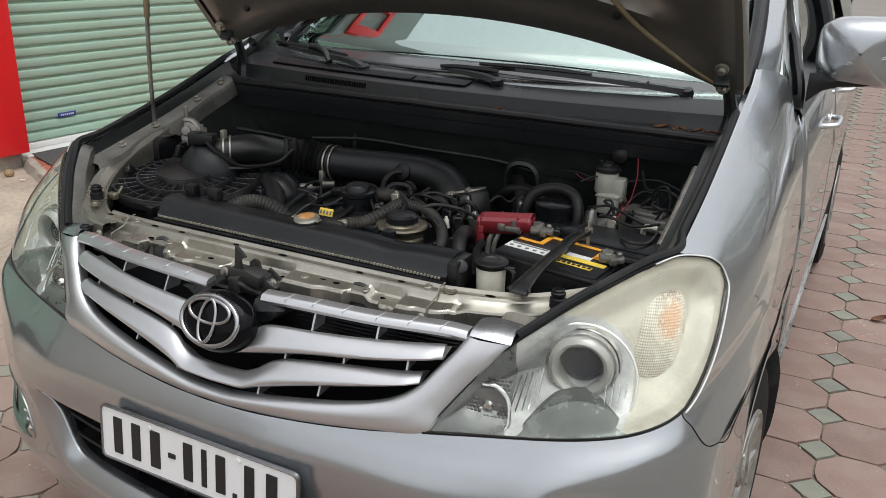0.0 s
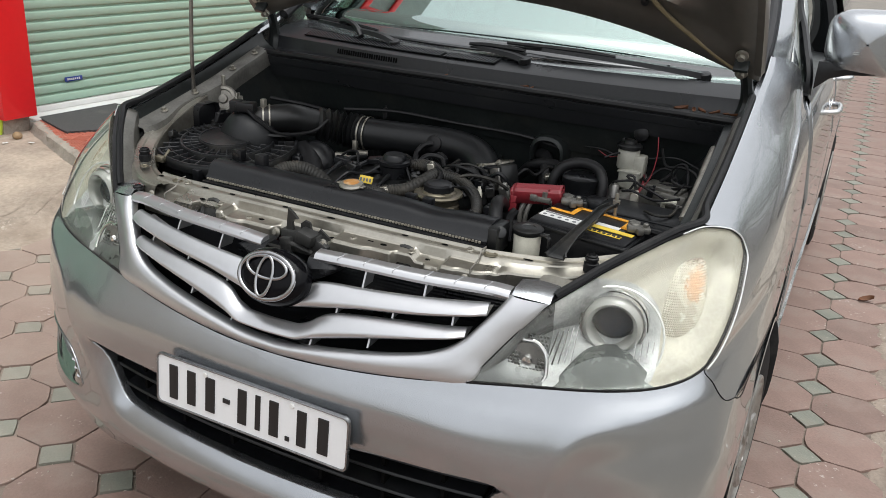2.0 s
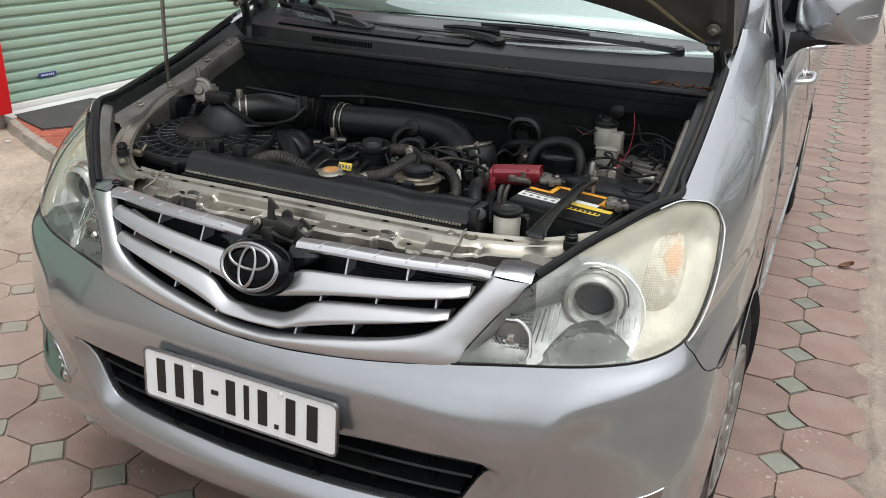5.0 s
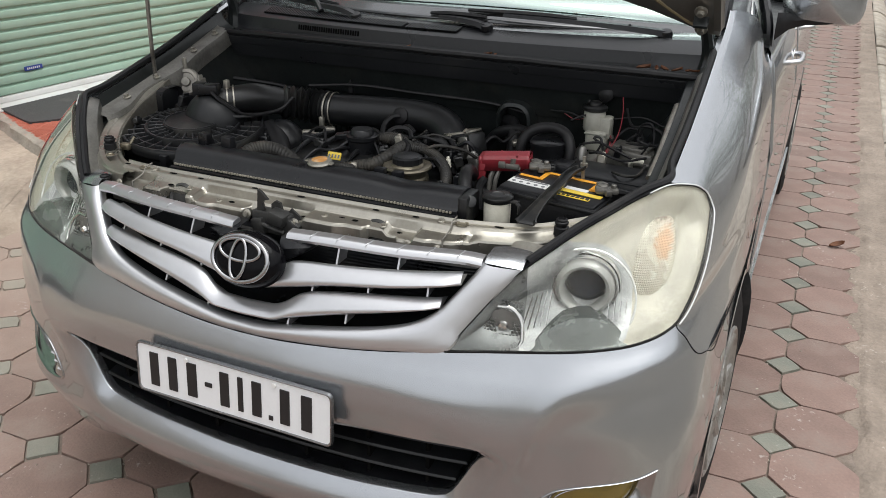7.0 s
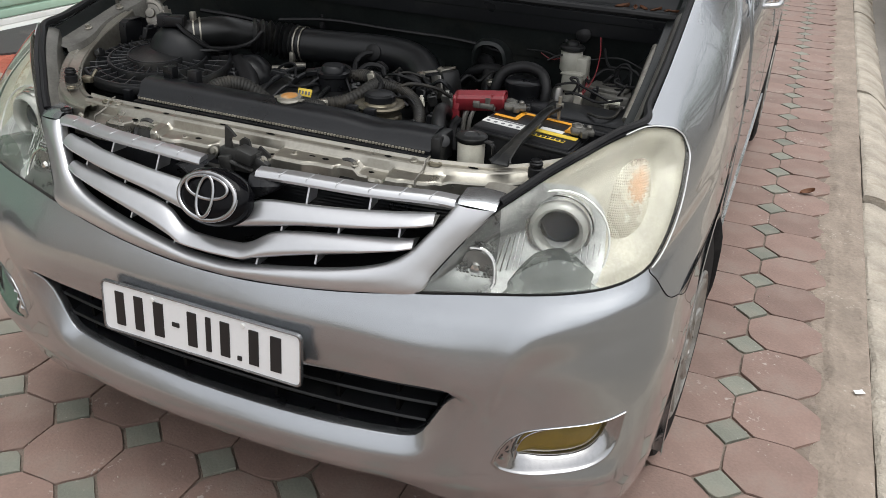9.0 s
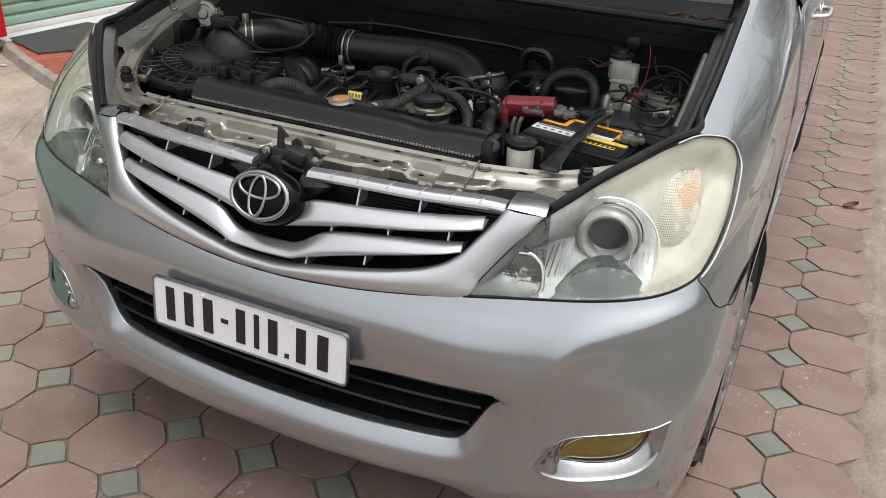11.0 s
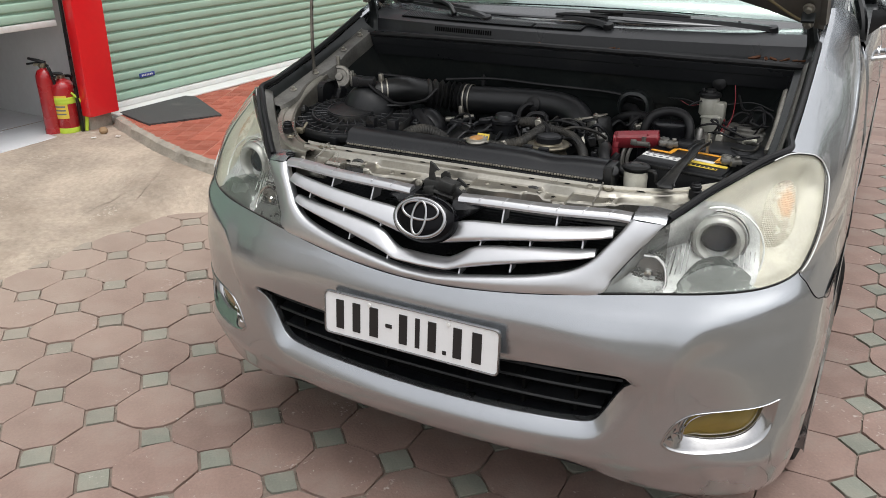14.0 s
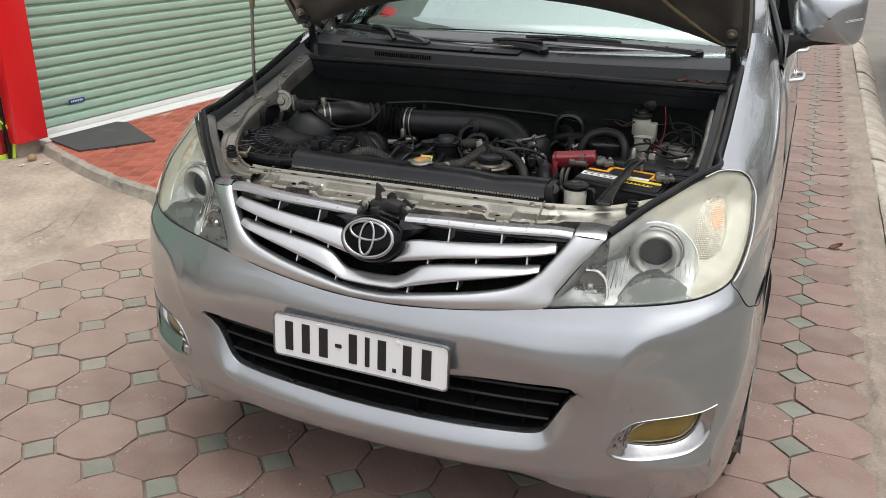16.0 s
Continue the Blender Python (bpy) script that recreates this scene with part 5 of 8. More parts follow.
    for k in range(25):
        u = k / 24
        s = .592 + .186 * u
        h0 = .050 * math.sin(math.pi * u) ** 0.7
        zb = hl_bot(s) + 0.001
        rows.append([nose(sx * s, zb + h0 * q, -0.002 - 0.012 * q) for q in (0, 0.3, 0.6, 0.85, 1.0)] + [nose(sx * s, zb + h0 + .001, -0.06)])
    sheet(bm, rows)
    part("scoop", bm, LAMP_SCOOP, head, "dark grey domed scoop")
    # fine bright ribs of the reflector
    for s0, z0, s1, z1 in [(.574 + .011 * k, .806 + .003 * k, .588 + .009 * k, .860 + .004 * k) for k in range(5)] + [(.735 + .011 * k, .812, .738 + .012 * k, .862) for k in range(4)]:
        bm = bm_new()
        tube(bm, [nose(sx * s0, z0, -0.026), nose(sx * s1, z1, -0.036)], 0.0013, 5, smooth=False)
        part("reflector_rib", bm, CHROME, head, "fine bright reflector rib")
    # pale outer edge of the lens
    bm = bm_new()
    tube(bm, [nose(sx * s, hl_top(s), 0.003) + Vector((0, 0, .002)) for s in np.linspace(.80, .972, 10)] + [nose(sx * s, hl_bot(s), 0.004) + Vector((sx * .002, 0, 0)) for s in np.linspace(.976, .868, 8)], .0016, 6, 4)
    part("lens_edge", bm, LAMP_BRIGHT, head, "pale outer edge of the lens")
    # small side lamp
    c1 = nose(sx * .538, .812, -0.026)
    bm = bm_new()
    for i in range(17):
        for j in range(14):
            s_, z_ = .462 + .0066 * i + .0033 * (j % 2), .774 + .0062 * j
            if hl_bot(s_) + .006 < z_ < hl_top(s_) - .008 and math.hypot(s_ - .540, z_ - .815) > .016:
                lathe(bm, [(.0036, -.001), (.0028, .0012), (0, .0022)], ax, nose(sx * s_, z_, -.020), 6)
    lathe(bm, [(0.034, 0.002), (0.029, -0.002), (0.020, -0.008), (0.010, -0.012), (0.0, -0.013)], ax, c1, 30)
    small = part("side_lamp", bm, LAMP_DIM, head, "small round side lamp")
    bm = bm_new()
    lathe(bm, [(0.0, 0.010), (0.008, 0.008), (0.012, 0.0), (0.012, -0.012)], ax, c1, 10)
    part("side_bulb", bm, CHROME, small, "faceted bulb cap", smooth=0)
    bm = bm_new()
    tube(bm, [nose(sx * s, z, -0.010) for s, z in ((.525, .850), (.552, .848), (.572, .830), (.578, .800), (.574, .786))], 0.004, 8, 6)
    part("side_arc", bm, CHROME, small, "thin bright arc")

# ---------------------------------------------------------------- fenders
edge_z = along([(.30, 1.025), (.40, 1.050), (.55, 1.087), (.72, 1.134), (.95, 1.212), (1.05, 1.245), (1.15, 1.293), (1.3, 1.355), (1.4, 1.395)])
edge_x = along([(.30, .745), (.40, .760), (.55, .760), (.72, .758), (.95, .754), (1.05, .752), (1.15, .747), (1.3, .732), (1.4, .72)])
fender_end = along([(0, 1.345), (.60, 1.345), (.66, 1.272), (.80, 1.295), (.88, 1.245), (1.0, 1.125)])
FZ = 0.735
side_x = along([(.22, .845), (.35, .880), (.55, .890), (.80, .887), (1.0, .872), (1.10, .852), (1.16, .832), (1.25, .808), (1.62, .660)])


def flank(y, t):
    """A point of the fender's side, t from its lower line (0) to the bonnet line (1)."""
    zt, xe = edge_z(y), edge_x(y)
    flare = 0.012 * math.exp(-((y - WHEEL_Y) / 0.33) ** 2) * (1 - t) ** 2
    z = FZ + (zt - FZ) * t
    side = side_x(z) + flare + 0.002 * math.exp(-((z - .86) / .05) ** 2)
    k = max(0.0, (z - zt + .17) / .17)
    return Vector((side + (xe - side) * k ** 2.3, y, z))


front_s = along([(.735, 1.03), (.748, 1.0), (.760, .95), (.777, .92), (.806, .89), (.829, .867), (.864, .902), (.906, .932), (.948, .959), (.989, .980), (1.006, .970), (1.024, .947), (1.040, .907), (1.05, .852)])
for sx in (-1, 1):
    fender = new("fender")
    fender.parent = car
    bm = bm_new()
    rows = []
    for k in range(41):
        v = k / 40
        row = []
        for j in range(37):
            t = j / 36
            zf = FZ + (1.05 - FZ) * t
            f0 = nose(front_s(zf), zf)
            y = f0.y + (fender_end(t) - f0.y) * v
            w = (1 - v) ** 4
            p = flank(y, t) + (f0 - flank(f0.y, t)) * w
            row.append(Vector((sx * p.x, p.y, p.z)))
        # turned-in edge at the bonnet line
        e = row[-1]
        row += [e + Vector((-sx * .004, 0, .001)), e + Vector((-sx * .006, 0, -.012)), e + Vector((-sx * .018, 0, -.016))]
        rows.append(row)
    sheet(bm, rows)
    # behind the wheel
    rows = []
    for k in range(15):
        z = FZ - (FZ - 0.24) * k / 14
        y0 = WHEEL_Y + math.sqrt(max(0.0, ARCH ** 2 - (z - WHEEL_Z) ** 2))
        rows.append([Vector((sx * (0.891 + 0.012 * math.exp(-((y - WHEEL_Y) / 0.33) ** 2) - 0.075 * step(0.66, 0.45, z)), y, z)) for y in np.linspace(y0, 1.345, 8)])
    sheet(bm, rows)
    # rolled lip of the arch
    rows = []
    for k in range(31):
        a = math.radians(-15 + 210 * k / 30)
        cy, cz = WHEEL_Y + ARCH * math.cos(a), WHEEL_Z + ARCH * math.sin(a)
        cy2, cz2 = WHEEL_Y + (ARCH - .012) * math.cos(a), WHEEL_Z + (ARCH - .012) * math.sin(a)
        inn = .03 * step(55, 25, math.degrees(a))
        rows.append([(sx * (.900 - inn), cy, cz), (sx * (.902 - inn), (cy + cy2) / 2, (cz + cz2) / 2), (sx * (.896 - inn), cy2, cz2), (sx * (.86 - inn), cy2, cz2)])
    sheet(bm, rows)
    part("fender_panel", bm, PAINT, fender, smooth=50)
    # dark line where fender and bumper meet
    bm = bm_new()
    pts = [nose(front_s(z), z, .0006) for z in np.linspace(.829, FZ + .004, 16)] + [flank(y, .004) + Vector((.0006, 0, 0)) for y in np.linspace(nose(front_s(FZ), FZ).y + .02, WHEEL_Y, 10)]
    tube(bm, [Vector((sx * p.x, p.y, p.z)) for p in pts], .0009, 6, 3)
    part("panel_seam", bm, VOID, fender, "dark joint between fender and bumper")
    # black liner of the wheel arch
    bm = bm_new()
    rows = []
    for k in range(25):
        a = math.radians(-12 + 204 * k / 24)
        rows.append([(sx * x, WHEEL_Y + (ARCH - .002) * math.cos(a), WHEEL_Z + (ARCH - .002) * math.sin(a)) for x in (.880, .75, .58)])
    sheet(bm, rows)
    part("arch_liner", bm, BLACK, fender, "black wheel arch liner")
    bm = bm_new()
    rows = []
    for k in range(9):
        z = .52 - .34 * k / 8
        w = .07 * (1 - max(0.0, (k - 5) / 3) ** 2 * .35 - max(0.0, (3 - k) / 3) ** 2 * .45)
        rows.append([(sx * (.842 + q * w), 1.30 - .02 * k / 8 + dy, z) for q, dy in ((-1, 0), (.8, 0), (1, .004), (1, .010), (.8, .014), (-1, .014))])
    v = sheet(bm, rows)
    bm.faces.new(v[0]), bm.faces.new(v[-1])
    part("mud_flap", bm, RUBBER, fender, "black rubber mud flap")

# ---------------------------------------------------------------- wheels
def wheel(sx, y, steer=0.0):
    top = new("wheel")
    top.parent = car
    c = Vector((sx * .79, y, .325))
    top.matrix_basis = Matrix.Translation(c) @ Matrix.Rotation(radians(steer), 4, "Z") @ Matrix.Translation(-c)
    bm = bm_new()
    lathe(bm, [(.20, -.10), (.27, -.105), (.305, -.095), (.322, -.06), (.325, -.03), (.318, -.027), (.318, -.022), (.325, -.02), (.325, .02), (.318, .022), (.318, .027), (.325, .03), (.322, .06), (.305, .095), (.27, .105), (.20, .10)], (1, 0, 0), (sx * .790, y, .325), 40, cap=False)
    part("tyre", bm, TYRE, top, "black tyre")
    bm = bm_new()
    lathe(bm, [(.206, sx * .080), (.203, sx * .096), (.197, sx * .098), (.19, sx * .090), (.16, sx * .082), (.06, sx * .086), (.052, sx * .096), (0, sx * .098)], (1, 0, 0), (sx * .800, y, .325), 40)
    for k in range(6):
        a = 2 * math.pi * k / 6
        d = Vector((0, math.cos(a), math.sin(a)))
        tube(bm, [Vector((sx * .876, y, .325)) + d * .04, Vector((sx * .874, y, .325)) + d * .12, Vector((sx * .880, y, .325)) + d * .185], [.024, .018, .020], 8)
    part("rim", bm, ALU, top, "grey six-spoke rim")


for sx in (-1, 1):
    wheel(sx, WHEEL_Y, -2.5 if sx > 0 else 0), wheel(sx, WHEEL_Y + 2.75)

# ---------------------------------------------------------------- cabin, doors, windscreen
BELT = 1.145


def door(name, y0, y1, sx):
    top = new(name)
    top.parent = car
    bm = bm_new()
    sheet(bm, [[Vector((sx * (side_x(z) + 0.006 * math.exp(-((z - .86) / .03) ** 2)), y, z)) for z in np.linspace(.26, BELT, 22)] for y in np.linspace(y0 + .004, y1 - .004, 12)])
    part("door_panel", bm, PAINT, top, thick=0.004)
    bm = bm_new()
    rows = [[Vector((sx * (side_x(z) + o), y, z)) for o, z in ((.004, BELT - .012), (.010, BELT), (.006, BELT + .014), (-.01, BELT + .016))] for y in np.linspace(y0, y1, 8)]
    sheet(bm, rows)
    part("belt_strip", bm, BLACK, top, "black window strip")
    bm = bm_new()
    sheet(bm, [[Vector((sx * (side_x(.34) + o), y, z)) for o, z in ((.0, .325), (.012, .333), (.012, .352), (.0, .360))] for y in np.linspace(y0, y1, 6)])
    part("side_trim", bm, CHROME, top, "bright sill strip")
    return top


for sx in (-1, 1):
    d1 = door("front_door", 1.345, 2.42, sx)
    d2 = door("rear_door", 2.42, 3.30, sx)
    for d, y in ((d1, 2.22), (d2, 3.12)):
        bm = bm_new()
        x0 = side_x(.985)
        tube(bm, [(sx * (x0 - .004), y - .10, .985), (sx * (x0 + .028), y - .075, .988), (sx * (x0 + .034), y, .99), (sx * (x0 + .028), y + .075, .988), (sx * (x0 - .004), y + .10, .985)], [.010, .011, .010, .011, .010], 10)
        lathe(bm, [(.030, 0), (.036, .003), (.036, .006)], (sx, 0, 0), (sx * (x0 - .002), y, .985), 20)
        part("door_handle", bm, CHROME, d, "chrome door handle")
    # window panes and pillars along the side
    for d, ya, yb, ta, tb in ((d1, 1.44, 2.38, 1.96, 2.36), (d2, 2.46, 3.24, 2.46, 3.10)):
        bm = bm_new()
        sheet(bm, [[Vector((sx * (side_x(z) - .012), (ya + (yb - ya) * u) * (1 - q) + (ta + (tb - ta) * u) * q, z)) for q, z in ((0, BELT + .005), (.5, 1.36), (1, 1.58))] for u in np.linspace(0, 1, 6)])
        part("side_window", bm, DARK_GLASS, d, "tinted side window", thick=.004).visible_shadow = False
    # quarter window between pillar and door post
    glass_line = [(.814, 1.262, 1.130), (.797, 1.29, 1.191), (.786, 1.31, 1.233), (.779, 1.33, 1.26), (.761, 1.42, 1.325), (.743, 1.55, 1.392), (.722, 1.68, 1.448)]
    post_line = [(.830, 1.40, 1.150), (.826, 1.41, 1.20), (.815, 1.44, 1.235), (.806, 1.47, 1.252), (.778, 1.58, 1.305), (.745, 1.68, 1.360), (.722, 1.72, 1.440)]
    bm = bm_new()
    sheet(bm, [[Vector(a).lerp(Vector(b), q) * 1 for q in (0, .5, 1)] for a, b in zip(glass_line, post_line)])
    for v in bm.verts:
        v.co.x = sx * (v.co.x - .004)
    part("quarter_window", bm, DARK_GLASS, d1, "small triangular window", thick=.003)
    # painted corner under the small window
    bm = bm_new()
    rows = []
    for q in np.linspace(0, 1, 7):
        tp = Vector(glass_line[0]).lerp(Vector(post_line[0]), q) + Vector((.004, 0, .012))
        lo = Vector((side_x(1.02) - .004, 1.16 + .20 * q, 1.02))
        rows.append([Vector((sx * (lo.x + (tp.x - lo.x) * k), lo.y + (tp.y - lo.y) * k, lo.z + (tp.z - lo.z) * k)) for k in (0, .25, .5, .75, 1)])
    sheet(bm, rows)
    part("door_corner", bm, PAINT, d1, "silver corner below the small window", thick=.003)
    for line, r in ((post_line, .013), ([(.832, 2.41, BELT), (.77, 2.41, 1.36), (.67, 2.41, 1.60)], .030)):
        bm = bm_new()
        tube(bm, [(sx * x, y, z) for x, y, z in line], r, 8)
        part("window_post", bm, BLACK, d1, "black window post")
    # rear quarter
    q3 = new("rear_quarter")
    q3.parent = car
    bm = bm_new()
    rows = []
    for y in (3.30, 3.5, 3.8, 4.1, 4.35, 4.46, 4.50):
        w = 1 - .10 * step(4.0, 4.5, y)
        rows.append([Vector((sx * side_x(z) * w, y, max(z, .26 + .46 * math.exp(-((y - 3.58) / .36) ** 4)))) for z in np.linspace(.26, 1.62, 26)])
    sheet(bm, rows)
    part("quarter_panel", bm, PAINT, q3)
    # A-pillar: silver outside, black gutter towards the windscreen
    inner_line = [(.7475, 1.128, 1.284), (.744, 1.19, 1.311), (.732, 1.30, 1.355), (.717, 1.41, 1.400), (.70, 1.52, 1.445), (.655, 1.85, 1.575), (.61, 2.10, 1.66)]
    outer_line = [(.784, 1.285, 1.236), (.780, 1.318, 1.250), (.771, 1.37, 1.290), (.758, 1.44, 1.336), (.743, 1.55, 1.392), (.70, 1.86, 1.52), (.66, 2.12, 1.60)]
    ap = new("front_pillar")
    ap.parent = car
    bm = bm_new()
    rows = []
    for a, b in zip(spline(inner_line, 6), spline(outer_line, 6)):
        rows.append([Vector((sx * (a.x - .012), a.y, a.z - .014))] + [Vector((sx * (a.x + (b.x - a.x) * q + .016 * math.sin(math.pi * q) * step(1.12, 1.30, a.y)), a.y + (b.y - a.y) * q, a.z + (b.z - a.z) * q + .010 * math.sin(math.pi * q) * step(1.12, 1.30, a.y))) for q in (0, .15, .35, .55, .75, .9, 1)] + [Vector((sx * (b.x - .012), b.y + .012, b.z))])
    sheet(bm, rows)
    part("pillar_skin", bm, PAINT, ap)
    bm = bm_new()
    tube(bm, [(sx * (x - .022), y, z - .006) for x, y, z in [(.752, 1.06, 1.248)] + inner_line], .017, 8)
    part("pillar_seal", bm, RUBBER, ap, "black rubber seal")

    # mirror
    mir = new("wing_mirror")
    mir.parent = car
    bm = bm_new()
    rows = []
    for k, (y, a) in enumerate(((1.335, .03), (1.338, .35), (1.345, .62), (1.362, .86), (1.39, .98), (1.42, 1.0), (1.455, .98), (1.462, .93))):
        row = []
        for j in range(32):
            q = 2 * math.pi * j / 32
            cx, cz = math.cos(q), math.sin(q)
            px = math.copysign(abs(cx) ** .48, cx) * .108 * a
            pz = math.copysign(abs(cz) ** .48, cz) * (.086 + .012 * cx) * a
            row.append(Vector((sx * (.955 + px), y + .02 * cx * cx * a * a, 1.312 + pz)))
        rows.append(row)
    sheet(bm, rows, close_v=True)
    part("mirror_shell", bm, PAINT, mir)
    bm = bm_new()
    for dz in (-.030, -.034):
        tube(bm, [(sx * (.925 + .018 * k), 1.338 + .004 * k * k * .1, 1.318 + dz + .004 * k) for k in range(8)], .0012, 5)
    part("mirror_line", bm, LAMP_GREY, mir, "fine panel line")
    bm = bm_new()
    rows = [[Vector((sx * (.955 + .098 * math.copysign(abs(math.cos(q)) ** .62, math.cos(q)) * a), 1.478, 1.312 + .078 * math.copysign(abs(math.sin(q)) ** .62, math.sin(q)) * a)) for q in (2 * math.pi * j / 32 for j in range(32))] for a in (.01, .5, 1.0)]
    sheet(bm, rows, close_v=True)
    part("mirror_glass", bm, CHROME, mir, "mirror glass")
    bm = bm_new()
    rows = []
    for x, z, h0 in ((.845, 1.215, .038), (.88, 1.232, .022), (.92, 1.240, .016), (.97, 1.243, .014), (1.0, 1.245, .010)):
        rows.append([(sx * x, 1.40 + dy, z + dz * h0) for dy, dz in ((-.035, 0), (-.028, 1), (.03, 1), (.04, 0), (.03, -1), (-.028, -1))])
    v = sheet(bm, rows, close_v=True)
    bm.faces.new(v[-1])
    part("mirror_arm", bm, BLACK, mir, "black mirror arm")

# windscreen: a curved sheet leaning back
def screen(u, v):
    """u across from -1 to 1, v up from 0 to 1."""
    w = .705 - .075 * v
    x = u * w
    y = 1.028 + .98 * v + .155 * (u * u)
    z = 1.222 + .455 * v - .012 * u * u - .02 * u * u * v + .02 * math.sin(math.pi * v)
    return Vector((x, y, z))


def frit_top(u):
    """Where the painted border of the glass ends."""
    return .044 - .018 * u ** 4


bm = bm_new()
sheet(bm, [[screen(u, frit_top(u) + (1 - frit_top(u)) * v) for v in np.linspace(0, 1, 16)] for u in np.linspace(-1, 1, 40)])
part("windscreen", bm, GLASS, car, "greenish curved windscreen reflecting the sky", thick=.005).visible_shadow = False
bm = bm_new()
sheet(bm, [[screen(u, -.008 + (frit_top(u) + .008) * v) for v in (0, .25, .5, .75, .998)] for u in np.linspace(-1, 1, 40)])
part("windscreen_border", bm, FRIT_SHEEN, car, "black painted glass border", thick=.004)
# flat underside, an unseen sheet added to deepen the shade below the car
bm = bm_new()
sheet(bm, [[Vector((x, y, .275 - .03 * step(.25, .12, y))) for x in (-.62, -.3, 0, .3, .62)] for y in (.13, .25, 1.2, 2.6, 4.3)])
part("undertray", bm, BLACK, car, "unseen black sheet under the body that deepens the shade", thick=.01)
# roof, tail and dark cabin
bm = bm_new()
rows = [[Vector((u * (.66 - .02 * u * u), y, z - .05 * u * u)) for u in np.linspace(-1, 1, 15)] for y, z in ((2.0, 1.675), (2.3, 1.74), (3.0, 1.76), (3.8, 1.745), (4.3, 1.69), (4.46, 1.60), (4.52, 1.2), (4.52, .8), (4.48, .30))]
sheet(bm, rows)
part("roof", bm, PAINT, car, "silver roof and tailgate", thick=.01)
bm = bm_new()
rows = [[Vector((u * .78, y + .06 * u * u, z)) for u in np.linspace(-1, 1, 17)] for y, z in ((1.10, 1.05), (1.15, 1.175), (1.30, 1.19), (1.52, 1.17), (1.60, 1.10), (1.62, .80))]
sheet(bm, rows)
part("dashboard", bm, INTERIOR, car, "dull grey dashboard")
bm = bm_new()
box(bm, (0, 2.9, .35), (1.66, 3.1, .06))
box(bm, (0, 4.40, .85), (1.55, .05, .9))
part("cabin_floor", bm, INTERIOR, car)
for x in (-.40, .40):
    bm = bm_new()
    box(bm, (x, 2.25, .72), (.50, .52, .18), .05)
    box(bm, (x, 2.52, 1.05), (.48, .16, .62), .06, Matrix.Rotation(radians(-14), 4, "X"))
    box(bm, (x, 2.60, 1.44), (.26, .10, .18), .04)
    part("front_seat", bm, SEAT if x < 0 else INTERIOR, car, "upholstered front seat")
bm = bm_new()
rows = []
for k in range(28):
    q = 2 * math.pi * k / 28
    c = Vector((.40 + .185 * math.cos(q), 1.78 + .185 * math.sin(q) * .35, 1.10 + .185 * math.sin(q) * .93))
    n = (c - Vector((.40, 1.78, 1.10))).normalized()
    rows.append([c + .014 * (math.cos(w) * n + math.sin(w) * Vector((0, -.93, .35))) for w in (2 * math.pi * j / 8 for j in range(8))])
sheet(bm, rows, close_u=True, close_v=True)
part("steering_wheel", bm, BLACK, car)

# ---------------------------------------------------------------- cowl and wipers
def cowl_line(y, z, dy, dz):
    return lambda x: Vector((x, y + dy * x * x, z + dz * x * x))


cowl = new("cowl")
cowl.parent = car
tagged(cowl, "dusty black plastic cowl under the windscreen")
lines = [cowl_line(.865, 1.090, .14, -.03), cowl_line(.850, 1.130, .14, -.03), cowl_line(.846, 1.148, .14, -.03), cowl_line(.856, 1.156, .14, -.025), cowl_line(.872, 1.150, .14, -.02), cowl_line(.916, 1.152, .14, -.01), cowl_line(.922, 1.157, .14, -.005),
         cowl_line(.929, 1.186, .14, 0), cowl_line(.936, 1.1895, .14, 0), cowl_line(.988, 1.206, .16, .01), cowl_line(1.022, 1.213, .26, .010), cowl_line(1.045, 1.213, .28, .005)]
bm = bm_new()
sheet(bm, [[f(x) for f in lines[:10]] for x in np.linspace(-.735, .735, 60)])
part("cowl_panel", bm, COWL, cowl, smooth=28)
# upper cowl strip takes the greyer colour, a painted sky sheen
bm = bm_new()
sheet(bm, [[f(x) for f in lines[9:]] for x in np.linspace(-.735, .735, 60)])
part("cowl_lip", bm, FRIT_SHEEN, cowl, "black cowl lip against the glass, greyed by painted sky sheen", smooth=28)
for y, z, r in ((.852, 1.159, .009), (.868, 1.158, .006)):
    bm = bm_new()
    tube(bm, [cowl_line(y, z, .14, -.03)(x) + Vector((0, 0, .0025 * noise.noise((x * 9, y * 40, 0)))) for x in np.linspace(-.73, .73, 24)], r, 8, 3)
    part("cowl_seal", bm, RUBBER, cowl, "black rubber weather strip")
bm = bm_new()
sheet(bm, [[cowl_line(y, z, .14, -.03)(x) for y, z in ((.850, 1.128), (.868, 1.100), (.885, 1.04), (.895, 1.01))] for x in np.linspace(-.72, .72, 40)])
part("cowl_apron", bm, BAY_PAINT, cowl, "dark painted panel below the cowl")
# vent grid
for k in range(76):
    x = -.605 + k * .0088
    if -.112 < x < -.098:
        continue
    bm = bm_new()
    a, b = cowl_line(.950, 1.1952, .14, 0)(x), cowl_line(.978, 1.2044, .16, .01)(x + .008)
    d = Vector((.0024, 0, 0))
    sheet(bm, [[a - d, a + Vector((0, 0, .005)) - d, a + Vector((0, 0, .005)) + d, a + d], [b - d, b + Vector((0, 0, .005)) - d, b + Vector((0, 0, .005)) + d, b + d]])
    part("vent_slat", bm, COWL, cowl, smooth=0)
bm = bm_new()
sheet(bm, [[cowl_line(.949, 1.1942, .14, 0)(x) + Vector((0, 0, .0014)), cowl_line(.979, 1.2036, .16, .01)(x + .008) + Vector((0, 0, .0014))] for x in np.linspace(-.61, .06, 40)])
part("vent_dark", bm, VOID, cowl, "black gap under the vent slats")
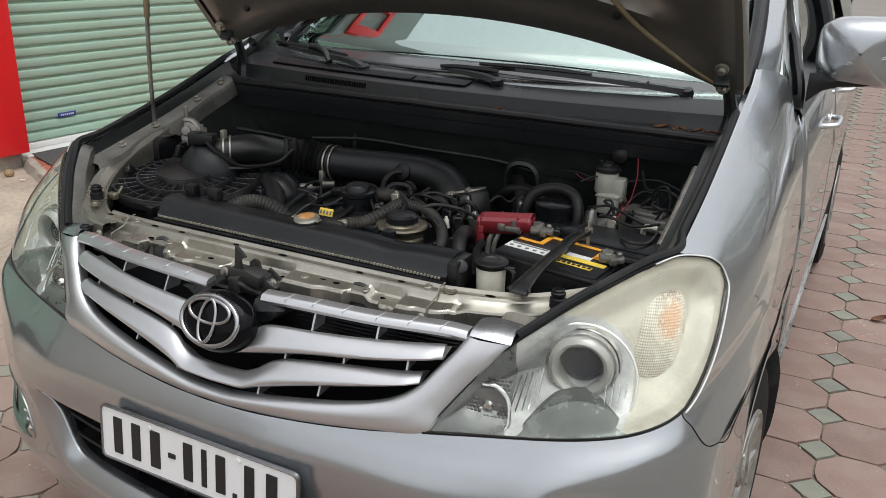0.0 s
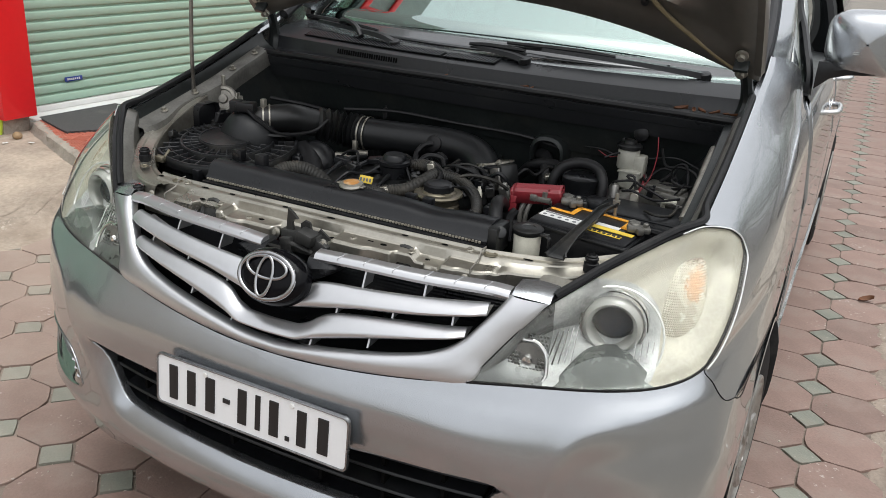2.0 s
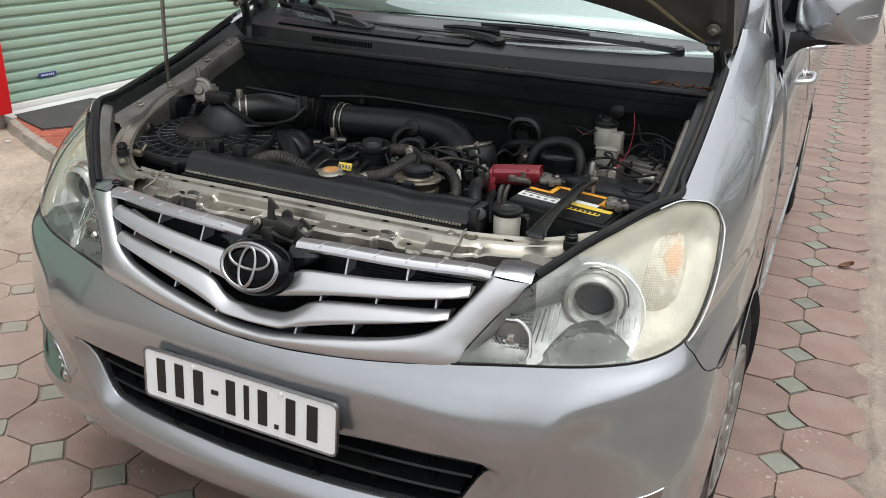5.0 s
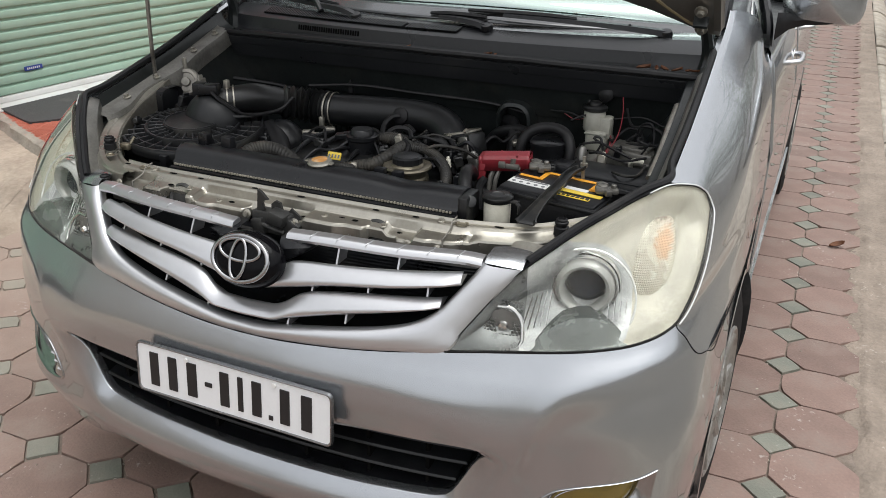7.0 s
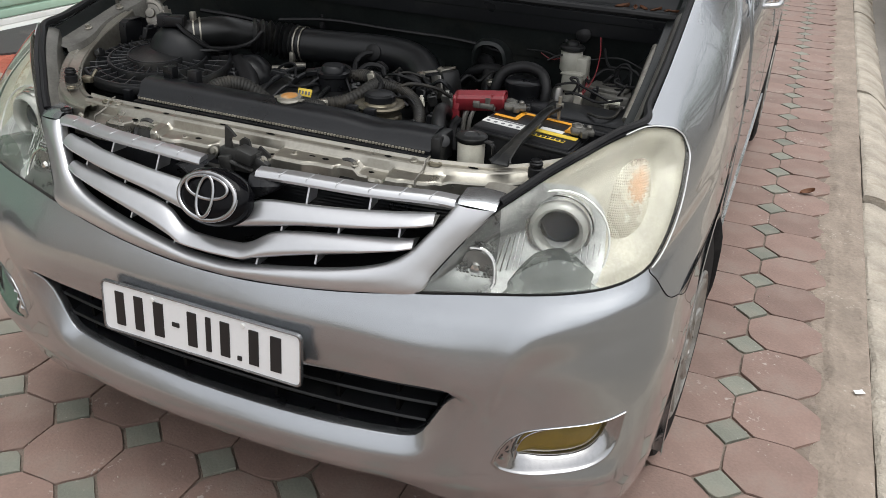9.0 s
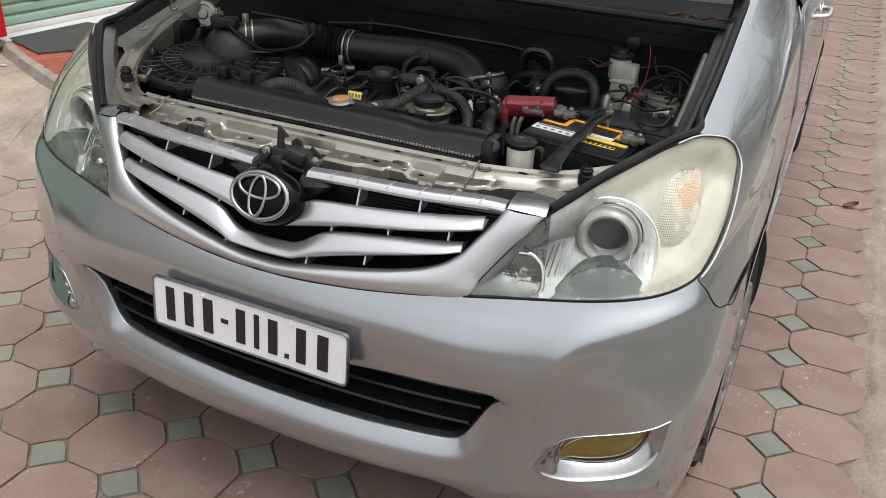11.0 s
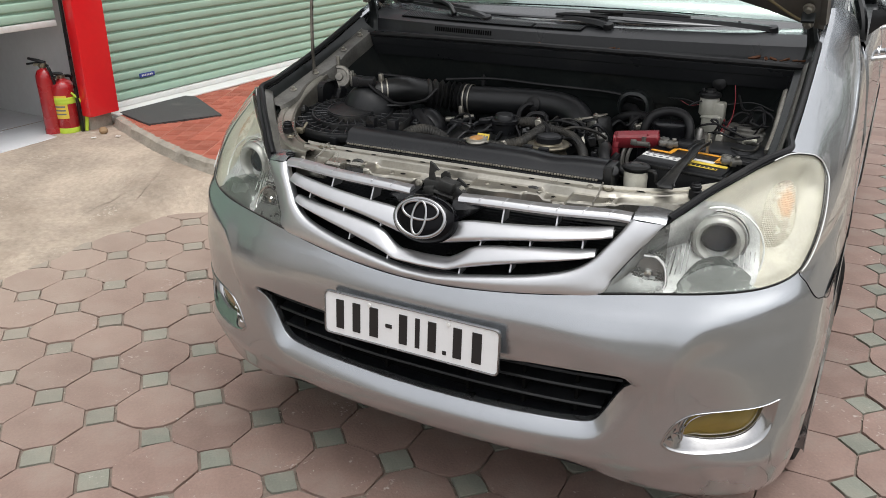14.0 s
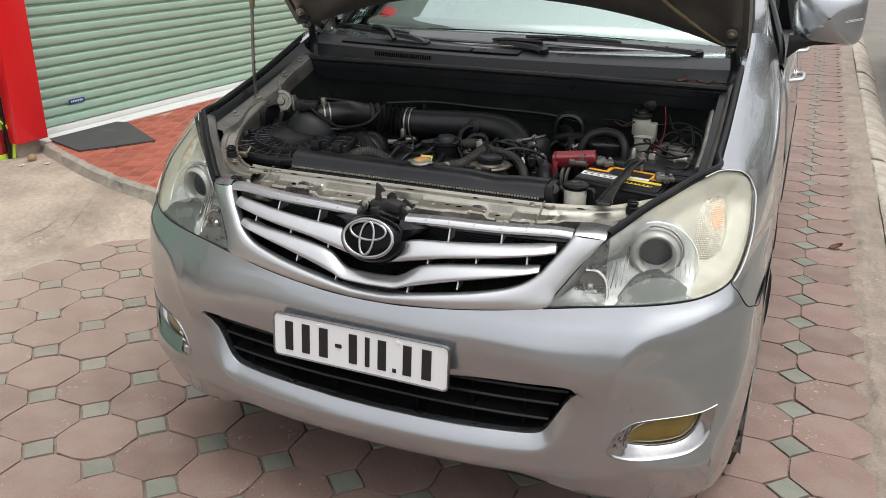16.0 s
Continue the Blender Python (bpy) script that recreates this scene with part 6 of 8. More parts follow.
for k in range(26):
    bm = bm_new()
    a = cowl_line(.9245, 1.172, .14, -.003)(-.45 + k * .0085)
    box(bm, a, (.004, .014, .003), 0, Matrix.Rotation(radians(76), 4, "X"))
    part("drain_slot", bm, VOID, cowl, smooth=0)
for x, t, s in ((.18, 20, .024), (.20, 75, .016), (-.05, 80, .020), (.58, 30, .036), (.61, 100, .024), (.63, 140, .030), (.66, 20, .028), (.685, 60, .022), (.70, 10, .026)):
    leaf((x, .880 + .14 * x * x, 1.160 - .015 * x * x), t, s, "rusty dry leaf caught on the cowl")


def wiper(arm, blade, label):
    top = new("wiper")
    top.parent = car
    tagged(top, label)
    bm = bm_new()
    rows = []
    line = spline(arm, 6)
    for i, p in enumerate(line):
        u = i / (len(line) - 1)
        w, h0 = (.016 - .008 * u), (.012 - .005 * u)
        rows.append([p + Vector((0, dy * w, dz * h0)) for dy, dz in ((-1, -.4), (-.7, .8), (.7, .9), (1, -.4))])
    v = sheet(bm, rows, close_v=True)
    bm.faces.new(v[0]), bm.faces.new(v[-1])
    part("wiper_arm", bm, BLACK, top)
    bm = bm_new()
    tube(bm, blade, [.005, .008, .008, .005], 6)
    tube(bm, [Vector(p) + Vector((0, .004, -.010)) for p in blade], .004, 6)
    part("wiper_blade", bm, RUBBER, top, "black rubber blade")
    bm = bm_new()
    lathe(bm, [(.016, -.01), (.018, 0), (.015, .010), (.0, .013)], (0, -.3, 1), arm[0], 16)
    part("wiper_pivot", bm, BLACK, top)


wiper([(-.28, .995, 1.208), (-.33, 1.003, 1.222), (-.42, 1.022, 1.228), (-.52, 1.048, 1.232), (-.60, 1.072, 1.234)], [(-.36, 1.03, 1.234), (-.46, 1.055, 1.238), (-.58, 1.09, 1.240), (-.69, 1.13, 1.240)], "black wiper resting at the windscreen's foot")
wiper([(.135, .985, 1.210), (.10, .990, 1.218), (.05, 1.0, 1.222), (.01, 1.006, 1.224), (-.02, 1.010, 1.224)], [(.12, 1.02, 1.232), (.06, 1.022, 1.234), (.0, 1.022, 1.234), (-.05, 1.022, 1.232)], "black wiper foot on the cowl")
wiper([(.60, 1.07, 1.218), (.53, 1.050, 1.226), (.44, 1.038, 1.232), (.30, 1.025, 1.238), (.17, 1.02, 1.240)], [(.37, 1.035, 1.244), (.30, 1.032, 1.247), (.20, 1.03, 1.248), (.06, 1.035, 1.246)], "black wiper with raised blade clip")
bm = bm_new()
tube(bm, [(-.40, 1.0, 1.215), (-.43, 1.02, 1.238), (-.47, 1.04, 1.248), (-.51, 1.06, 1.246)], .009, 8)
part("wiper_joint", bm, BLACK, car, "black wiper joint on the passenger side")
bm = bm_new()
tube(bm, [(.507, 1.050, 1.226), (.508, 1.048, 1.236), (.513, 1.048, 1.238)], .0035, 6)
part("wiper_clip", bm, BLACK, car)

# ---------------------------------------------------------------- bonnet, propped open
HINGE_Y, HINGE_Z, OPEN = 0.985, 1.225, 49.0
ca, sa = math.cos(radians(OPEN)), math.sin(radians(OPEN))


def bonnet(x, l, d=0.0):
    """A point of the open bonnet: l metres from the hinge line towards its front, d metres out of its underside."""
    return Vector((x, HINGE_Y - l * ca + d * sa * -1, HINGE_Z + l * sa - d * ca))


def rear_l(x):
    return .02 + .150 * (1 - min(1, abs(x) / .735) ** 2.2)


hood = new("bonnet")
hood.parent = car
tagged(hood, "silver bonnet held open, grey-brown underside")
bm = bm_new()
rows_in, rows_out = [], []
for i in range(49):
    u = -1 + 2 * i / 48
    rin, rout = [], []
    for k in range(41):
        v = k / 40
        wid = .745 - .10 * v ** 3
        x = u * wid
        l0 = rear_l(u * .735)
        l = l0 + (1.02 - .16 * abs(u) ** 2.5 - l0) * v
        crown = .045 * (1 - u * u)
        # stamped relief of the inner panel: raised rim, ribs and sunk pockets
        e = min((1 - abs(u)) * wid, (l - l0) + .02, (1 - v) * .9)
        rim = .012 * step(.0, .03, e) * (1 - step(.07, .10, e))
        pocket = 0.0
        for cu, cv, ru, rv in ((-.62, .30, .20, .14), (.62, .30, .20, .14), (-.22, .32, .15, .12), (.22, .32, .15, .12), (-.42, .62, .20, .14), (.42, .62, .20, .14), (0, .64, .16, .14)):
            q = ((u - cu) / ru) ** 4 + ((v - cv) / rv) ** 4
            pocket += .032 * (1 - step(.35, 1.3, q))
        rin.append(bonnet(x, l, -crown + rim - pocket))
        rout.append(bonnet(x * 1.004, l, -crown - .030))
    rows_in.append(rin), rows_out.append(rout)
sheet(bm, rows_in)
part("inner_panel", bm, HOOD_PAINT, hood, "stained grey-brown inner panel")
bm = bm_new()
sheet(bm, rows_out)
for a, b in ((rows_in[0], rows_out[0]), (rows_in[-1], rows_out[-1]), ([r[0] for r in rows_in], [r[0] for r in rows_out]), ([r[-1] for r in rows_in], [r[-1] for r in rows_out])):
    sheet(bm, [a, b])
part("bonnet_skin", bm, PAINT, hood)
for x, v in ((-.60, .10), (-.30, .14), (.33, .17), (.47, .13), (-.1, .17)):
    bm = bm_new()
    l = rear_l(x) + .05 + v * .4
    p = bonnet(x, l, -.045 * (1 - (x / .745) ** 2) + .004)
    lathe(bm, [(.0, .0035), (.007, .0035), (.009, .002), (.010, -.006)], (0, -sa, -ca), p, 16)
    part("bonnet_plug", bm, PLATE_BLACK, hood, "black rubber plug")
bm = bm_new()
tube(bm, [bonnet(x, l, -.045 * (1 - (x / .745) ** 2) + .010) for x, l in ((.70, .05), (.64, .09), (.52, .20), (.42, .34), (.30, .40), (.10, .36), (-.05, .33), (-.20, .40))], .0055, 8)
part("washer_hose", bm, WASHER_HOSE, hood, "tan rubber washer hose")
for sx in (-1, 1):
    bm = bm_new()
    rows = []
    for k in range(21):
        v = k / 20
        wid = .745 - .10 * v ** 3
        rows.append([bonnet(sx * (wid + dx), .05 + .80 * v, d) for dx, d in ((-.012, .010), (.004, .012), (.010, -.004), (.006, -.03))])
    sheet(bm, rows)
    part("bonnet_edge", bm, HOOD_PAINT, hood, "folded bonnet edge")
    bm = bm_new()
    tube(bm, [(sx * .715, .985, 1.13), (sx * .722, 1.0, 1.18), (sx * .716, .985, 1.228), (sx * .708, .955, 1.275), (sx * .700, .925, 1.315)], [.020, .018, .014, .016, .018], 8)
    box(bm, (sx * .705, .935, 1.300), (.035, .012, .09), .003, Matrix.Rotation(radians(-41), 4, "X"))
    part("hinge", bm, BAY_PAINT, hood, "dark steel hinge")
    for dl in (.06, .12):
        bm = bm_new()
        lathe(bm, [(.0, .012), (.008, .012), (.009, .004), (.015, .003), (.015, -.004)], (0, -sa, -ca), bonnet(sx * .705, dl, .018), 12)
        part("hinge_bolt", bm, BOLT, hood)
bm = bm_new()
tube(bm, [(-.722, .628, 1.055), (-.722, .628, 1.09), (-.715, .622, 1.20), (-.690, .612, 1.45), (-.655, .600, 1.72)], .0055, 8)
part("prop_rod", bm, STEEL_DIRTY, car, "thin bonnet prop rod")
bm = bm_new()
tube(bm, [(-.7005, .616, 1.345), (-.690, .612, 1.45), (-.675, .606, 1.56)], .0085, 8)
part("prop_grip", bm, WASHER_HOSE, car, "tan grip on the prop rod")

# ---------------------------------------------------------------- engine bay
def group(name, label):
    ob = new(name)
    ob.parent = car
    return tagged(ob, label)


def bolt(parent, at, axis=(0, -.2, 1), r=.009, h=.008):
    bm = bm_new()
    lathe(bm, [(r * 1.7, 0), (r * 1.7, .002), (r, .003)], axis, at, 12)
    lathe(bm, [(r, .002), (r, h), (0, h)], axis, at, 6)
    part("bolt", bm, BOLT, parent, smooth=0)


# closed dark shell of the bay
bay = group("engine_bay", "dark painted engine bay shell")
bm = bm_new()
rows = [[Vector((x, y, z)) for x in np.linspace(-.74, .74, 9)] for y, z in ((.16, .52), (.5, .50), (.93, .52))]
sheet(bm, rows)
part("bay_floor", bm, BLACK, bay, "black bay floor")
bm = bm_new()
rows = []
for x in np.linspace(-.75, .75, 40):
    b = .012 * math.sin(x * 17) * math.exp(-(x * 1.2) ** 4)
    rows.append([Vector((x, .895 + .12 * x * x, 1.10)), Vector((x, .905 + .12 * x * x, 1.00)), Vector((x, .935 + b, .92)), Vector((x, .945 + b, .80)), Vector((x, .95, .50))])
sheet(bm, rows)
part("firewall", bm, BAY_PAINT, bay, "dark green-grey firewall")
bm = bm_new()
rows = []
for k in range(25):
    q = 2 * math.pi * k / 24
    rows.append([Vector((.262 + r * .62 * math.copysign(abs(math.cos(q)) ** .8, math.cos(q)), y, .985 + r * .72 * math.copysign(abs(math.sin(q)) ** .8, math.sin(q)))) for r, y in ((.090, .94), (.086, .892), (.078, .876), (.066, .872), (.060, .880), (.056, .93))])
sheet(bm, rows)
part("firewall_port", bm, BAY_PAINT, bay, "raised oval firewall port")
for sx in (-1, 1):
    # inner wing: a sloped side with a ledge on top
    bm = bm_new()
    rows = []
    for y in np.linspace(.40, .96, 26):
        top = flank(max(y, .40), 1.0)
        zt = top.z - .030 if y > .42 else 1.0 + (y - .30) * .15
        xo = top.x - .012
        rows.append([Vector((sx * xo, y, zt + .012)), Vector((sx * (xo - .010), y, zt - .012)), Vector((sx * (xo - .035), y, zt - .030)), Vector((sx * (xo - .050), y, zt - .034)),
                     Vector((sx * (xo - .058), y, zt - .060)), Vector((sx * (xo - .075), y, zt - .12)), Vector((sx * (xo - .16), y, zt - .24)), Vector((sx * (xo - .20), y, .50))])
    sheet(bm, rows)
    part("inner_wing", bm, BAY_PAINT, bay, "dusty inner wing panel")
    # pale ledge with wavy inner edge
    bm = bm_new()
    rows = []
    for k in range(31):
        u = k / 30
        y = .40 + .52 * u
        e = flank(y, 1.0)
        w = (.034 + .016 * math.sin(u * 14) * (1 - u)) if sx < 0 else .005
        z = e.z - .050
        rows.append([Vector((sx * (e.x - .030), y, z + .008)), Vector((sx * (e.x - .036), y, z + .004)), Vector((sx * (e.x - .036 - w), y, z)), Vector((sx * (e.x - .040 - w), y, z - .012)), Vector((sx * (e.x - .044 - w), y, z - .045))])
    sheet(bm, rows)
    part("wing_ledge", bm, LEDGE, bay, "dirty pale metal ledge")
    # rubber seal along the bonnet opening
    bm = bm_new()
    pts = [nose(sx * s, hl_top(s), -.012) + Vector((0, .006, .006)) for s in (.572, .61, .655, .72, .79, .85)]
    pts += [Vector((sx * (flank(y, 1).x - .014), y, flank(y, 1).z - .002)) for y in (.47, .58, .70, .82, .94)]
    tube(bm, pts, .0085, 8, 5)
    part("wing_seal", bm, RUBBER, bay, "black rubber bonnet seal")
    # closing strip under the seal, behind the headlight
    bm = bm_new()
    rows = []
    for s in np.linspace(.50, .86, 22):
        p = nose(sx * s, hl_top(s), -.004)
        if sx > 0:
            rows.append([p, p + Vector((-sx * .006, .018, .002)), p + Vector((-sx * .014, .040, -.020)), p + Vector((-sx * .02, .060, -.06)), p + Vector((-sx * .03, .085, -.22))])
        else:
            rows.append([p, p + Vector((.004, .010, .002)), p + Vector((.010, .016, -.010)), p + Vector((.012, .018, -.05)), p + Vector((.02, .03, -.22))])
    sheet(bm, rows)
    part("lamp_back", bm, BLACK, bay, "black panel behind the headlight")
    if sx < 0:
        bm = bm_new()
        rows = []
        for s in np.linspace(.55, .86, 20):
            p = nose(sx * s, hl_top(s), -.004)
            rows.append([p + Vector((.010, .016, -.004)), p + Vector((.016, .024, -.006)), p + Vector((.026, .034, -.014)), p + Vector((.028, .037, -.045)), p + Vector((.036, .05, -.14))])
        sheet(bm, rows)
        part("wing_gutter", bm, LEDGE, bay, "grey metal gutter beside the seal")
    for y in (.50, .62, .78, .88) if sx < 0 else ():
        e = flank(y, 1.0)
        bolt(bay, (sx * (e.x - .050), y, e.z - .046), (0, -.3, 1), .006, .010)
bm = bm_new()
lathe(bm, [(.0, .006), (.008, .006), (.012, .003), (.018, .001), (.020, -.004)], (0, -1, .1), (.50, .895, 1.085), 20)
part("firewall_grommet", bm, RUBBER, bay, "round rubber grommet")

# front cross member: pale pressed metal with folds, holes and bolts
member = group("front_panel", "pale beige pressed metal cross member")
FLY = along([(-.74, .50), (-.70, .43), (-.64, .335), (-.58, .27), (-.50, .232), (-.40, .226), (0, .222), (.36, .235), (.42, .248), (.50, .275), (.60, .325), (.70, .41), (.74, .48)])
FLZ = along([(-.74, .992), (-.70, .985), (-.60, .972), (-.52, .962), (-.40, .958), (0, .960), (.38, .957), (.50, .955), (.60, .968), (.70, .99), (.74, 1.0)])


def shelf(x):
    """How far the lower shelf reaches in front of the ridge, and how deep its lip turns down."""
    mid = step(.44, .38, x)
    cut = max(step(.040, .030, abs(x + .285)), step(.075, .064, abs(x + .025)), 0.6 * step(.040, .030, abs(x - .235)))
    bump_out = step(.10, .07, abs(x - .06)) * .008 + step(.05, .03, abs(x + .22)) * .008 + step(.03, .015, abs(x - .32)) * .006
    return .026 + (.020 + bump_out - .022 * cut) * mid, .034 * (1 - .8 * cut) * mid + .030 * (1 - mid)


def shelf_drop(x):
    """How far the shelf lies below the ridge: raised pads and lower stretches between them."""
    high = max(step(.082, .068, abs(x + .30)), step(.098, .084, abs(x - .15)), step(.058, .046, abs(x - .36)))
    return .017 + (.014 - .011 * high) * step(.44, .38, x)


bm = bm_new()
rows = []
for x in np.linspace(-.475, .715, 300):
    y, z = FLY(x), FLZ(x) - .002
    reach, lip = shelf(x)
    drop = shelf_drop(x)
    row = [Vector((x, y + .024, z - .045)), Vector((x, y + .024, z - .003)), Vector((x, y + .022, z)), Vector((x, y + .018, z + .001)), Vector((x, y + .014, z - .005)), Vector((x, y + .002, z - .006)), Vector((x, y - .002, z - .008)), Vector((x, y - .004, z - .011)), Vector((x, y - .009, z - drop + .003)), Vector((x, y - .014, z - drop)),
           Vector((x, y - reach + .004, z - drop - .004)), Vector((x, y - reach, z - drop - .006)), Vector((x, y - reach - .002, z - drop - .010)), Vector((x, y - reach - .001, z - drop - .010 - lip)), Vector((x, y - reach + .010, z - drop - .012 - lip))]
    rows.append(row)
sheet(bm, rows)
part("cross_member", bm, STEEL, member, smooth=17)
# broad curved end of the member that runs back along the wing
bm = bm_new()
rows = []
for p, tn, side, up in frames(spline([Vector(p) for p in ((-.435, .214, .948), (-.490, .226, .949), (-.550, .262, .954), (-.608, .318, .966), (-.655, .390, .984), (-.682, .470, 1.008), (-.690, .540, 1.030), (-.694, .62, 1.056))], 7)):
    side = Vector((side.x, side.y, 0)).normalized()
    if side.y > 0:
        side = -side
    w = .027
    rows.append([p + side * a + Vector((0, 0, b)) for a, b in ((w + .004, -.055), (w + .003, -.016), (w, -.004), (w - .005, .000), (w * .35, .000), (w * .25, -.004), (-w * .6, -.004), (-w * .7, .001), (-w + .003, .003), (-w, .001), (-w - .002, -.012), (-w - .002, -.050))])
sheet(bm, rows)
part("member_end", bm, STEEL, member, "broad beige end curving back along the wing", smooth=30)
for x, dy, r in ((-.545, .010, .011), (-.418, .010, .013), (.388, .008, .014)):
    bm = bm_new()
    lathe(bm, [(r, 0), (r * .95, .0022), (r * .7, .0024), (r * .6, .001), (0, .001)], (0, 0, 1), (x, FLY(x) + dy, FLZ(x) - .0070), 20)
    part("stamped_ring", bm, BRASS, member)
for x, dy, dz in ((-.385, .008, -.007), (-.258, -.022, -.020), (.235, -.026, -.019), (.345, .008, -.007), (-.17, -.03, -.02), (.10, -.028, -.020)):
    bolt(member, (x, FLY(x) + dy, FLZ(x) + dz if dy > 0 else FLZ(x) - .0045 - shelf_drop(x)), r=.0048, h=.006)
for x, dz in ((-.445, -.030), (.362, -.042), (-.225, -.036), (.020, -.040), (.30, -.040)):
    bolt(member, (x, FLY(x) - shelf(x)[0] - .002, FLZ(x) + dz), (0, -1, .25), .0046, .007)
HOLES = ((-.33, .008, 0), (-.25, .008, 0), (-.10, .008, 0), (.02, .008, 0), (.20, .008, 0), (.29, .008, 0), (.46, .008, 0), (-.47, .008, 0), (-.315, -.020, 1), (-.20, -.022, 1), (-.14, -.026, 1), (.05, -.030, 1), (.135, -.024, 1), (.17, -.026, 1), (.27, -.022, 1), (.325, -.022, 1))
for i, (x, dy, low) in enumerate(HOLES):
    bm = bm_new()
    lathe(bm, [(1, 0), (0, .0005)], (0, 0, 1), (0, 0, 0), 14)
    bmesh.ops.scale(bm, vec=(.008 if i % 3 else .011, .0042, 1), verts=bm.verts)
    z = FLZ(x) - .002 + (-.0048 if not low else -.0014 - shelf_drop(x))
    part("hole", bm, VOID, member, "dark punched hole", smooth=0, at=pose(x, FLY(x) + dy, z, 8 if low else 0))
# the seam where the member is spot-welded to the side
for x in (.372, -.405):
    bm = bm_new()
    tube(bm, [Vector((x, FLY(x) + .022, FLZ(x) + .002)), Vector((x, FLY(x) + .002, FLZ(x) + .001)), Vector((x, FLY(x) - .012, FLZ(x) - .014)), Vector((x, FLY(x) - shelf(x)[0] - .002, FLZ(x) - .022)), Vector((x, FLY(x) - shelf(x)[0] - .003, FLZ(x) - .05))], .0018, 6, smooth=False)
    part("seam", bm, STEEL_DIRTY, member)
# lower dark panel between the member and the grille
bm = bm_new()
sheet(bm, [[Vector((x, FLY(x) - .012, FLZ(x) - .056)), Vector((x, FLY(x) - .014, .88)), Vector((x, FLY(x) - .01, .70))] for x in np.linspace(-.66, .66, 40)])
part("lower_panel", bm, BLACK, member, "shadowed dark lower panel")
for x in (-.285, .215):
    bm = bm_new()
    lathe(bm, [(.034, 0), (.034, .006), (.028, .010), (.022, .006), (.012, .008), (0, .008)], (0, -1, .45), (x, FLY(x) - .020, .908), 22)
    part("horn_rim", bm, LATCH, member, "edge of a round fitting behind the cut-out")
for sx in (-1, 1):
    # bracket that carries the grille's corner
    bm = bm_new()
    box(bm, (sx * .535, .235, .925), (.075, .050, .006), .002, Matrix.Rotation(radians(12), 4, "X"))
    box(bm, (sx * .515, .215, .918), (.020, .040, .012), .003)
    part("corner_bracket", bm, STEEL_DIRTY, member, "small stained bracket")
# rubber stops
for x, y, z in ((-.585, .30, .972), (.578, .298, .962), (-.487, .178, .925), (.49, .182, .920)):
    stop = new("rubber_stop")
    stop.parent = car
    tagged(stop, "black rubber bonnet stop")
    bm = bm_new()
    lathe(bm, [(.015, -.018), (.015, -.002), (.0115, .0), (.0115, .003), (.0135, .005), (.0135, .009), (.011, .011), (.0115, .014), (.008, .016), (.007, .011), (0, .011)], (0, 0, 1), (x, y, z), 18)
    part("buffer", bm, RUBBER, stop)
# bonnet latch
latch = group("bonnet_latch", "dusty black bonnet latch")
bm = bm_new()
box(bm, (-.010, .172, .912), (.095, .036, .048), .006)
box(bm, (.012, .156, .930), (.040, .034, .026), .004, Matrix.Rotation(radians(14), 4, "Y"))
box(bm, (.040, .168, .908), (.036, .030, .036), .008, Matrix.Rotation(radians(24), 4, "Y"))
box(bm, (-.036, .158, .905), (.030, .030, .034), .004, Matrix.Rotation(radians(-12), 4, "Y"))
part("latch_body", bm, LATCH, latch)


def blade(name, outline, y0, y1):
    """A flat steel blade cut to an outline in x and z."""
    bm = bm_new()
    sheet(bm, [[(x, y, z) for y in (y0, y1)] for x, z in outline], close_u=True)
    bm.faces.new([bm.verts.new((x, y0, z)) for x, z in outline])
    bm.faces.new([bm.verts.new((x, y1, z)) for x, z in outline])
    weld(bm, .0003)
    part(name, bm, LATCH, latch, smooth=20)


blade("latch_hook", [(-.046, .925), (-.042, .962), (-.040, .982), (-.030, .976), (-.016, .962), (-.024, .961), (-.030, .953), (-.026, .925)], .160, .167)
blade("latch_guide", [(-.018, .925), (-.016, .950), (-.006, .958), (.006, .955), (.010, .940), (.022, .925)], .172, .178)
blade("latch_stay", [(.012, .92), (.030, .945), (.052, .930), (.062, .90), (.04, .89)], .176, .181)
bm = bm_new()
tube(bm, [(-.060, .160, .900), (-.035, .150, .912), (-.005, .146, .908), (.028, .150, .900)], .0045, 8)
part("latch_spring", bm, LATCH, latch)
for x in (-.075, .045):
    bolt(latch, (x, .165, .920), (0, -1, .2), .006, .009)

# ---------------------------------------------------------------- radiator
rad = group("radiator", "black radiator top tank with crimped edge")
rad.matrix_basis = pose(0, .018, .002)
bm = bm_new()
rows = []
for x in np.linspace(-.372, .362, 50):
    k = .006 * math.exp(-((x - .22) / .05) ** 2)
    rows.append([Vector((x, .262, .940)), Vector((x, .262, .957)), Vector((x, .270, .962)), Vector((x, .276, .978 - k)), Vector((x, .286, .988 - k)), Vector((x, .310, .992 - k)), Vector((x, .334, .988 - k)), Vector((x, .342, .972)), Vector((x, .342, .90))])
v = sheet(bm, rows)
bm.faces.new(v[0]), bm.faces.new(v[-1])
part("top_tank", bm, BLACK, rad)
bm = bm_new()
for k in range(96):
    x = -.362 + k * .00748
    box(bm, (x, .2590, .9550), (.0046, .0040, .0040))
part("crimp_teeth", bm, CRIMP, rad, "row of pale crimp teeth", smooth=0)
bm = bm_new()
box(bm, (-.005, .255, .9475), (.735, .012, .006), .002)
part("core_edge", bm, BLACK, rad, "metal core edge")
bm = bm_new()
box(bm, (-.005, .27, .78), (.72, .03, .32))
part("core", bm, BLACK, rad)
for x in (-.330, -.262):
    bm = bm_new()
    box(bm, (x, .335, 1.0), (.028, .022, .030), .003)
    part("tank_clip", bm, BLACK, rad)
bm = bm_new()
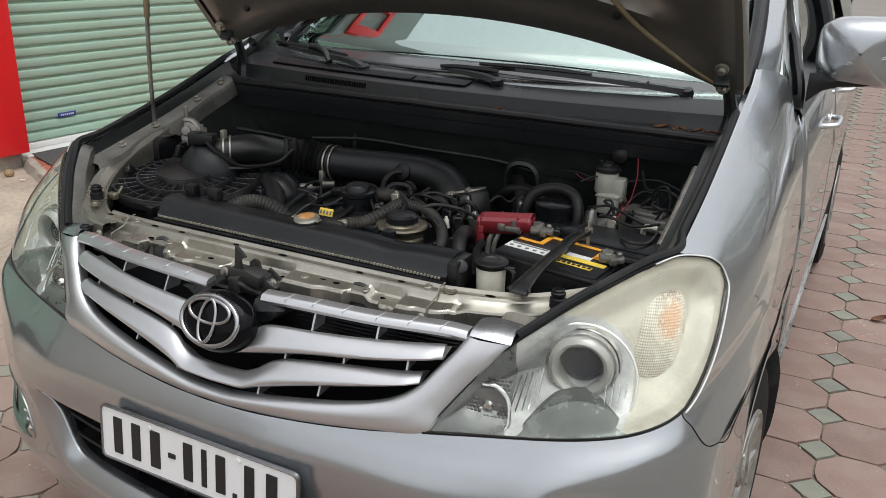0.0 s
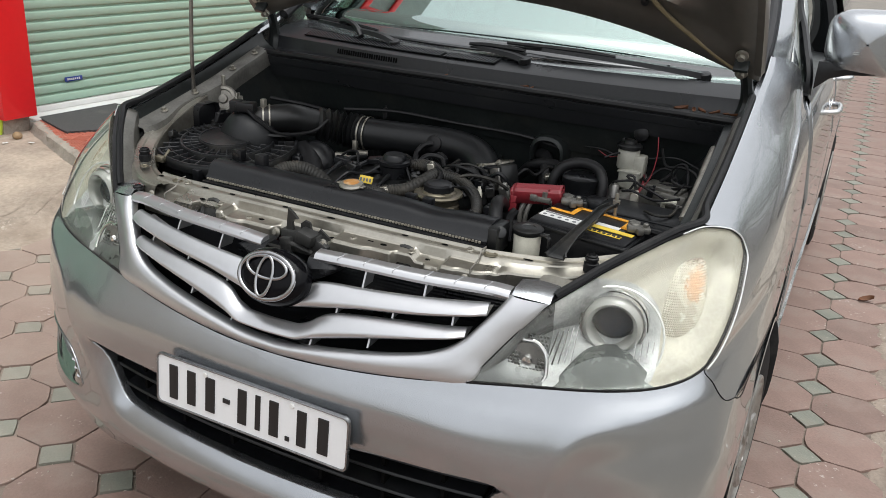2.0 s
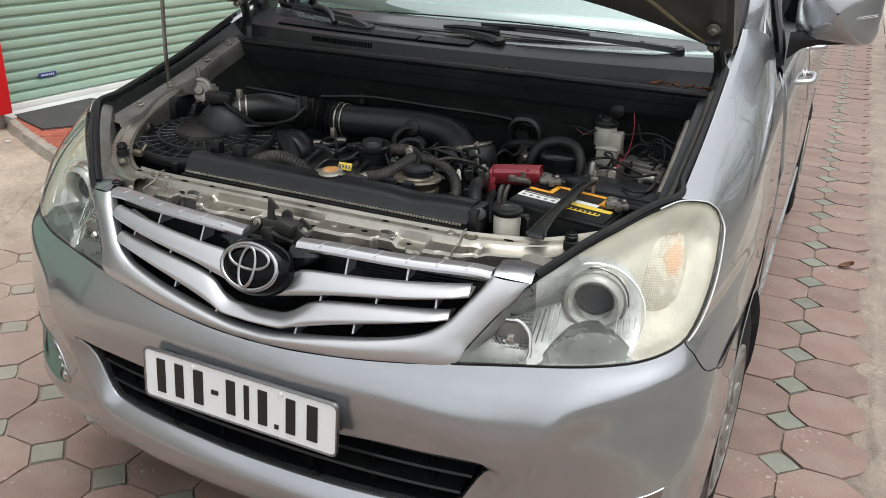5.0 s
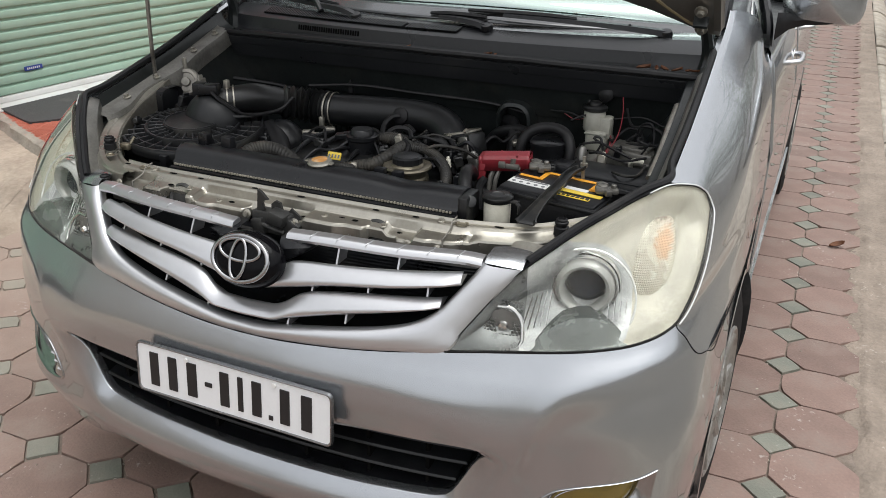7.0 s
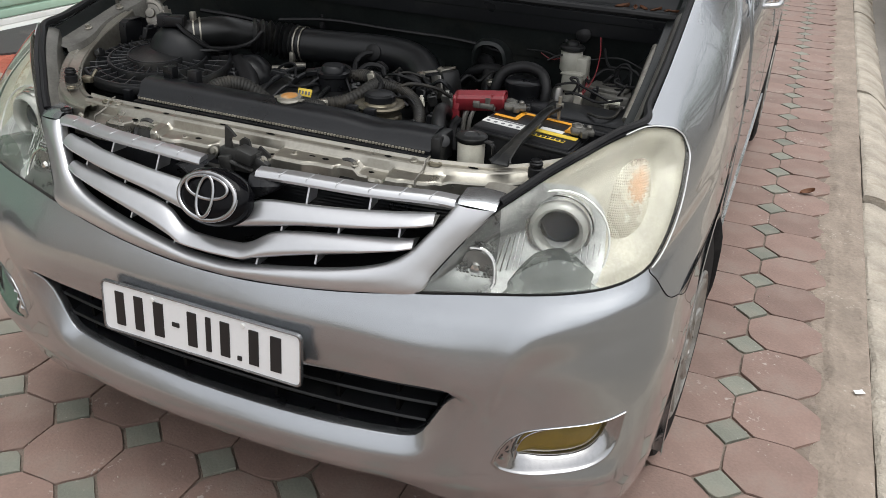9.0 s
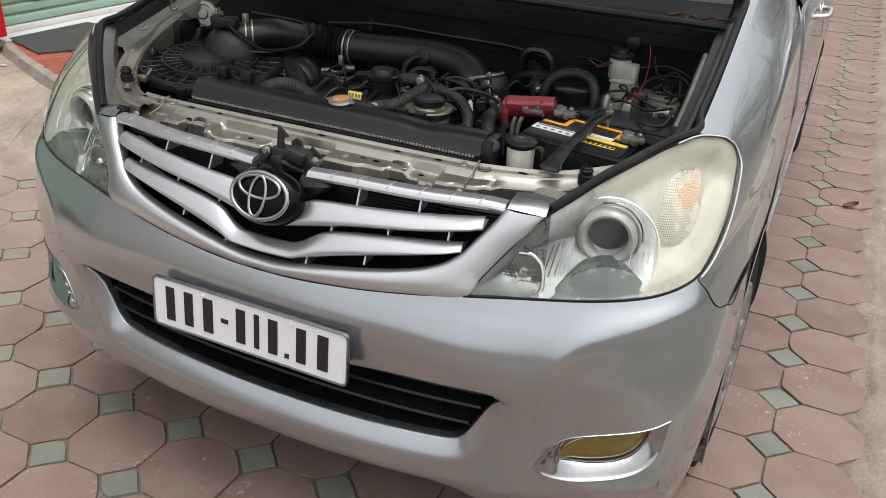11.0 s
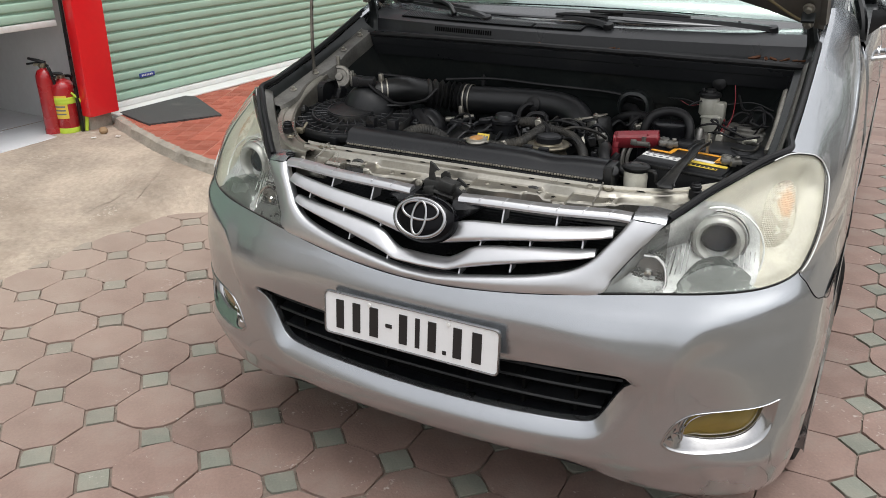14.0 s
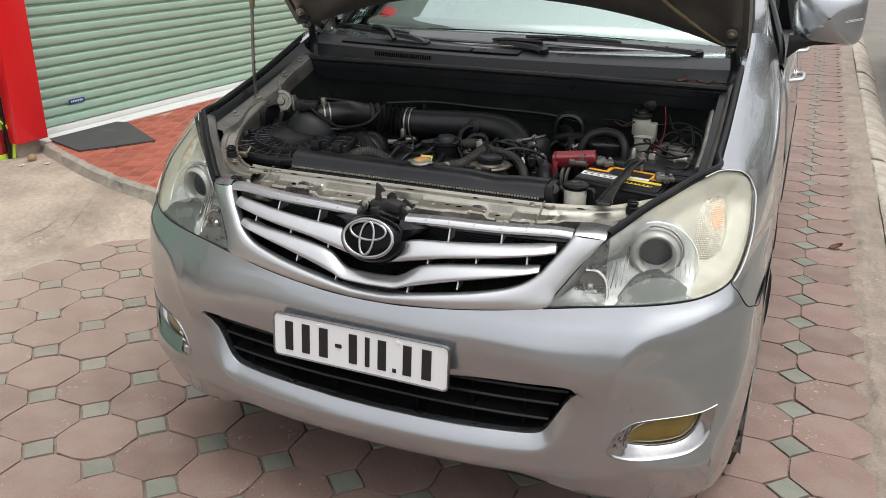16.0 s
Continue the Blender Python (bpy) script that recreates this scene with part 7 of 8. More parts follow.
box(bm, (.372, .30, .958), (.022, .070, .060), .005)
lathe(bm, [(.013, 0), (.013, .006), (.008, .008), (0, .008)], (.6, -.6, .5), (.380, .285, .975), 12)
part("side_bracket", bm, BLACK_DUSTY, rad, "bracket with a bolt")
cap = new("radiator_cap")
cap.parent = car
tagged(cap, "bright radiator cap with an orange label")
bm = bm_new()
lathe(bm, [(.018, -.02), (.020, -.004), (.026, 0), (.028, .004), (.026, .008), (.018, .011), (.0, .012)], (0, -.1, 1), (.004, .334, .994), 24)
box(bm, (.004, .332, .9985), (.070, .014, .004), .0015)
part("cap_body", bm, BOLT, cap)
bm = bm_new()
lathe(bm, [(.0185, .0108), (.014, .0124), (0, .0134)], (0, -.1, 1), (.004, .334, .994), 24)
part("cap_label", bm, CAP_ORANGE, cap, "worn orange label")

# ---------------------------------------------------------------- air cleaner and intake pipe
air = group("air_cleaner", "round ribbed black air cleaner housing")
AC = Vector((-.505, .515, .962))
tilt = Matrix.Translation(AC) @ Matrix.Rotation(radians(5), 4, "X") @ Matrix.Rotation(radians(3), 4, "Y")
bm = bm_new()
lathe(bm, [(.172, -.13), (.176, -.02), (.184, -.012), (.185, .006), (.181, .012), (.175, .011), (.172, -.004), (.126, .000), (.123, .017), (.115, .018), (.112, .004), (.078, .008), (.075, .025), (.066, .027), (.050, .030), (0, .034)], (0, 0, 1), (0, 0, 0), 48)
part("housing", bm, BLACK_DUSTY, air, at=tilt)
for r, h, w in ((.180, .010, .0034), (.150, .007, .0022), (.120, .016, .0030), (.096, .012, .0020), (.071, .025, .0026)):
    bm = bm_new()
    lathe(bm, [(r - w, h - .004), (r - w * .6, h + .004), (r + w * .6, h + .004), (r + w, h - .004)], (0, 0, 1), (0, 0, 0), 48, cap=False)
    part("ring_rib", bm, RIB_PLASTIC, air, at=tilt)
mesh_rib = None
for k in range(28):
    m = tilt @ Matrix.Rotation(2 * math.pi * k / 28, 4, "Z")
    if mesh_rib is None:
        bm = bm_new()
        box(bm, (.149, 0, .004), (.054, .0036, .016), .0008, seg=1)
        box(bm, (.095, 0, .012), (.040, .0030, .016), .0008, seg=1)
        mesh_rib = finish(bm, "radial_rib", RIB_PLASTIC, 30)
    ob = new("radial_rib", mesh_rib)
    ob.parent = air
    ob.matrix_basis = m
for k in range(5):
    a = radians(-125 + 52 * k)
    bm = bm_new()
    box(bm, (.183 * math.cos(a), .183 * math.sin(a), -.012), (.022, .022, .034), .003)
    part("clip", bm, BLACK, air, at=tilt)
bm = bm_new()
rows = []
for k in range(9):
    q = math.pi / 2 * k / 8
    rows.append([Vector((.084 * math.cos(q) ** .85 * math.cos(w) + .0, .076 * math.cos(q) ** .85 * math.sin(w), .088 * math.sin(q))) for w in (2 * math.pi * j / 28 for j in range(28))])
sheet(bm, rows, close_v=True)
weld(bm, .001)
part("dome", bm, PIPE, air, "smooth black dome", at=Matrix.Translation((-.482, .575, .965)) @ Matrix.Rotation(radians(14), 4, "Y"))
pipe = group("intake_pipe", "large black air intake pipe")
bm = bm_new()
tube(bm, [(-.478, .580, 1.020), (-.436, .605, 1.030), (-.400, .650, 1.030), (-.372, .700, 1.014), (-.350, .735, 1.006)], [.036, .036, .038, .038, .034], 22)
rows = []
for p in spline([(-.440, .590, 1.0), (-.405, .625, .995), (-.375, .68, .992), (-.355, .72, .995)], 5):
    rows.append([p + Vector((dx, dy, dz)) for dx, dy, dz in ((-.05, .01, .004), (.022, -.044, .004), (.022, -.046, -.001), (-.05, .01, -.002))])
sheet(bm, rows)
part("front_duct", bm, BLACK_DUSTY, pipe, "dusty rubber duct")
bm = bm_new()
tube(bm, [(-.362, .715, 1.006), (-.325, .748, 1.0), (-.285, .765, .994), (-.245, .770, .992)], .036, 22, ribs=7, rib=.013)
part("bellows", bm, BLACK_DUSTY, pipe, "ribbed rubber bellows")
bm = bm_new()
tube(bm, [(-.245, .765, .992), (-.15, .775, .994), (-.02, .785, .998), (.06, .782, .996), (.115, .765, .985), (.150, .735, .962), (.165, .715, .935)], [.043, .043, .043, .044, .044, .042, .040], 22)
part("main_pipe", bm, PIPE, pipe, "smooth black plastic pipe")
for at, ax, r in (((-.436, .605, 1.030), (.75, .6, 0), .0375), ((-.450, .596, 1.028), (.75, .6, 0), .0375), ((-.238, .766, .992), (1, .1, 0), .046), ((-.222, .768, .992), (1, .1, 0), .046), ((.160, .722, .946), (.3, -.45, -.8), .044)):
    bm = bm_new()
    lathe(bm, [(r, -.0022), (r + .0018, -.0018), (r + .0018, .0018), (r, .0022)], ax, at, 28, cap=False)
    part("clamp", bm, BOLT, pipe, "metal hose clamp")
for at in ((-.238, .725, .965), (-.445, .592, 1.070)):
    bm = bm_new()
    box(bm, at, (.014, .014, .030), .003)
    part("clamp_screw", bm, BOLT, pipe)
bm = bm_new()
box(bm, (-.476, .560, 1.064), (.050, .036, .026), .004, Matrix.Rotation(radians(20), 4, "Z"))
box(bm, (-.503, .552, 1.064), (.032, .030, .032), .004, Matrix.Rotation(radians(20), 4, "Z"))
part("flow_sensor", bm, BLACK, pipe, "black sensor plug")
bm = bm_new()
tube(bm, [(-.460, .545, 1.060), (-.43, .550, 1.035), (-.385, .585, 1.0), (-.335, .66, 1.0), (-.31, .70, 1.03)], .005, 8)
part("sensor_cable", bm, RUBBER, pipe, "black sensor cable")
bm = bm_new()
lathe(bm, [(.022, 0), (.022, .006), (.015, .010), (.0, .011)], (0, -1, .3), (-.005, .745, 1.005), 16)
tube(bm, [(-.005, .737, 1.007), (-.02, .72, 1.005), (-.032, .70, .985), (-.01, .66, .962), (.04, .62, .965), (.075, .60, .955)], .0075, 8)
part("breather_hose", bm, RUBBER, pipe, "thin black breather hose")
thr = group("throttle_body", "black throttle body with a pale metal label")
TM = Matrix.Translation((.200, .705, .955)) @ Matrix.Rotation(radians(-28), 4, "Z") @ Matrix.Rotation(radians(-16), 4, "Y")
bm = bm_new()
box(bm, (0, .01, 0), (.085, .055, .075), .008)
box(bm, (-.030, -.012, .010), (.050, .040, .050), .008)
part("throttle_casting", bm, BLACK_DUSTY, thr, at=TM)
for k in range(6):
    bm = bm_new()
    box(bm, (-.040 + k * .009, -.034, .006), (.0035, .008, .046 - .003 * k), .001, seg=1)
    part("cooling_rib", bm, BLACK, thr, at=TM)
bm = bm_new()
box(bm, (.020, -.022, .004), (.036, .006, .056), .002)
part("throttle_label", bm, ALU, thr, "pale scratched metal label", at=TM)
for dz, r in ((.034, .048), (.042, .046)):
    bm = bm_new()
    lathe(bm, [(r, -.003), (r + .004, -.002), (r + .004, .002), (r, .003)], (0, 0, 1), (-.020, .012, dz), 28, cap=False)
    part("flange_ring", bm, BOLT if r < .047 else BLACK, thr, at=TM)
for x, y, z in ((.040, -.020, .042), (-.008, -.040, .036), (-.048, -.034, .028)):
    bm = bm_new()
    lathe(bm, [(.0075, 0), (.0075, .008), (.004, .009), (0, .009)], (0, -.6, .8), (x, y, z), 8)
    part("throttle_bolt", bm, BOLT, thr, at=TM, smooth=0)
bm = bm_new()
tube(bm, [(.115, .66, .955), (.135, .645, .985), (.165, .64, .985), (.185, .64, .955), (.20, .63, .91)], .0085, 9)
part("throttle_hose", bm, RUBBER, thr, "short black hose")

# ---------------------------------------------------------------- engine block top
eng = group("engine_top", "dusty engine top cover and fittings")
bm = bm_new()
rows = []
for k in range(13):
    u = k / 12
    w = .165 * math.sin(math.pi * min(1, .12 + .80 * u)) ** .55
    y = .430 + .24 * u
    rows.append([Vector((-.070 + w * math.cos(q), y, .905 + (.050 + .012 * u) * math.sin(q) ** .6 if math.sin(q) > 0 else .905)) for q in np.linspace(0, math.pi, 21)])
v = sheet(bm, rows)
bm.faces.new(v[0]), bm.faces.new(v[-1])
part("rocker_cover", bm, BLACK_DUSTY, eng, "rounded black rocker cover")
for k in range(4):
    bm = bm_new()
    tube(bm, [(-.16 + .05 * k, .47, .955), (-.165 + .05 * k, .53, .966), (-.165 + .05 * k, .60, .970), (-.155 + .05 * k, .65, .966)], [.004, .007, .007, .004], 8)
    part("cover_rib", bm, PIPE, eng)
bm = bm_new()
lathe(bm, [(.036, -.05), (.036, .0), (.040, .004), (.040, .012), (.030, .014), (.028, .024), (.024, .028), (0, .029)], (0, 0, 1), (-.020, .565, .986), 24)
part("filler_cap", bm, BLACK, eng, "round black oil filler cap")
bm = bm_new()
box(bm, (-.038, .462, .970), (.036, .004, .018), .001, Matrix.Rotation(radians(-25), 4, "X"))
tag = part("warning_tag", bm, YELLOW, eng, "small yellow tag with unreadable marks")
bm = bm_new()
for k in range(4):
    box(bm, (-.0505 + k * .0085, .4595, .9705), (.004, .002, .008), 0, Matrix.Rotation(radians(-25), 4, "X"))
part("tag_print", bm, GREY_PRINT, tag, smooth=0)
filt = group("filter_can", "round dusty metal can with a black cap")
bm = bm_new()
lathe(bm, [(.044, -.085), (.045, -.030), (.050, -.026), (.050, -.016), (.046, -.012), (.047, .0), (.056, .004), (.058, .008), (.056, .012), (.047, .014), (.040, .012), (.036, .016), (.028, .018)], (0, 0, 1), (.146, .485, .958), 36)
part("can", bm, BRASS, filt)
bm = bm_new()
lathe(bm, [(.034, .014), (.036, .018), (.036, .030), (.030, .034), (.014, .036), (0, .036)], (0, 0, 1), (.146, .485, .958), 12)
part("can_cap", bm, BLACK, filt, "black ribbed cap", smooth=20)
for x, y in ((.118, .405), (.165, .400)):
    bm = bm_new()
    box(bm, (x, y, .965), (.026, .018, .034), .003)
    part("bracket_lug", bm, BLACK, filt)
# hoses and looms
loom = group("hoses", "tangle of dusty hoses and wiring looms")
for name, pts, r, mat, kw in (
        ("coolant_hose", [(-.005, .40, .955), (.035, .435, .962), (.075, .47, .968), (.098, .535, .985), (.10, .575, .985)], [.013, .014, .015, .015, .014], HOSE, dict(ribs=30, rib=.0018)),
        ("cap_hose", [(.026, .348, .985), (.040, .365, .982), (.05, .39, .972), (.02, .40, .962), (-.01, .40, .955)], .010, HOSE, dict(ribs=26, rib=.0014)),
        ("loom_left", [(-.03, .60, .965), (.02, .60, .985), (.07, .585, .992), (.11, .565, .985), (.155, .56, .985)], [.010, .013, .015, .014, .012], HOSE, dict(ribs=30, rib=.0015)),
        ("loom_right", [(.155, .56, .985), (.195, .545, .975), (.230, .515, .955), (.255, .46, .935), (.27, .40, .90), (.275, .37, .84)], [.011, .012, .012, .012, .013, .013], HOSE, dict(ribs=52, rib=.002)),
        ("upper_radiator_hose", [(-.235, .352, .965), (-.215, .385, .980), (-.185, .415, .978), (-.150, .44, .95), (-.12, .46, .90)], [.018, .019, .019, .020, .020], HOSE, dict(ribs=26, rib=.0014)),
        ("front_hose", [(.302, .520, .955), (.308, .470, .985), (.318, .425, .985), (.335, .385, .950), (.345, .365, .88), (.345, .36, .80)], [.013, .014, .015, .015, .015, .015], RUBBER, {}),
        ("side_hose", [(.24, .60, .93), (.28, .56, .94), (.31, .52, .93), (.345, .50, .92), (.37, .50, .90)], .012, RUBBER, {}),
        ("heater_hose", [(.20, .86, .93), (.24, .84, .97), (.30, .83, .985), (.36, .80, .97), (.40, .79, .93)], .014, RUBBER, {}),
        ("heater_hose_upper", [(.235, .905, .985), (.27, .86, .99), (.285, .82, .965), (.29, .80, .92)], .016, RUBBER, {}),
        ("vacuum_line", [(-.05, .70, .955), (.0, .66, .975), (.05, .64, .985), (.09, .645, .972), (.13, .65, .955)], .006, RUBBER, {}),
        ("vacuum_line", [(.02, .60, .985), (.035, .63, 1.005), (.065, .65, 1.0), (.085, .63, .985)], .006, RUBBER, {}),
        ("vacuum_line", [(.10, .56, 1.0), (.118, .545, .99), (.125, .52, .972), (.16, .50, .945), (.17, .47, .91)], .007, RUBBER, {}),
        ("vacuum_line", [(-.06, .62, .98), (-.03, .63, .995), (.005, .61, .99), (.02, .585, .97)], .005, RUBBER, {}),
        ("wire", [(.46, .885, 1.07), (.475, .87, 1.04), (.52, .845, 1.0), (.55, .83, .985), (.60, .84, .99)], .004, RUBBER, {}),
        ("wire", [(.50, .86, 1.03), (.535, .84, .99), (.53, .80, .955), (.515, .77, .93)], .003, RED_PLASTIC, {}),
        ("wire", [(.54, .84, .985), (.57, .86, 1.015), (.60, .865, 1.01), (.615, .85, .985)], .0035, RUBBER, {}),
        ("wire", [(.60, .85, 1.0), (.61, .86, 1.03), (.63, .865, 1.03), (.64, .85, .99)], .0035, BLACK, {}),
        ("wire", [(.66, .80, 1.0), (.60, .80, .995), (.55, .82, .985)], .003, RUBBER, {}),
        ("wire", [(.36, .89, 1.03), (.42, .87, 1.035), (.47, .86, 1.02)], .0025, RUBBER, {}),
        ("cable", [(-.35, .84, 1.03), (-.20, .87, 1.04), (-.02, .88, 1.035), (.18, .89, 1.03), (.30, .90, 1.01)], .005, RUBBER, {}),
        ("cable", [(-.60, .82, 1.03), (-.45, .84, 1.02), (-.30, .83, 1.0), (-.2, .82, .97)], .006, RUBBER, {}),
        ("brake_pipe", [(.53, .87, .99), (.56, .80, .965), (.60, .76, .96), (.66, .74, .965)], .004, ALU, {}),
        ("ground_cable", [(.610, .475, .985), (.65, .495, .978), (.68, .52, .965), (.70, .56, .95)], .007, BLACK, {}),
        ("lower_hose", [(-.35, .64, .95), (-.30, .60, .93), (-.26, .55, .90), (-.26, .50, .85)], .032, RUBBER, {})):
    bm = bm_new()
    tube(bm, pts, r, 12 if (r if not isinstance(r, list) else r[0]) > .008 else 7, 7, **kw)
    part(name, bm, mat, loom)
for at in ((-.20, .70, .955), (-.245, .665, .950), (.285, .845, .985)):
    bm = bm_new()
    box(bm, at, (.032, .018, .012), .003, Matrix.Rotation(radians(30), 4, "Z"))
    part("spring_clamp", bm, BOLT, loom)
bm = bm_new()
rows = []
for k in range(9):
    q = math.pi / 2 * k / 8
    rows.append([Vector((-.318 + .070 * math.cos(q) * math.cos(w), .650 + .060 * math.cos(q) * math.sin(w), .895 + .085 * math.sin(q))) for w in (2 * math.pi * j / 24 for j in range(24))])
sheet(bm, rows, close_v=True)
weld(bm, .001)
part("resonator", bm, BLACK, eng, "black rounded resonator box")
bm = bm_new()
box(bm, (-.05, .60, .80), (.42, .34, .20), .03)
box(bm, (.17, .52, .80), (.12, .20, .20), .02)
part("block", bm, BLACK_DUSTY, eng, "dark engine block")

# ---------------------------------------------------------------- battery and its neighbours
bat = group("battery", "black car battery with orange stripe and labels")
BM = Matrix.Translation((.522, .462, .985)) @ Matrix.Rotation(radians(-6), 4, "Z") @ Matrix.Rotation(radians(2), 4, "Y")
bm = bm_new()
box(bm, (0, 0, -.10), (.222, .162, .190), .006)
box(bm, (0, 0, -.007), (.216, .156, .014), .005)
part("case", bm, BLACK, bat, at=BM)
bm = bm_new()
box(bm, (0, -.03, -.012), (.224, .105, .008), .002)
part("case_lip", bm, BLACK_DUSTY, bat, at=BM)
for cx, cy, sxx, syy in ((-.050, .044, .011, .054), (-.076, .022, .046, .011), (-.022, .068, .056, .011), (.068, .044, .011, .054), (.080, .022, .036, .011), (.034, .068, .068, .011)):
    bm = bm_new()
    box(bm, (cx, cy - .012, .0012), (sxx, syy, .0012))
    part("orange_stripe", bm, ORANGE, bat, smooth=0, at=BM)
bm = bm_new()
box(bm, (-.058, -.030, .0012), (.090, .030, .0012))
lab = part("white_label", bm, WHITE_LABEL, bat, "white label with small pictograms", smooth=0, at=BM)
bm = bm_new()
for k in range(5):
    lathe(bm, [(.0045, 0), (.0045, .0006), (0, .0006)], (0, 0, 1), (-.092 + k * .017, -.036, .0018), 10)
box(bm, (-.058, -.021, .0021), (.078, .005, .0006))
part("label_print", bm, GREY_PRINT, lab, "grey pictograms", smooth=0)
bm = bm_new()
box(bm, (.052, -.022, .0012), (.100, .016, .0012))
box(bm, (.048, -.050, .0012), (.075, .012, .0012))
part("yellow_label", bm, YELLOW, bat, "yellow maker's label, unreadable", smooth=0, at=BM)
bm = bm_new()
box(bm, (.040, -.004, .0012), (.050, .016, .0010))
part("worn_label", bm, WHITE_LABEL, bat, "worn white label", smooth=0, at=BM)
bm = bm_new()
for k in range(7):
    box(bm, (.018 + k * .0105, -.050, .0022), (.007, .007, .0008))
part("dark_print", bm, PLATE_BLACK, bat, smooth=0, at=BM)
for cx, cy, nm in ((.090, .010, "negative"), (-.085, .060, "positive")):
    bm = bm_new()
    lathe(bm, [(.011, 0), (.0105, .018), (.008, .020), (0, .020)], (0, 0, 1), (cx, cy, 0), 16)
    box(bm, (cx + .012, cy - .006, .011), (.048, .026, .012), .004, Matrix.Rotation(radians(25), 4, "Z"))
    lathe(bm, [(.006, .0), (.006, .018), (.004, .020), (0, .020)], (0, 0, 1), (cx + .024, cy, .005), 8)
    box(bm, (cx - .004, cy + .010, .012), (.022, .018, .016), .003, Matrix.Rotation(radians(-20), 4, "Z"))
    box(bm, (cx + .018, cy - .016, .010), (.014, .020, .014), .003, Matrix.Rotation(radians(40), 4, "Z"))
    part("terminal", bm, LEDGE, bat, "corroded grey terminal clamp", at=BM)
strap = group("battery_strap", "black steel battery hold-down strap")
bm = bm_new()
rows = []
for p, w in zip(spline([(.516, .262, .968), (.518, .278, .975), (.526, .345, .992), (.533, .405, 1.000), (.540, .470, 1.010), (.552, .515, 1.012)], 5), list(np.linspace(.023, .0115, 10)) + list(np.linspace(.0115, .010, 16))):
    rows.append([p + Vector((-w, 0, .006)), p + Vector((-w * .85, 0, .006)), p + Vector((-w * .7, 0, -.001)), p + Vector((w * .7, 0, -.001)), p + Vector((w * .85, 0, .006)), p + Vector((w, 0, .006))])
sheet(bm, rows)
part("strap", bm, BLACK_DUSTY, strap, thick=.003)
bm = bm_new()
tube(bm, [(.553, .528, .93), (.553, .528, 1.035)], .004, 8, smooth=False)
lathe(bm, [(.009, 0), (.009, .008), (0, .008)], (0, 0, 1), (.553, .528, 1.012), 6)
part("strap_rod", bm, BOLT, strap, "threaded rod and nut")
red = group("terminal_cover", "faded red plastic terminal cover")
RT = Matrix.Translation((.372, .545, 1.000)) @ Matrix.Rotation(radians(10), 4, "Z") @ Matrix.Rotation(radians(-5), 4, "Y")
bm = bm_new()
sheet(bm, [[(x, y, z + (.004 if abs(y) < .02 else 0)) for y, z in ((-.026, -.022), (-.025, .004), (-.020, .010), (.0, .011), (.020, .010), (.026, .004), (.027, -.024))] for x in (-.056, -.050, -.02, .01, .046, .052)])
sheet(bm, [[(x, y, z) for x in (-.056, -.060, -.063)] for y, z in ((-.026, -.022), (-.025, .004), (-.020, .009), (.020, .009), (.026, .004), (.027, -.024))])
box(bm, (-.058, -.004, -.030), (.016, .044, .052), .003, Matrix.Rotation(radians(9), 4, "Y"))
part("cover_shell", bm, RED_PLASTIC, red, thick=.003, smooth=25, at=RT)
bm = bm_new()
box(bm, (.050, -.002, -.010), (.006, .046, .026), .002)
part("cover_end", bm, RED_PLASTIC, red, at=RT)
for x in (.350, .400):
    bm = bm_new()
    box(bm, (x, .545, 1.0105 + (x - .372) * .087), (.004, .040, .005), .001)
    part("cover_ridge", bm, RED_PLASTIC, red)
bm = bm_new()
tube(bm, [(.345, .53, .982), (.362, .522, .990), (.385, .528, .988), (.410, .526, .984)], .006, 8)
tube(bm, [(.347, .525, .98), (.342, .512, .95), (.346, .50, .90)], .006, 8)
tube(bm, [(.362, .523, .98), (.356, .510, .95), (.358, .50, .90)], .005, 8)
box(bm, (.388, .525, .990), (.040, .020, .012), .003)
box(bm, (.368, .520, .992), (.016, .016, .016), .003)
lathe(bm, [(.007, 0), (.007, .018), (0, .018)], (0, 0, 1), (.392, .525, .990), 6)
part("cable_lug", bm, LEDGE, red, "corroded cable lug")
bm = bm_new()
tube(bm, [(.330, .515, .955), (.322, .50, .935), (.33, .48, .89)], .011, 8)
part("battery_cable", bm, RUBBER, red, "black battery cable")
bottle = group("washer_bottle", "aged white overflow bottle with black lid")
bm = bm_new()
lathe(bm, [(.026, -.14), (.0285, -.02), (.0285, .0), (.026, .004)], (0, 0, 1), (.425, .345, .976), 24)
part("bottle_body", bm, WHITE_PLASTIC, bottle)
bm = bm_new()
lathe(bm, [(.030, -.002), (.033, .002), (.033, .008), (.028, .011), (.016, .012), (.014, .010), (0, .010)], (0, 0, 1), (.425, .345, .976), 24)
box(bm, (.461, .340, .978), (.026, .012, .006), .002)
tube(bm, [(.468, .338, .978), (.476, .335, .972), (.476, .335, .955)], .004, 6)
part("bottle_lid", bm, BLACK_DUSTY, bottle, "black lid")
canister = group("canister", "round black canister with looped hose")
bm = bm_new()
lathe(bm, [(.058, -.10), (.058, -.03), (.054, -.026), (.044, -.024), (.042, .0), (.044, .004), (.044, .018), (.038, .022), (0, .024)], (0, 0, 1), (.415, .705, .985), 28)
box(bm, (.430, .685, .945), (.125, .09, .05), .012)
part("canister_body", bm, BLACK, canister)
bm = bm_new()
tube(bm, [(.345, .70, .90), (.347, .70, .975), (.362, .715, 1.015), (.405, .73, 1.030), (.450, .725, 1.022), (.470, .705, .99), (.470, .695, .95)], .0135, 10)
part("looped_hose", bm, RUBBER, canister, "thick looped rubber hose")
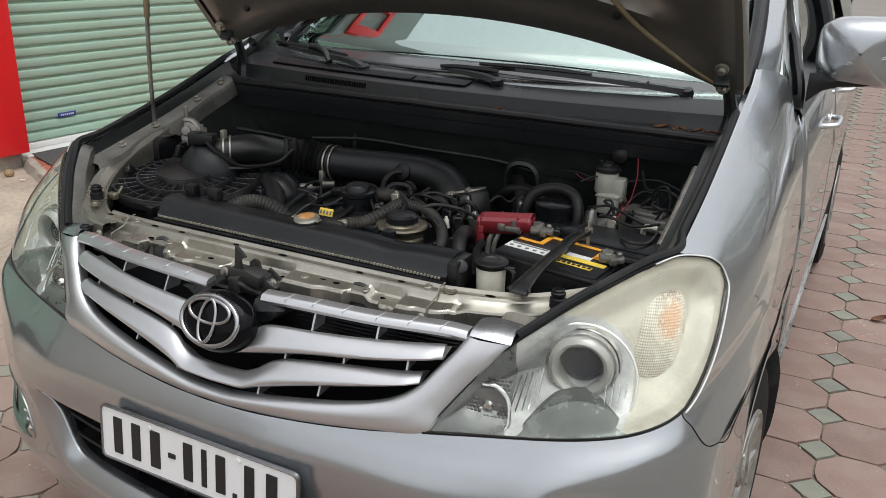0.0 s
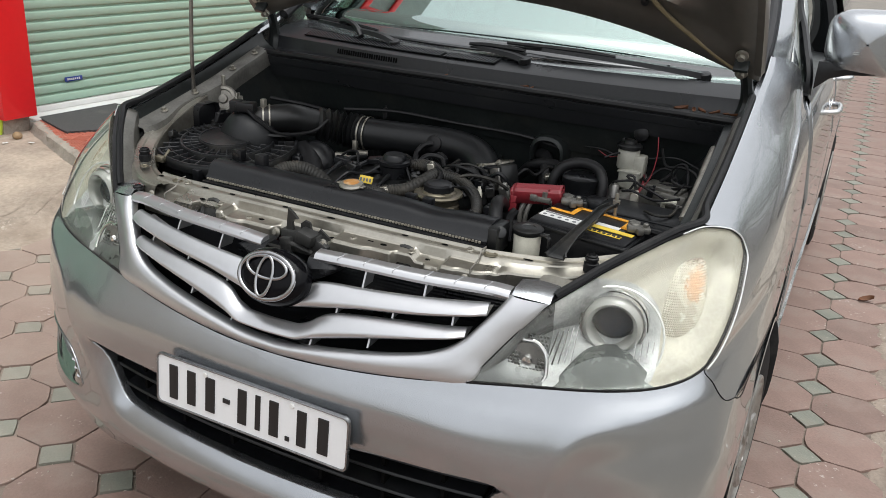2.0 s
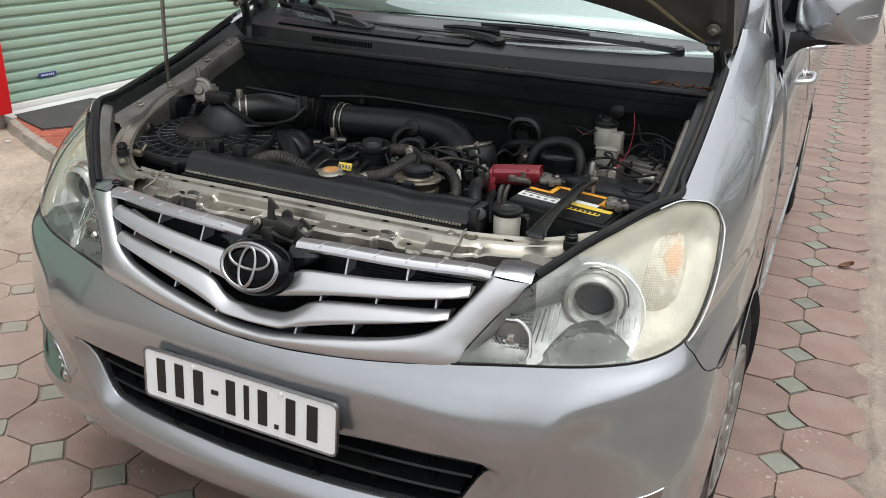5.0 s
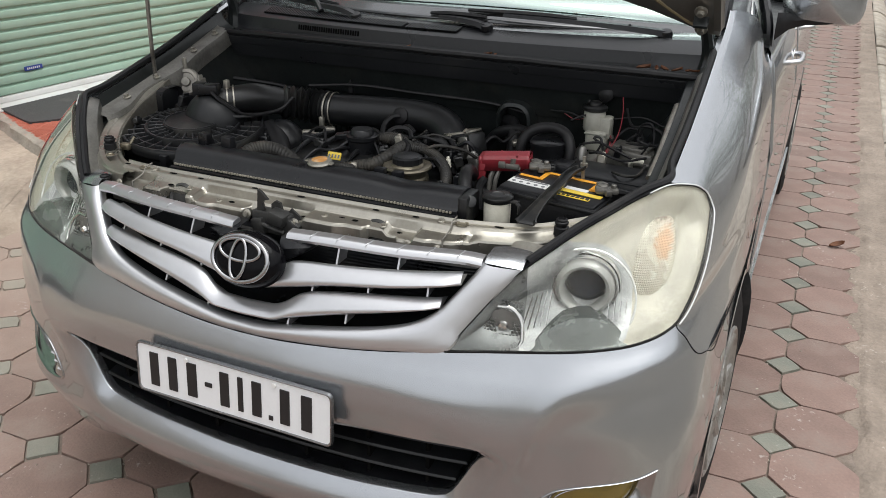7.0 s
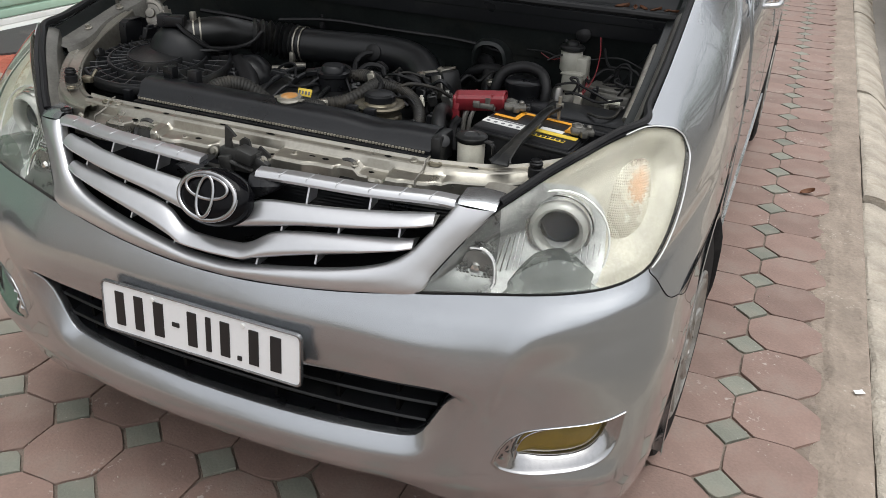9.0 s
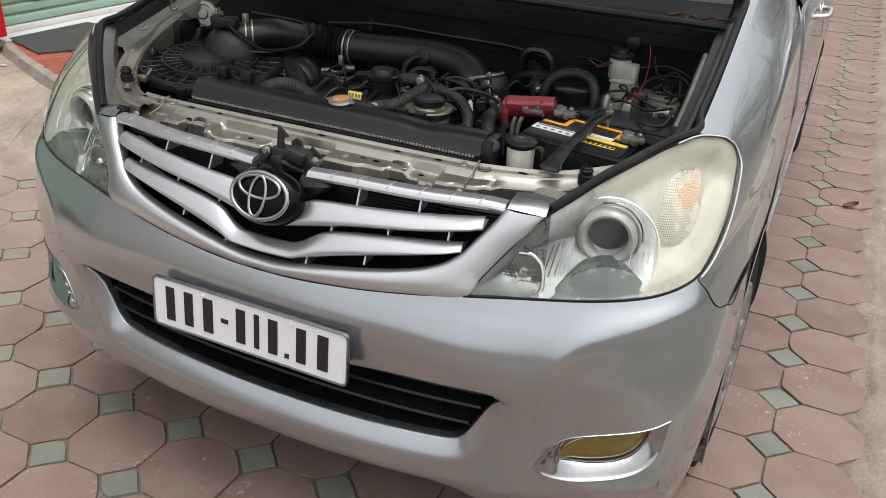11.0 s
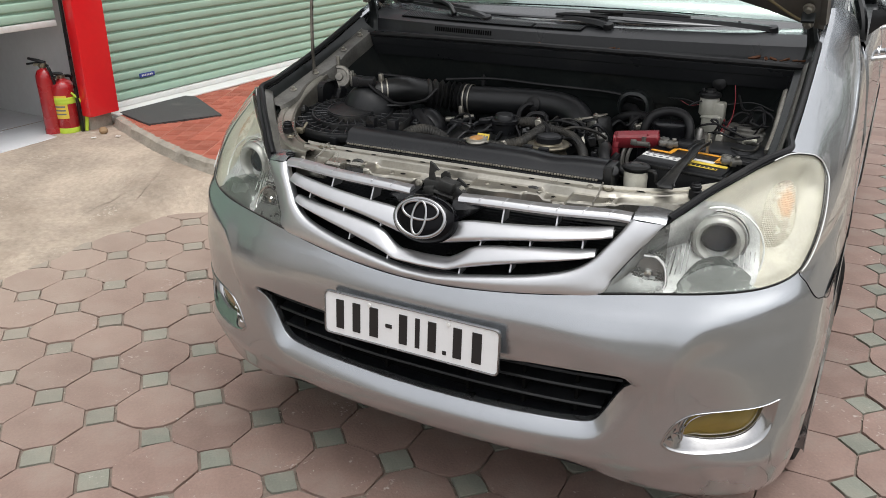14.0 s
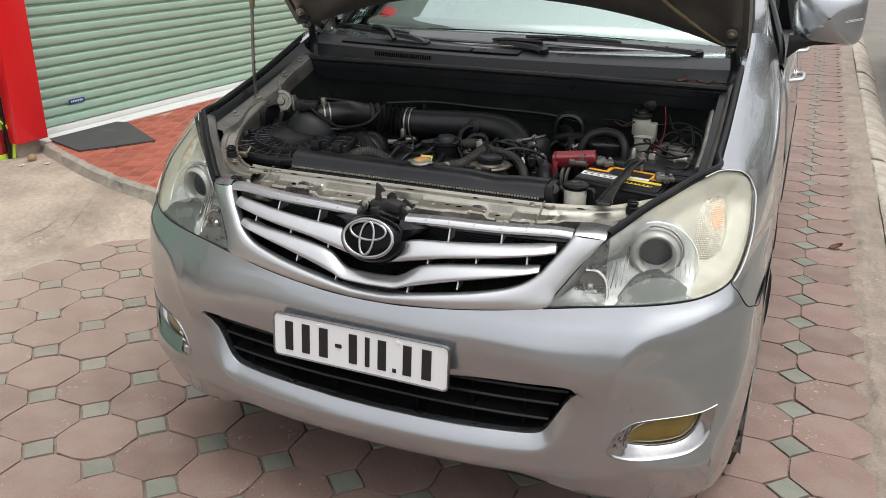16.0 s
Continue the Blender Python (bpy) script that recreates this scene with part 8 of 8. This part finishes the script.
brake = group("brake_reservoir", "white brake fluid reservoir with dark cap")
bm = bm_new()
lathe(bm, [(.025, -.050), (.027, -.046), (.027, -.004), (.024, 0)], (0, 0, 1), (.487, .850, 1.055), 24)
box(bm, (.500, .842, .984), (.052, .05, .050), .008)
box(bm, (.518, .850, 1.015), (.030, .040, .055), .006)
box(bm, (.500, .842, 1.003), (.056, .054, .004), .001)
part("reservoir", bm, AGED_SHADED, brake)
bm = bm_new()
lathe(bm, [(.028, .0), (.031, .002), (.031, .009), (.027, .012), (.017, .014), (.016, .020), (.010, .023), (0, .023)], (0, 0, 1), (.487, .850, 1.055), 24)
part("reservoir_cap", bm, BLACK_DUSTY, brake, "dark grey cap")
bm = bm_new()
tube(bm, [(.50, .72, .93), (.50, .80, .935), (.50, .88, .94)], .024, 14)
lathe(bm, [(.016, 0), (.012, .03), (.008, .035), (0, .035)], (0, 0, 1), (.488, .745, .955), 12)
part("master_cylinder", bm, ALU, brake, "cast master cylinder")
loom = group("wire_loom", "thin black and red wires strung across the bay")
for pts, r, mt in (([(.44, .80, 1.035), (.47, .83, 1.045), (.53, .86, 1.035), (.60, .87, 1.045), (.66, .86, 1.03)], .0022, RUBBER), ([(.545, .89, 1.085), (.555, .86, 1.05), (.560, .80, 1.01), (.548, .74, .975), (.555, .70, .95)], .0013, RED_PLASTIC),
                   ([(.56, .88, 1.06), (.585, .84, 1.03), (.63, .83, 1.035), (.665, .82, 1.02), (.67, .78, .98)], .0034, RUBBER), ([(.60, .84, .99), (.605, .83, 1.03), (.63, .825, 1.045), (.645, .82, 1.02), (.645, .81, .985)], .0024, RUBBER),
                   ([(.40, .88, 1.03), (.43, .87, 1.02), (.46, .86, 1.028), (.48, .865, 1.02)], .0012, RED_PLASTIC), ([(.52, .70, .99), (.55, .68, 1.0), (.60, .69, .985), (.65, .72, .99)], .0030, RUBBER),
                   ([(.15, .55, .985), (.19, .56, 1.0), (.235, .60, .985), (.26, .63, .96)], .0042, HOSE), ([(.08, .62, .985), (.13, .60, 1.003), (.18, .60, .995), (.22, .62, .97)], .0036, RUBBER), ([(.10, .60, .99), (.14, .64, 1.0), (.19, .66, .985)], .0030, HOSE),
                   ([(.60, .60, .985), (.63, .57, .99), (.655, .60, .985), (.66, .66, .99)], .0032, HOSE)):
    bm = bm_new()
    tube(bm, pts, r, 7, 5)
    part("wire", bm, mt, loom)
absb = group("valve_block", "grey valve block with brake pipes")
bm = bm_new()
box(bm, (.605, .800, .955), (.115, .075, .060), .006, Matrix.Rotation(radians(-8), 4, "Z"))
box(bm, (.600, .80, .988), (.095, .060, .012), .003, Matrix.Rotation(radians(-8), 4, "Z"))
part("block_casting", bm, LEDGE, absb)
bm = bm_new()
tube(bm, [(.612, .755, .93), (.610, .742, .965), (.622, .735, .975), (.640, .740, .972)], .006, 8)
part("bracket", bm, WHITE_PLASTIC, absb, "pale plastic bracket")
fuse = group("fuse_box", "flat black fuse box lid")
bm = bm_new()
box(bm, (.600, .615, .950), (.22, .14, .05), .010, Matrix.Rotation(radians(-4), 4, "Z"))
box(bm, (.600, .615, .977), (.19, .11, .006), .003, Matrix.Rotation(radians(-4), 4, "Z"))
part("lid", bm, PIPE, fuse)
sheath = group("wing_sheath", "grey padded cable sheath along the wing")
bm = bm_new()
tube(bm, [(.690, .55, 1.0), (.695, .64, 1.035), (.690, .76, 1.060), (.685, .86, 1.085)], [.007, .010, .012, .010], 10)
tube(bm, [(.702, .55, 1.004), (.712, .64, 1.040), (.710, .76, 1.070), (.705, .87, 1.098)], [.005, .007, .008, .007], 8)
part("sheath", bm, STEEL_DIRTY, sheath)
horn = group("horn", "round grey horn on the inner wing")
bm = bm_new()
lathe(bm, [(.040, -.012), (.041, 0), (.036, .008), (.028, .009), (.026, .005), (.014, .004), (.012, .010), (0, .011)], (.36, -.82, .42), (-.668, .690, 1.036), 28)
part("horn_disc", bm, STEEL_DIRTY, horn)
bm = bm_new()
box(bm, (-.680, .705, 1.072), (.012, .008, .06), .002)
part("horn_bracket", bm, BOLT, horn)
relay = group("relay_box", "small black relay plate")
bm = bm_new()
box(bm, (-.655, .60, 1.0), (.012, .085, .085), .02)
part("relay_plate", bm, BLACK, relay)
plug = group("wiring_plug", "yellowed plastic wiring plug")
bm = bm_new()
box(bm, (-.570, .335, .955), (.030, .020, .016), .004)
tube(bm, [(-.558, .340, .962), (-.552, .350, .978)], .004, 6, smooth=False)
tube(bm, [(-.580, .330, .955), (-.590, .34, .93)], .005, 6, smooth=False)
part("plug_body", bm, BRASS, plug)
# small fittings that fill the bay: clips, plugs, brackets and thin lines
clutter = group("small_fittings", "dusty clips, plugs and brackets on the engine")
for x, y, z, w, d, h, turn, mt in ((-.17, .56, .972, .040, .024, .016, 20, BLACK), (-.12, .53, .972, .030, .020, .020, -10, BLACK_DUSTY), (-.09, .60, .978, .050, .020, .014, 15, BLACK), (.06, .53, .975, .024, .020, .024, 30, BLACK_DUSTY),
        (.085, .56, 1.0, .018, .014, .020, 10, BOLT), (.20, .60, .965, .030, .020, .030, -20, BLACK), (.235, .58, .962, .022, .018, .028, 25, BLACK_DUSTY), (.25, .64, .945, .026, .020, .040, 0, ALU),
        (.215, .56, .960, .014, .010, .022, 0, WHITE_PLASTIC), (.28, .47, .955, .018, .014, .024, 10, BLACK), (.255, .43, .945, .020, .012, .030, -15, BLACK_DUSTY), (.045, .40, .975, .026, .016, .012, 35, BOLT),
        (-.20, .62, .955, .030, .030, .012, 25, STEEL_DIRTY), (-.31, .56, .945, .024, .020, .030, 0, BLACK), (-.23, .87, 1.03, .014, .010, .030, 0, RUBBER), (-.10, .90, 1.045, .010, .008, .026, 0, RUBBER), (.05, .90, 1.03, .012, .010, .020, 10, BLACK),
        (.31, .78, .965, .026, .018, .014, 40, BOLT), (.37, .66, .955, .030, .020, .020, 0, BLACK), (.45, .62, .965, .026, .030, .018, 12, BLACK_DUSTY), (.55, .70, .975, .020, .014, .030, 0, BOLT), (.575, .75, .985, .016, .012, .026, 20, BLACK),
        (-.60, .60, 1.01, .014, .050, .030, 8, BLACK), (-.62, .70, 1.03, .010, .030, .040, 0, STEEL_DIRTY), (-.585, .38, .955, .020, .030, .022, -20, BLACK), (-.635, .45, .985, .016, .026, .016, 10, BLACK_DUSTY)):
    bm = bm_new()
    box(bm, (0, 0, 0), (w, d, h), min(w, d, h) * .16, seg=1)
    box(bm, (w * .2, -d * .1, h * .5), (w * .45, d * .55, h * .5), min(w, d, h) * .1, seg=1)
    part("fitting", bm, mt, clutter, at=pose(x, y, z, random.uniform(-12, 12), random.uniform(-12, 12), turn))
random.seed(11)
for k in range(16):
    x0, y0 = random.uniform(-.12, .26), random.uniform(.50, .72)
    a = random.uniform(0, 6.28)
    pts = [(x0, y0, .955)]
    for i in range(4):
        a += random.uniform(-.9, .9)
        x0, y0 = x0 + .035 * math.cos(a), y0 + .035 * math.sin(a)
        pts.append((x0, y0, random.uniform(.965, .995)))
    pts[-1] = (pts[-1][0], pts[-1][1], .95)
    bm = bm_new()
    tube(bm, pts, random.uniform(.0028, .0060), 7, 5)
    part("thin_line", bm, random.choice((RUBBER, RUBBER, HOSE, BLACK)), clutter)
for k in range(5):
    x0 = random.uniform(.52, .64)
    y0 = random.uniform(.72, .84)
    pts = [(x0 + .03 * i * random.uniform(-.6, 1), y0 + .022 * i * random.uniform(-.5, 1), .975 + .03 * math.sin(i * 1.1) + random.uniform(0, .012)) for i in range(5)]
    bm = bm_new()
    tube(bm, pts, random.uniform(.0022, .0040), 6, 5)
    part("thin_line", bm, random.choice((RUBBER, BLACK, RUBBER, RED_PLASTIC)), clutter)
# pressed ribs and pipes on the firewall
for x in (-.42, -.30, -.19, -.02, .10, .36):
    bm = bm_new()
    tube(bm, [(x, .925, 1.06), (x + .01, .935, 1.0), (x + .004, .940, .92), (x, .945, .85)], [.010, .014, .014, .010], 8)
    part("firewall_rib", bm, BAY_PAINT, bay, "pressed firewall rib")

# ---------------------------------------------------------------- paving pieces
P, PY, OX, OY = 0.249, 0.2465, -0.696, -0.042
D2 = 0.268 * P


def rough(outline, seed, chips):
    """The outline with slightly wavering edges and a few broken corners."""
    rnd = random.Random(seed)
    pts = []
    for (x0, y0), (x1, y1) in zip(outline, outline[1:] + outline[:1]):
        bite = rnd.uniform(0.004, 0.013) if rnd.random() < chips else 0.0
        for t in (0.0, 0.12, 0.4, 0.7):
            k = 1 - (bite if t == 0 else bite * 0.4 if t == 0.12 else 0.0) / max(0.03, math.hypot(x0, y0))
            w = rnd.uniform(-0.0012, 0.0008)
            x, y = x0 + (x1 - x0) * t, y0 + (y1 - y0) * t
            s = k + w / max(0.03, math.hypot(x, y))
            pts.append((x * s, y * s))
    return pts


def piece(name, outline, mat, seed, chips):
    bm = bm_new()
    slab(bm, rough(outline, seed, chips), -0.02, 0.0, 0.0015)
    return finish(bm, name, mat, 0)


g = 0.0030
h = P / 2 - g
c = D2 + 0.4 * g
q = D2 - 1.9 * g
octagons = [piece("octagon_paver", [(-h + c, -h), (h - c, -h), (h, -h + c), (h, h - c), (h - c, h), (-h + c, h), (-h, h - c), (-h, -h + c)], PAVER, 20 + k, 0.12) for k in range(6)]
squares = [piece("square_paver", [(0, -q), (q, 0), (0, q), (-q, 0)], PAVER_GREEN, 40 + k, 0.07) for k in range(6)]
rest = {"octagon_paver": [], "square_paver": []}
near = {"octagon_paver": 0, "square_paver": 0}
for j in range(-28, 84):
    for i in range(-9, 9):
        for nm, mesh, dx in (("octagon_paver", octagons, 0.5), ("square_paver", squares, 0.0)):
            x, y = OX + P * (i + dx), OY + PY * (j + dx)
            if x < -2.62 or x > 1.27 or (y > 1.95 and x < 0.75) or (y > 1.85 and x < -1.5) or y < -6.5:
                continue
            if x < -2.3 and dx == 0.5 and x - h < -2.62:
                continue
            mesh = mesh[random.randrange(6)]
            m = pose(x + random.gauss(0, 0.001), y + random.gauss(0, 0.001), random.gauss(0, 0.0012), random.gauss(0, 0.22), random.gauss(0, 0.22), random.gauss(0, 0.4) + 180 * random.randrange(2)) @ Matrix.Diagonal((1, PY / P, 1, 1))
            if near[nm] < 295 and y > -1.3 and y < 6.0:
                near[nm] += 1
                ob = new(nm, mesh)
                ob.parent = pavement
                ob.matrix_basis = m
            else:
                rest[nm].append((m, mesh))
for nm, mat in (("octagon_paver", PAVER), ("square_paver", PAVER_GREEN)):
    vs, fs = [], []
    for m, mesh in rest[nm]:
        base = [vv.co.copy() for vv in mesh.vertices]
        polys = [tuple(pp.vertices) for pp in mesh.polygons]
        o = len(vs)
        vs.extend((m @ co)[:] for co in base)
        fs.extend(tuple(a + o for a in pp) for pp in polys)
    me = bpy.data.meshes.new("far_" + nm)
    me.from_pydata(vs, [], fs)
    me.materials.append(mat)
    ob = new("far_" + nm + "s", me)
    ob.parent = pavement
    tagged(ob, kind="stuff")

# pale grit and chips lying in the joints and on the pavers
rnd = random.Random(5)
vs, fs = [], []
for k in range(1500):
    i, j = rnd.randrange(-8, 9), rnd.randrange(-5, 26)
    x, y = OX + P * i, OY + PY * j
    if rnd.random() < 0.75:
        e, a = rnd.uniform(D2, P - D2), rnd.gauss(0, 0.003)
        x, y = (x + e, y + a) if rnd.random() < 0.5 else (x + a, y + e)
        z = -0.006
        if rnd.random() < 0.5:
            e = rnd.uniform(0, D2)
            x, y = OX + P * i + rnd.choice((-1, 1)) * e, OY + PY * j + rnd.choice((-1, 1)) * (D2 - e)
    else:
        x, y, z = x + rnd.uniform(0, P), y + rnd.uniform(0, P), 0.0005
    if x > 1.28 or x < -2.4 or (y > 1.6 and x < 0.8):
        continue
    s, ln, a = rnd.uniform(0.0012, 0.0032) * (2.4 if k % 24 == 0 else 1), rnd.uniform(1, 2.6), rnd.uniform(0, 6.28)
    o = len(vs)
    for n6, zz in ((6, 0.0), (6, 0.003)):
        for u in range(n6):
            f = u * math.pi / 3
            r = s * rnd.uniform(0.6, 1.2) * (1.0 if zz == 0 else 0.6)
            px, py = r * ln * math.cos(f), r * math.sin(f)
            vs.append((x + px * math.cos(a) - py * math.sin(a), y + px * math.sin(a) + py * math.cos(a), z + zz))
    fs.append(tuple(range(o + 6, o + 12)))
    fs.extend((o + u, o + (u + 1) % 6, o + 6 + (u + 1) % 6, o + 6 + u) for u in range(6))
me = bpy.data.meshes.new("grit")
me.from_pydata(vs, [], fs)
me.materials.append(GRIT)
tagged(new("grit", me), "pale grit and chips scattered in the paver joints", "grit", kind="stuff")

# red tiles, ribbed, on the platform
bm = bm_new()
slab(bm, [(-0.095, -0.095), (0.095, -0.095), (0.095, 0.095), (-0.095, 0.095)], -0.012, 0.0, 0.002)
for qx in (-1, 1):
    for qy in (-1, 1):
        for k in range(5):
            u = 0.012 + k * 0.017
            r = [(u, 0.008), (u + 0.009, 0.008), (u + 0.009, 0.088), (u, 0.088)]
            r = [(a, b) if qx * qy > 0 else (b, a) for a, b in r]
            r = [(a * qx, b * qy) for a, b in r]
            slab(bm, r, -0.001, 0.003)
tile = finish(bm, "red_tile", RED_TILE, 0)


def edge_gap(x, y):
    """How far a place lies inside the platform's edge, with the edge's foot and its inward direction."""
    best = None
    for p, q in zip(EDGE, EDGE[1:]):
        d = Vector((q[0] - p[0], q[1] - p[1])).normalized()
        n2 = Vector((-d.y, d.x))
        r = Vector((x - p[0], y - p[1]))
        if best is None or p[0] <= x:
            best = (r.dot(n2) - 0.022, Vector(p) + n2 * 0.022, n2)
    return best


count = 0
turn = radians(22)
for i in range(-30, 31):
    for j in range(-30, 31):
        u, v = i * 0.2, j * 0.2
        x, y = -2.9 + u * math.cos(turn) - v * math.sin(turn), 2.6 + u * math.sin(turn) + v * math.cos(turn)
        gap, foot, n2 = edge_gap(x, y)
        if not (-3.70 + 0.066 * (y - 2.5) < x < -1.65 and 1.5 < y < 5.6 and gap > -0.11) or count > 280:
            continue
        count += 1
        m = pose(x, y, PLAT_Z + random.gauss(0, 0.001), random.gauss(0, 0.2), random.gauss(0, 0.2), 22 + (90 if (i + j) % 2 else 0))
        mesh = tile
        if gap < 0.15:
            # tile cut along the platform's edge
            bm = bm_new()
            bm.from_mesh(tile)
            back = m.inverted()
            bmesh.ops.bisect_plane(bm, geom=bm.verts[:] + bm.edges[:] + bm.faces[:], plane_co=back @ Vector((foot.x, foot.y, PLAT_Z)), plane_no=back.to_3x3() @ Vector((n2.x, n2.y, 0)), clear_inner=True)
            if len(bm.faces) < 3:
                bm.free()
                continue
            mesh = finish(bm, "red_tile", RED_TILE, 0)
        ob = new("red_tile", mesh)
        ob.parent = platform
        ob.matrix_basis = m
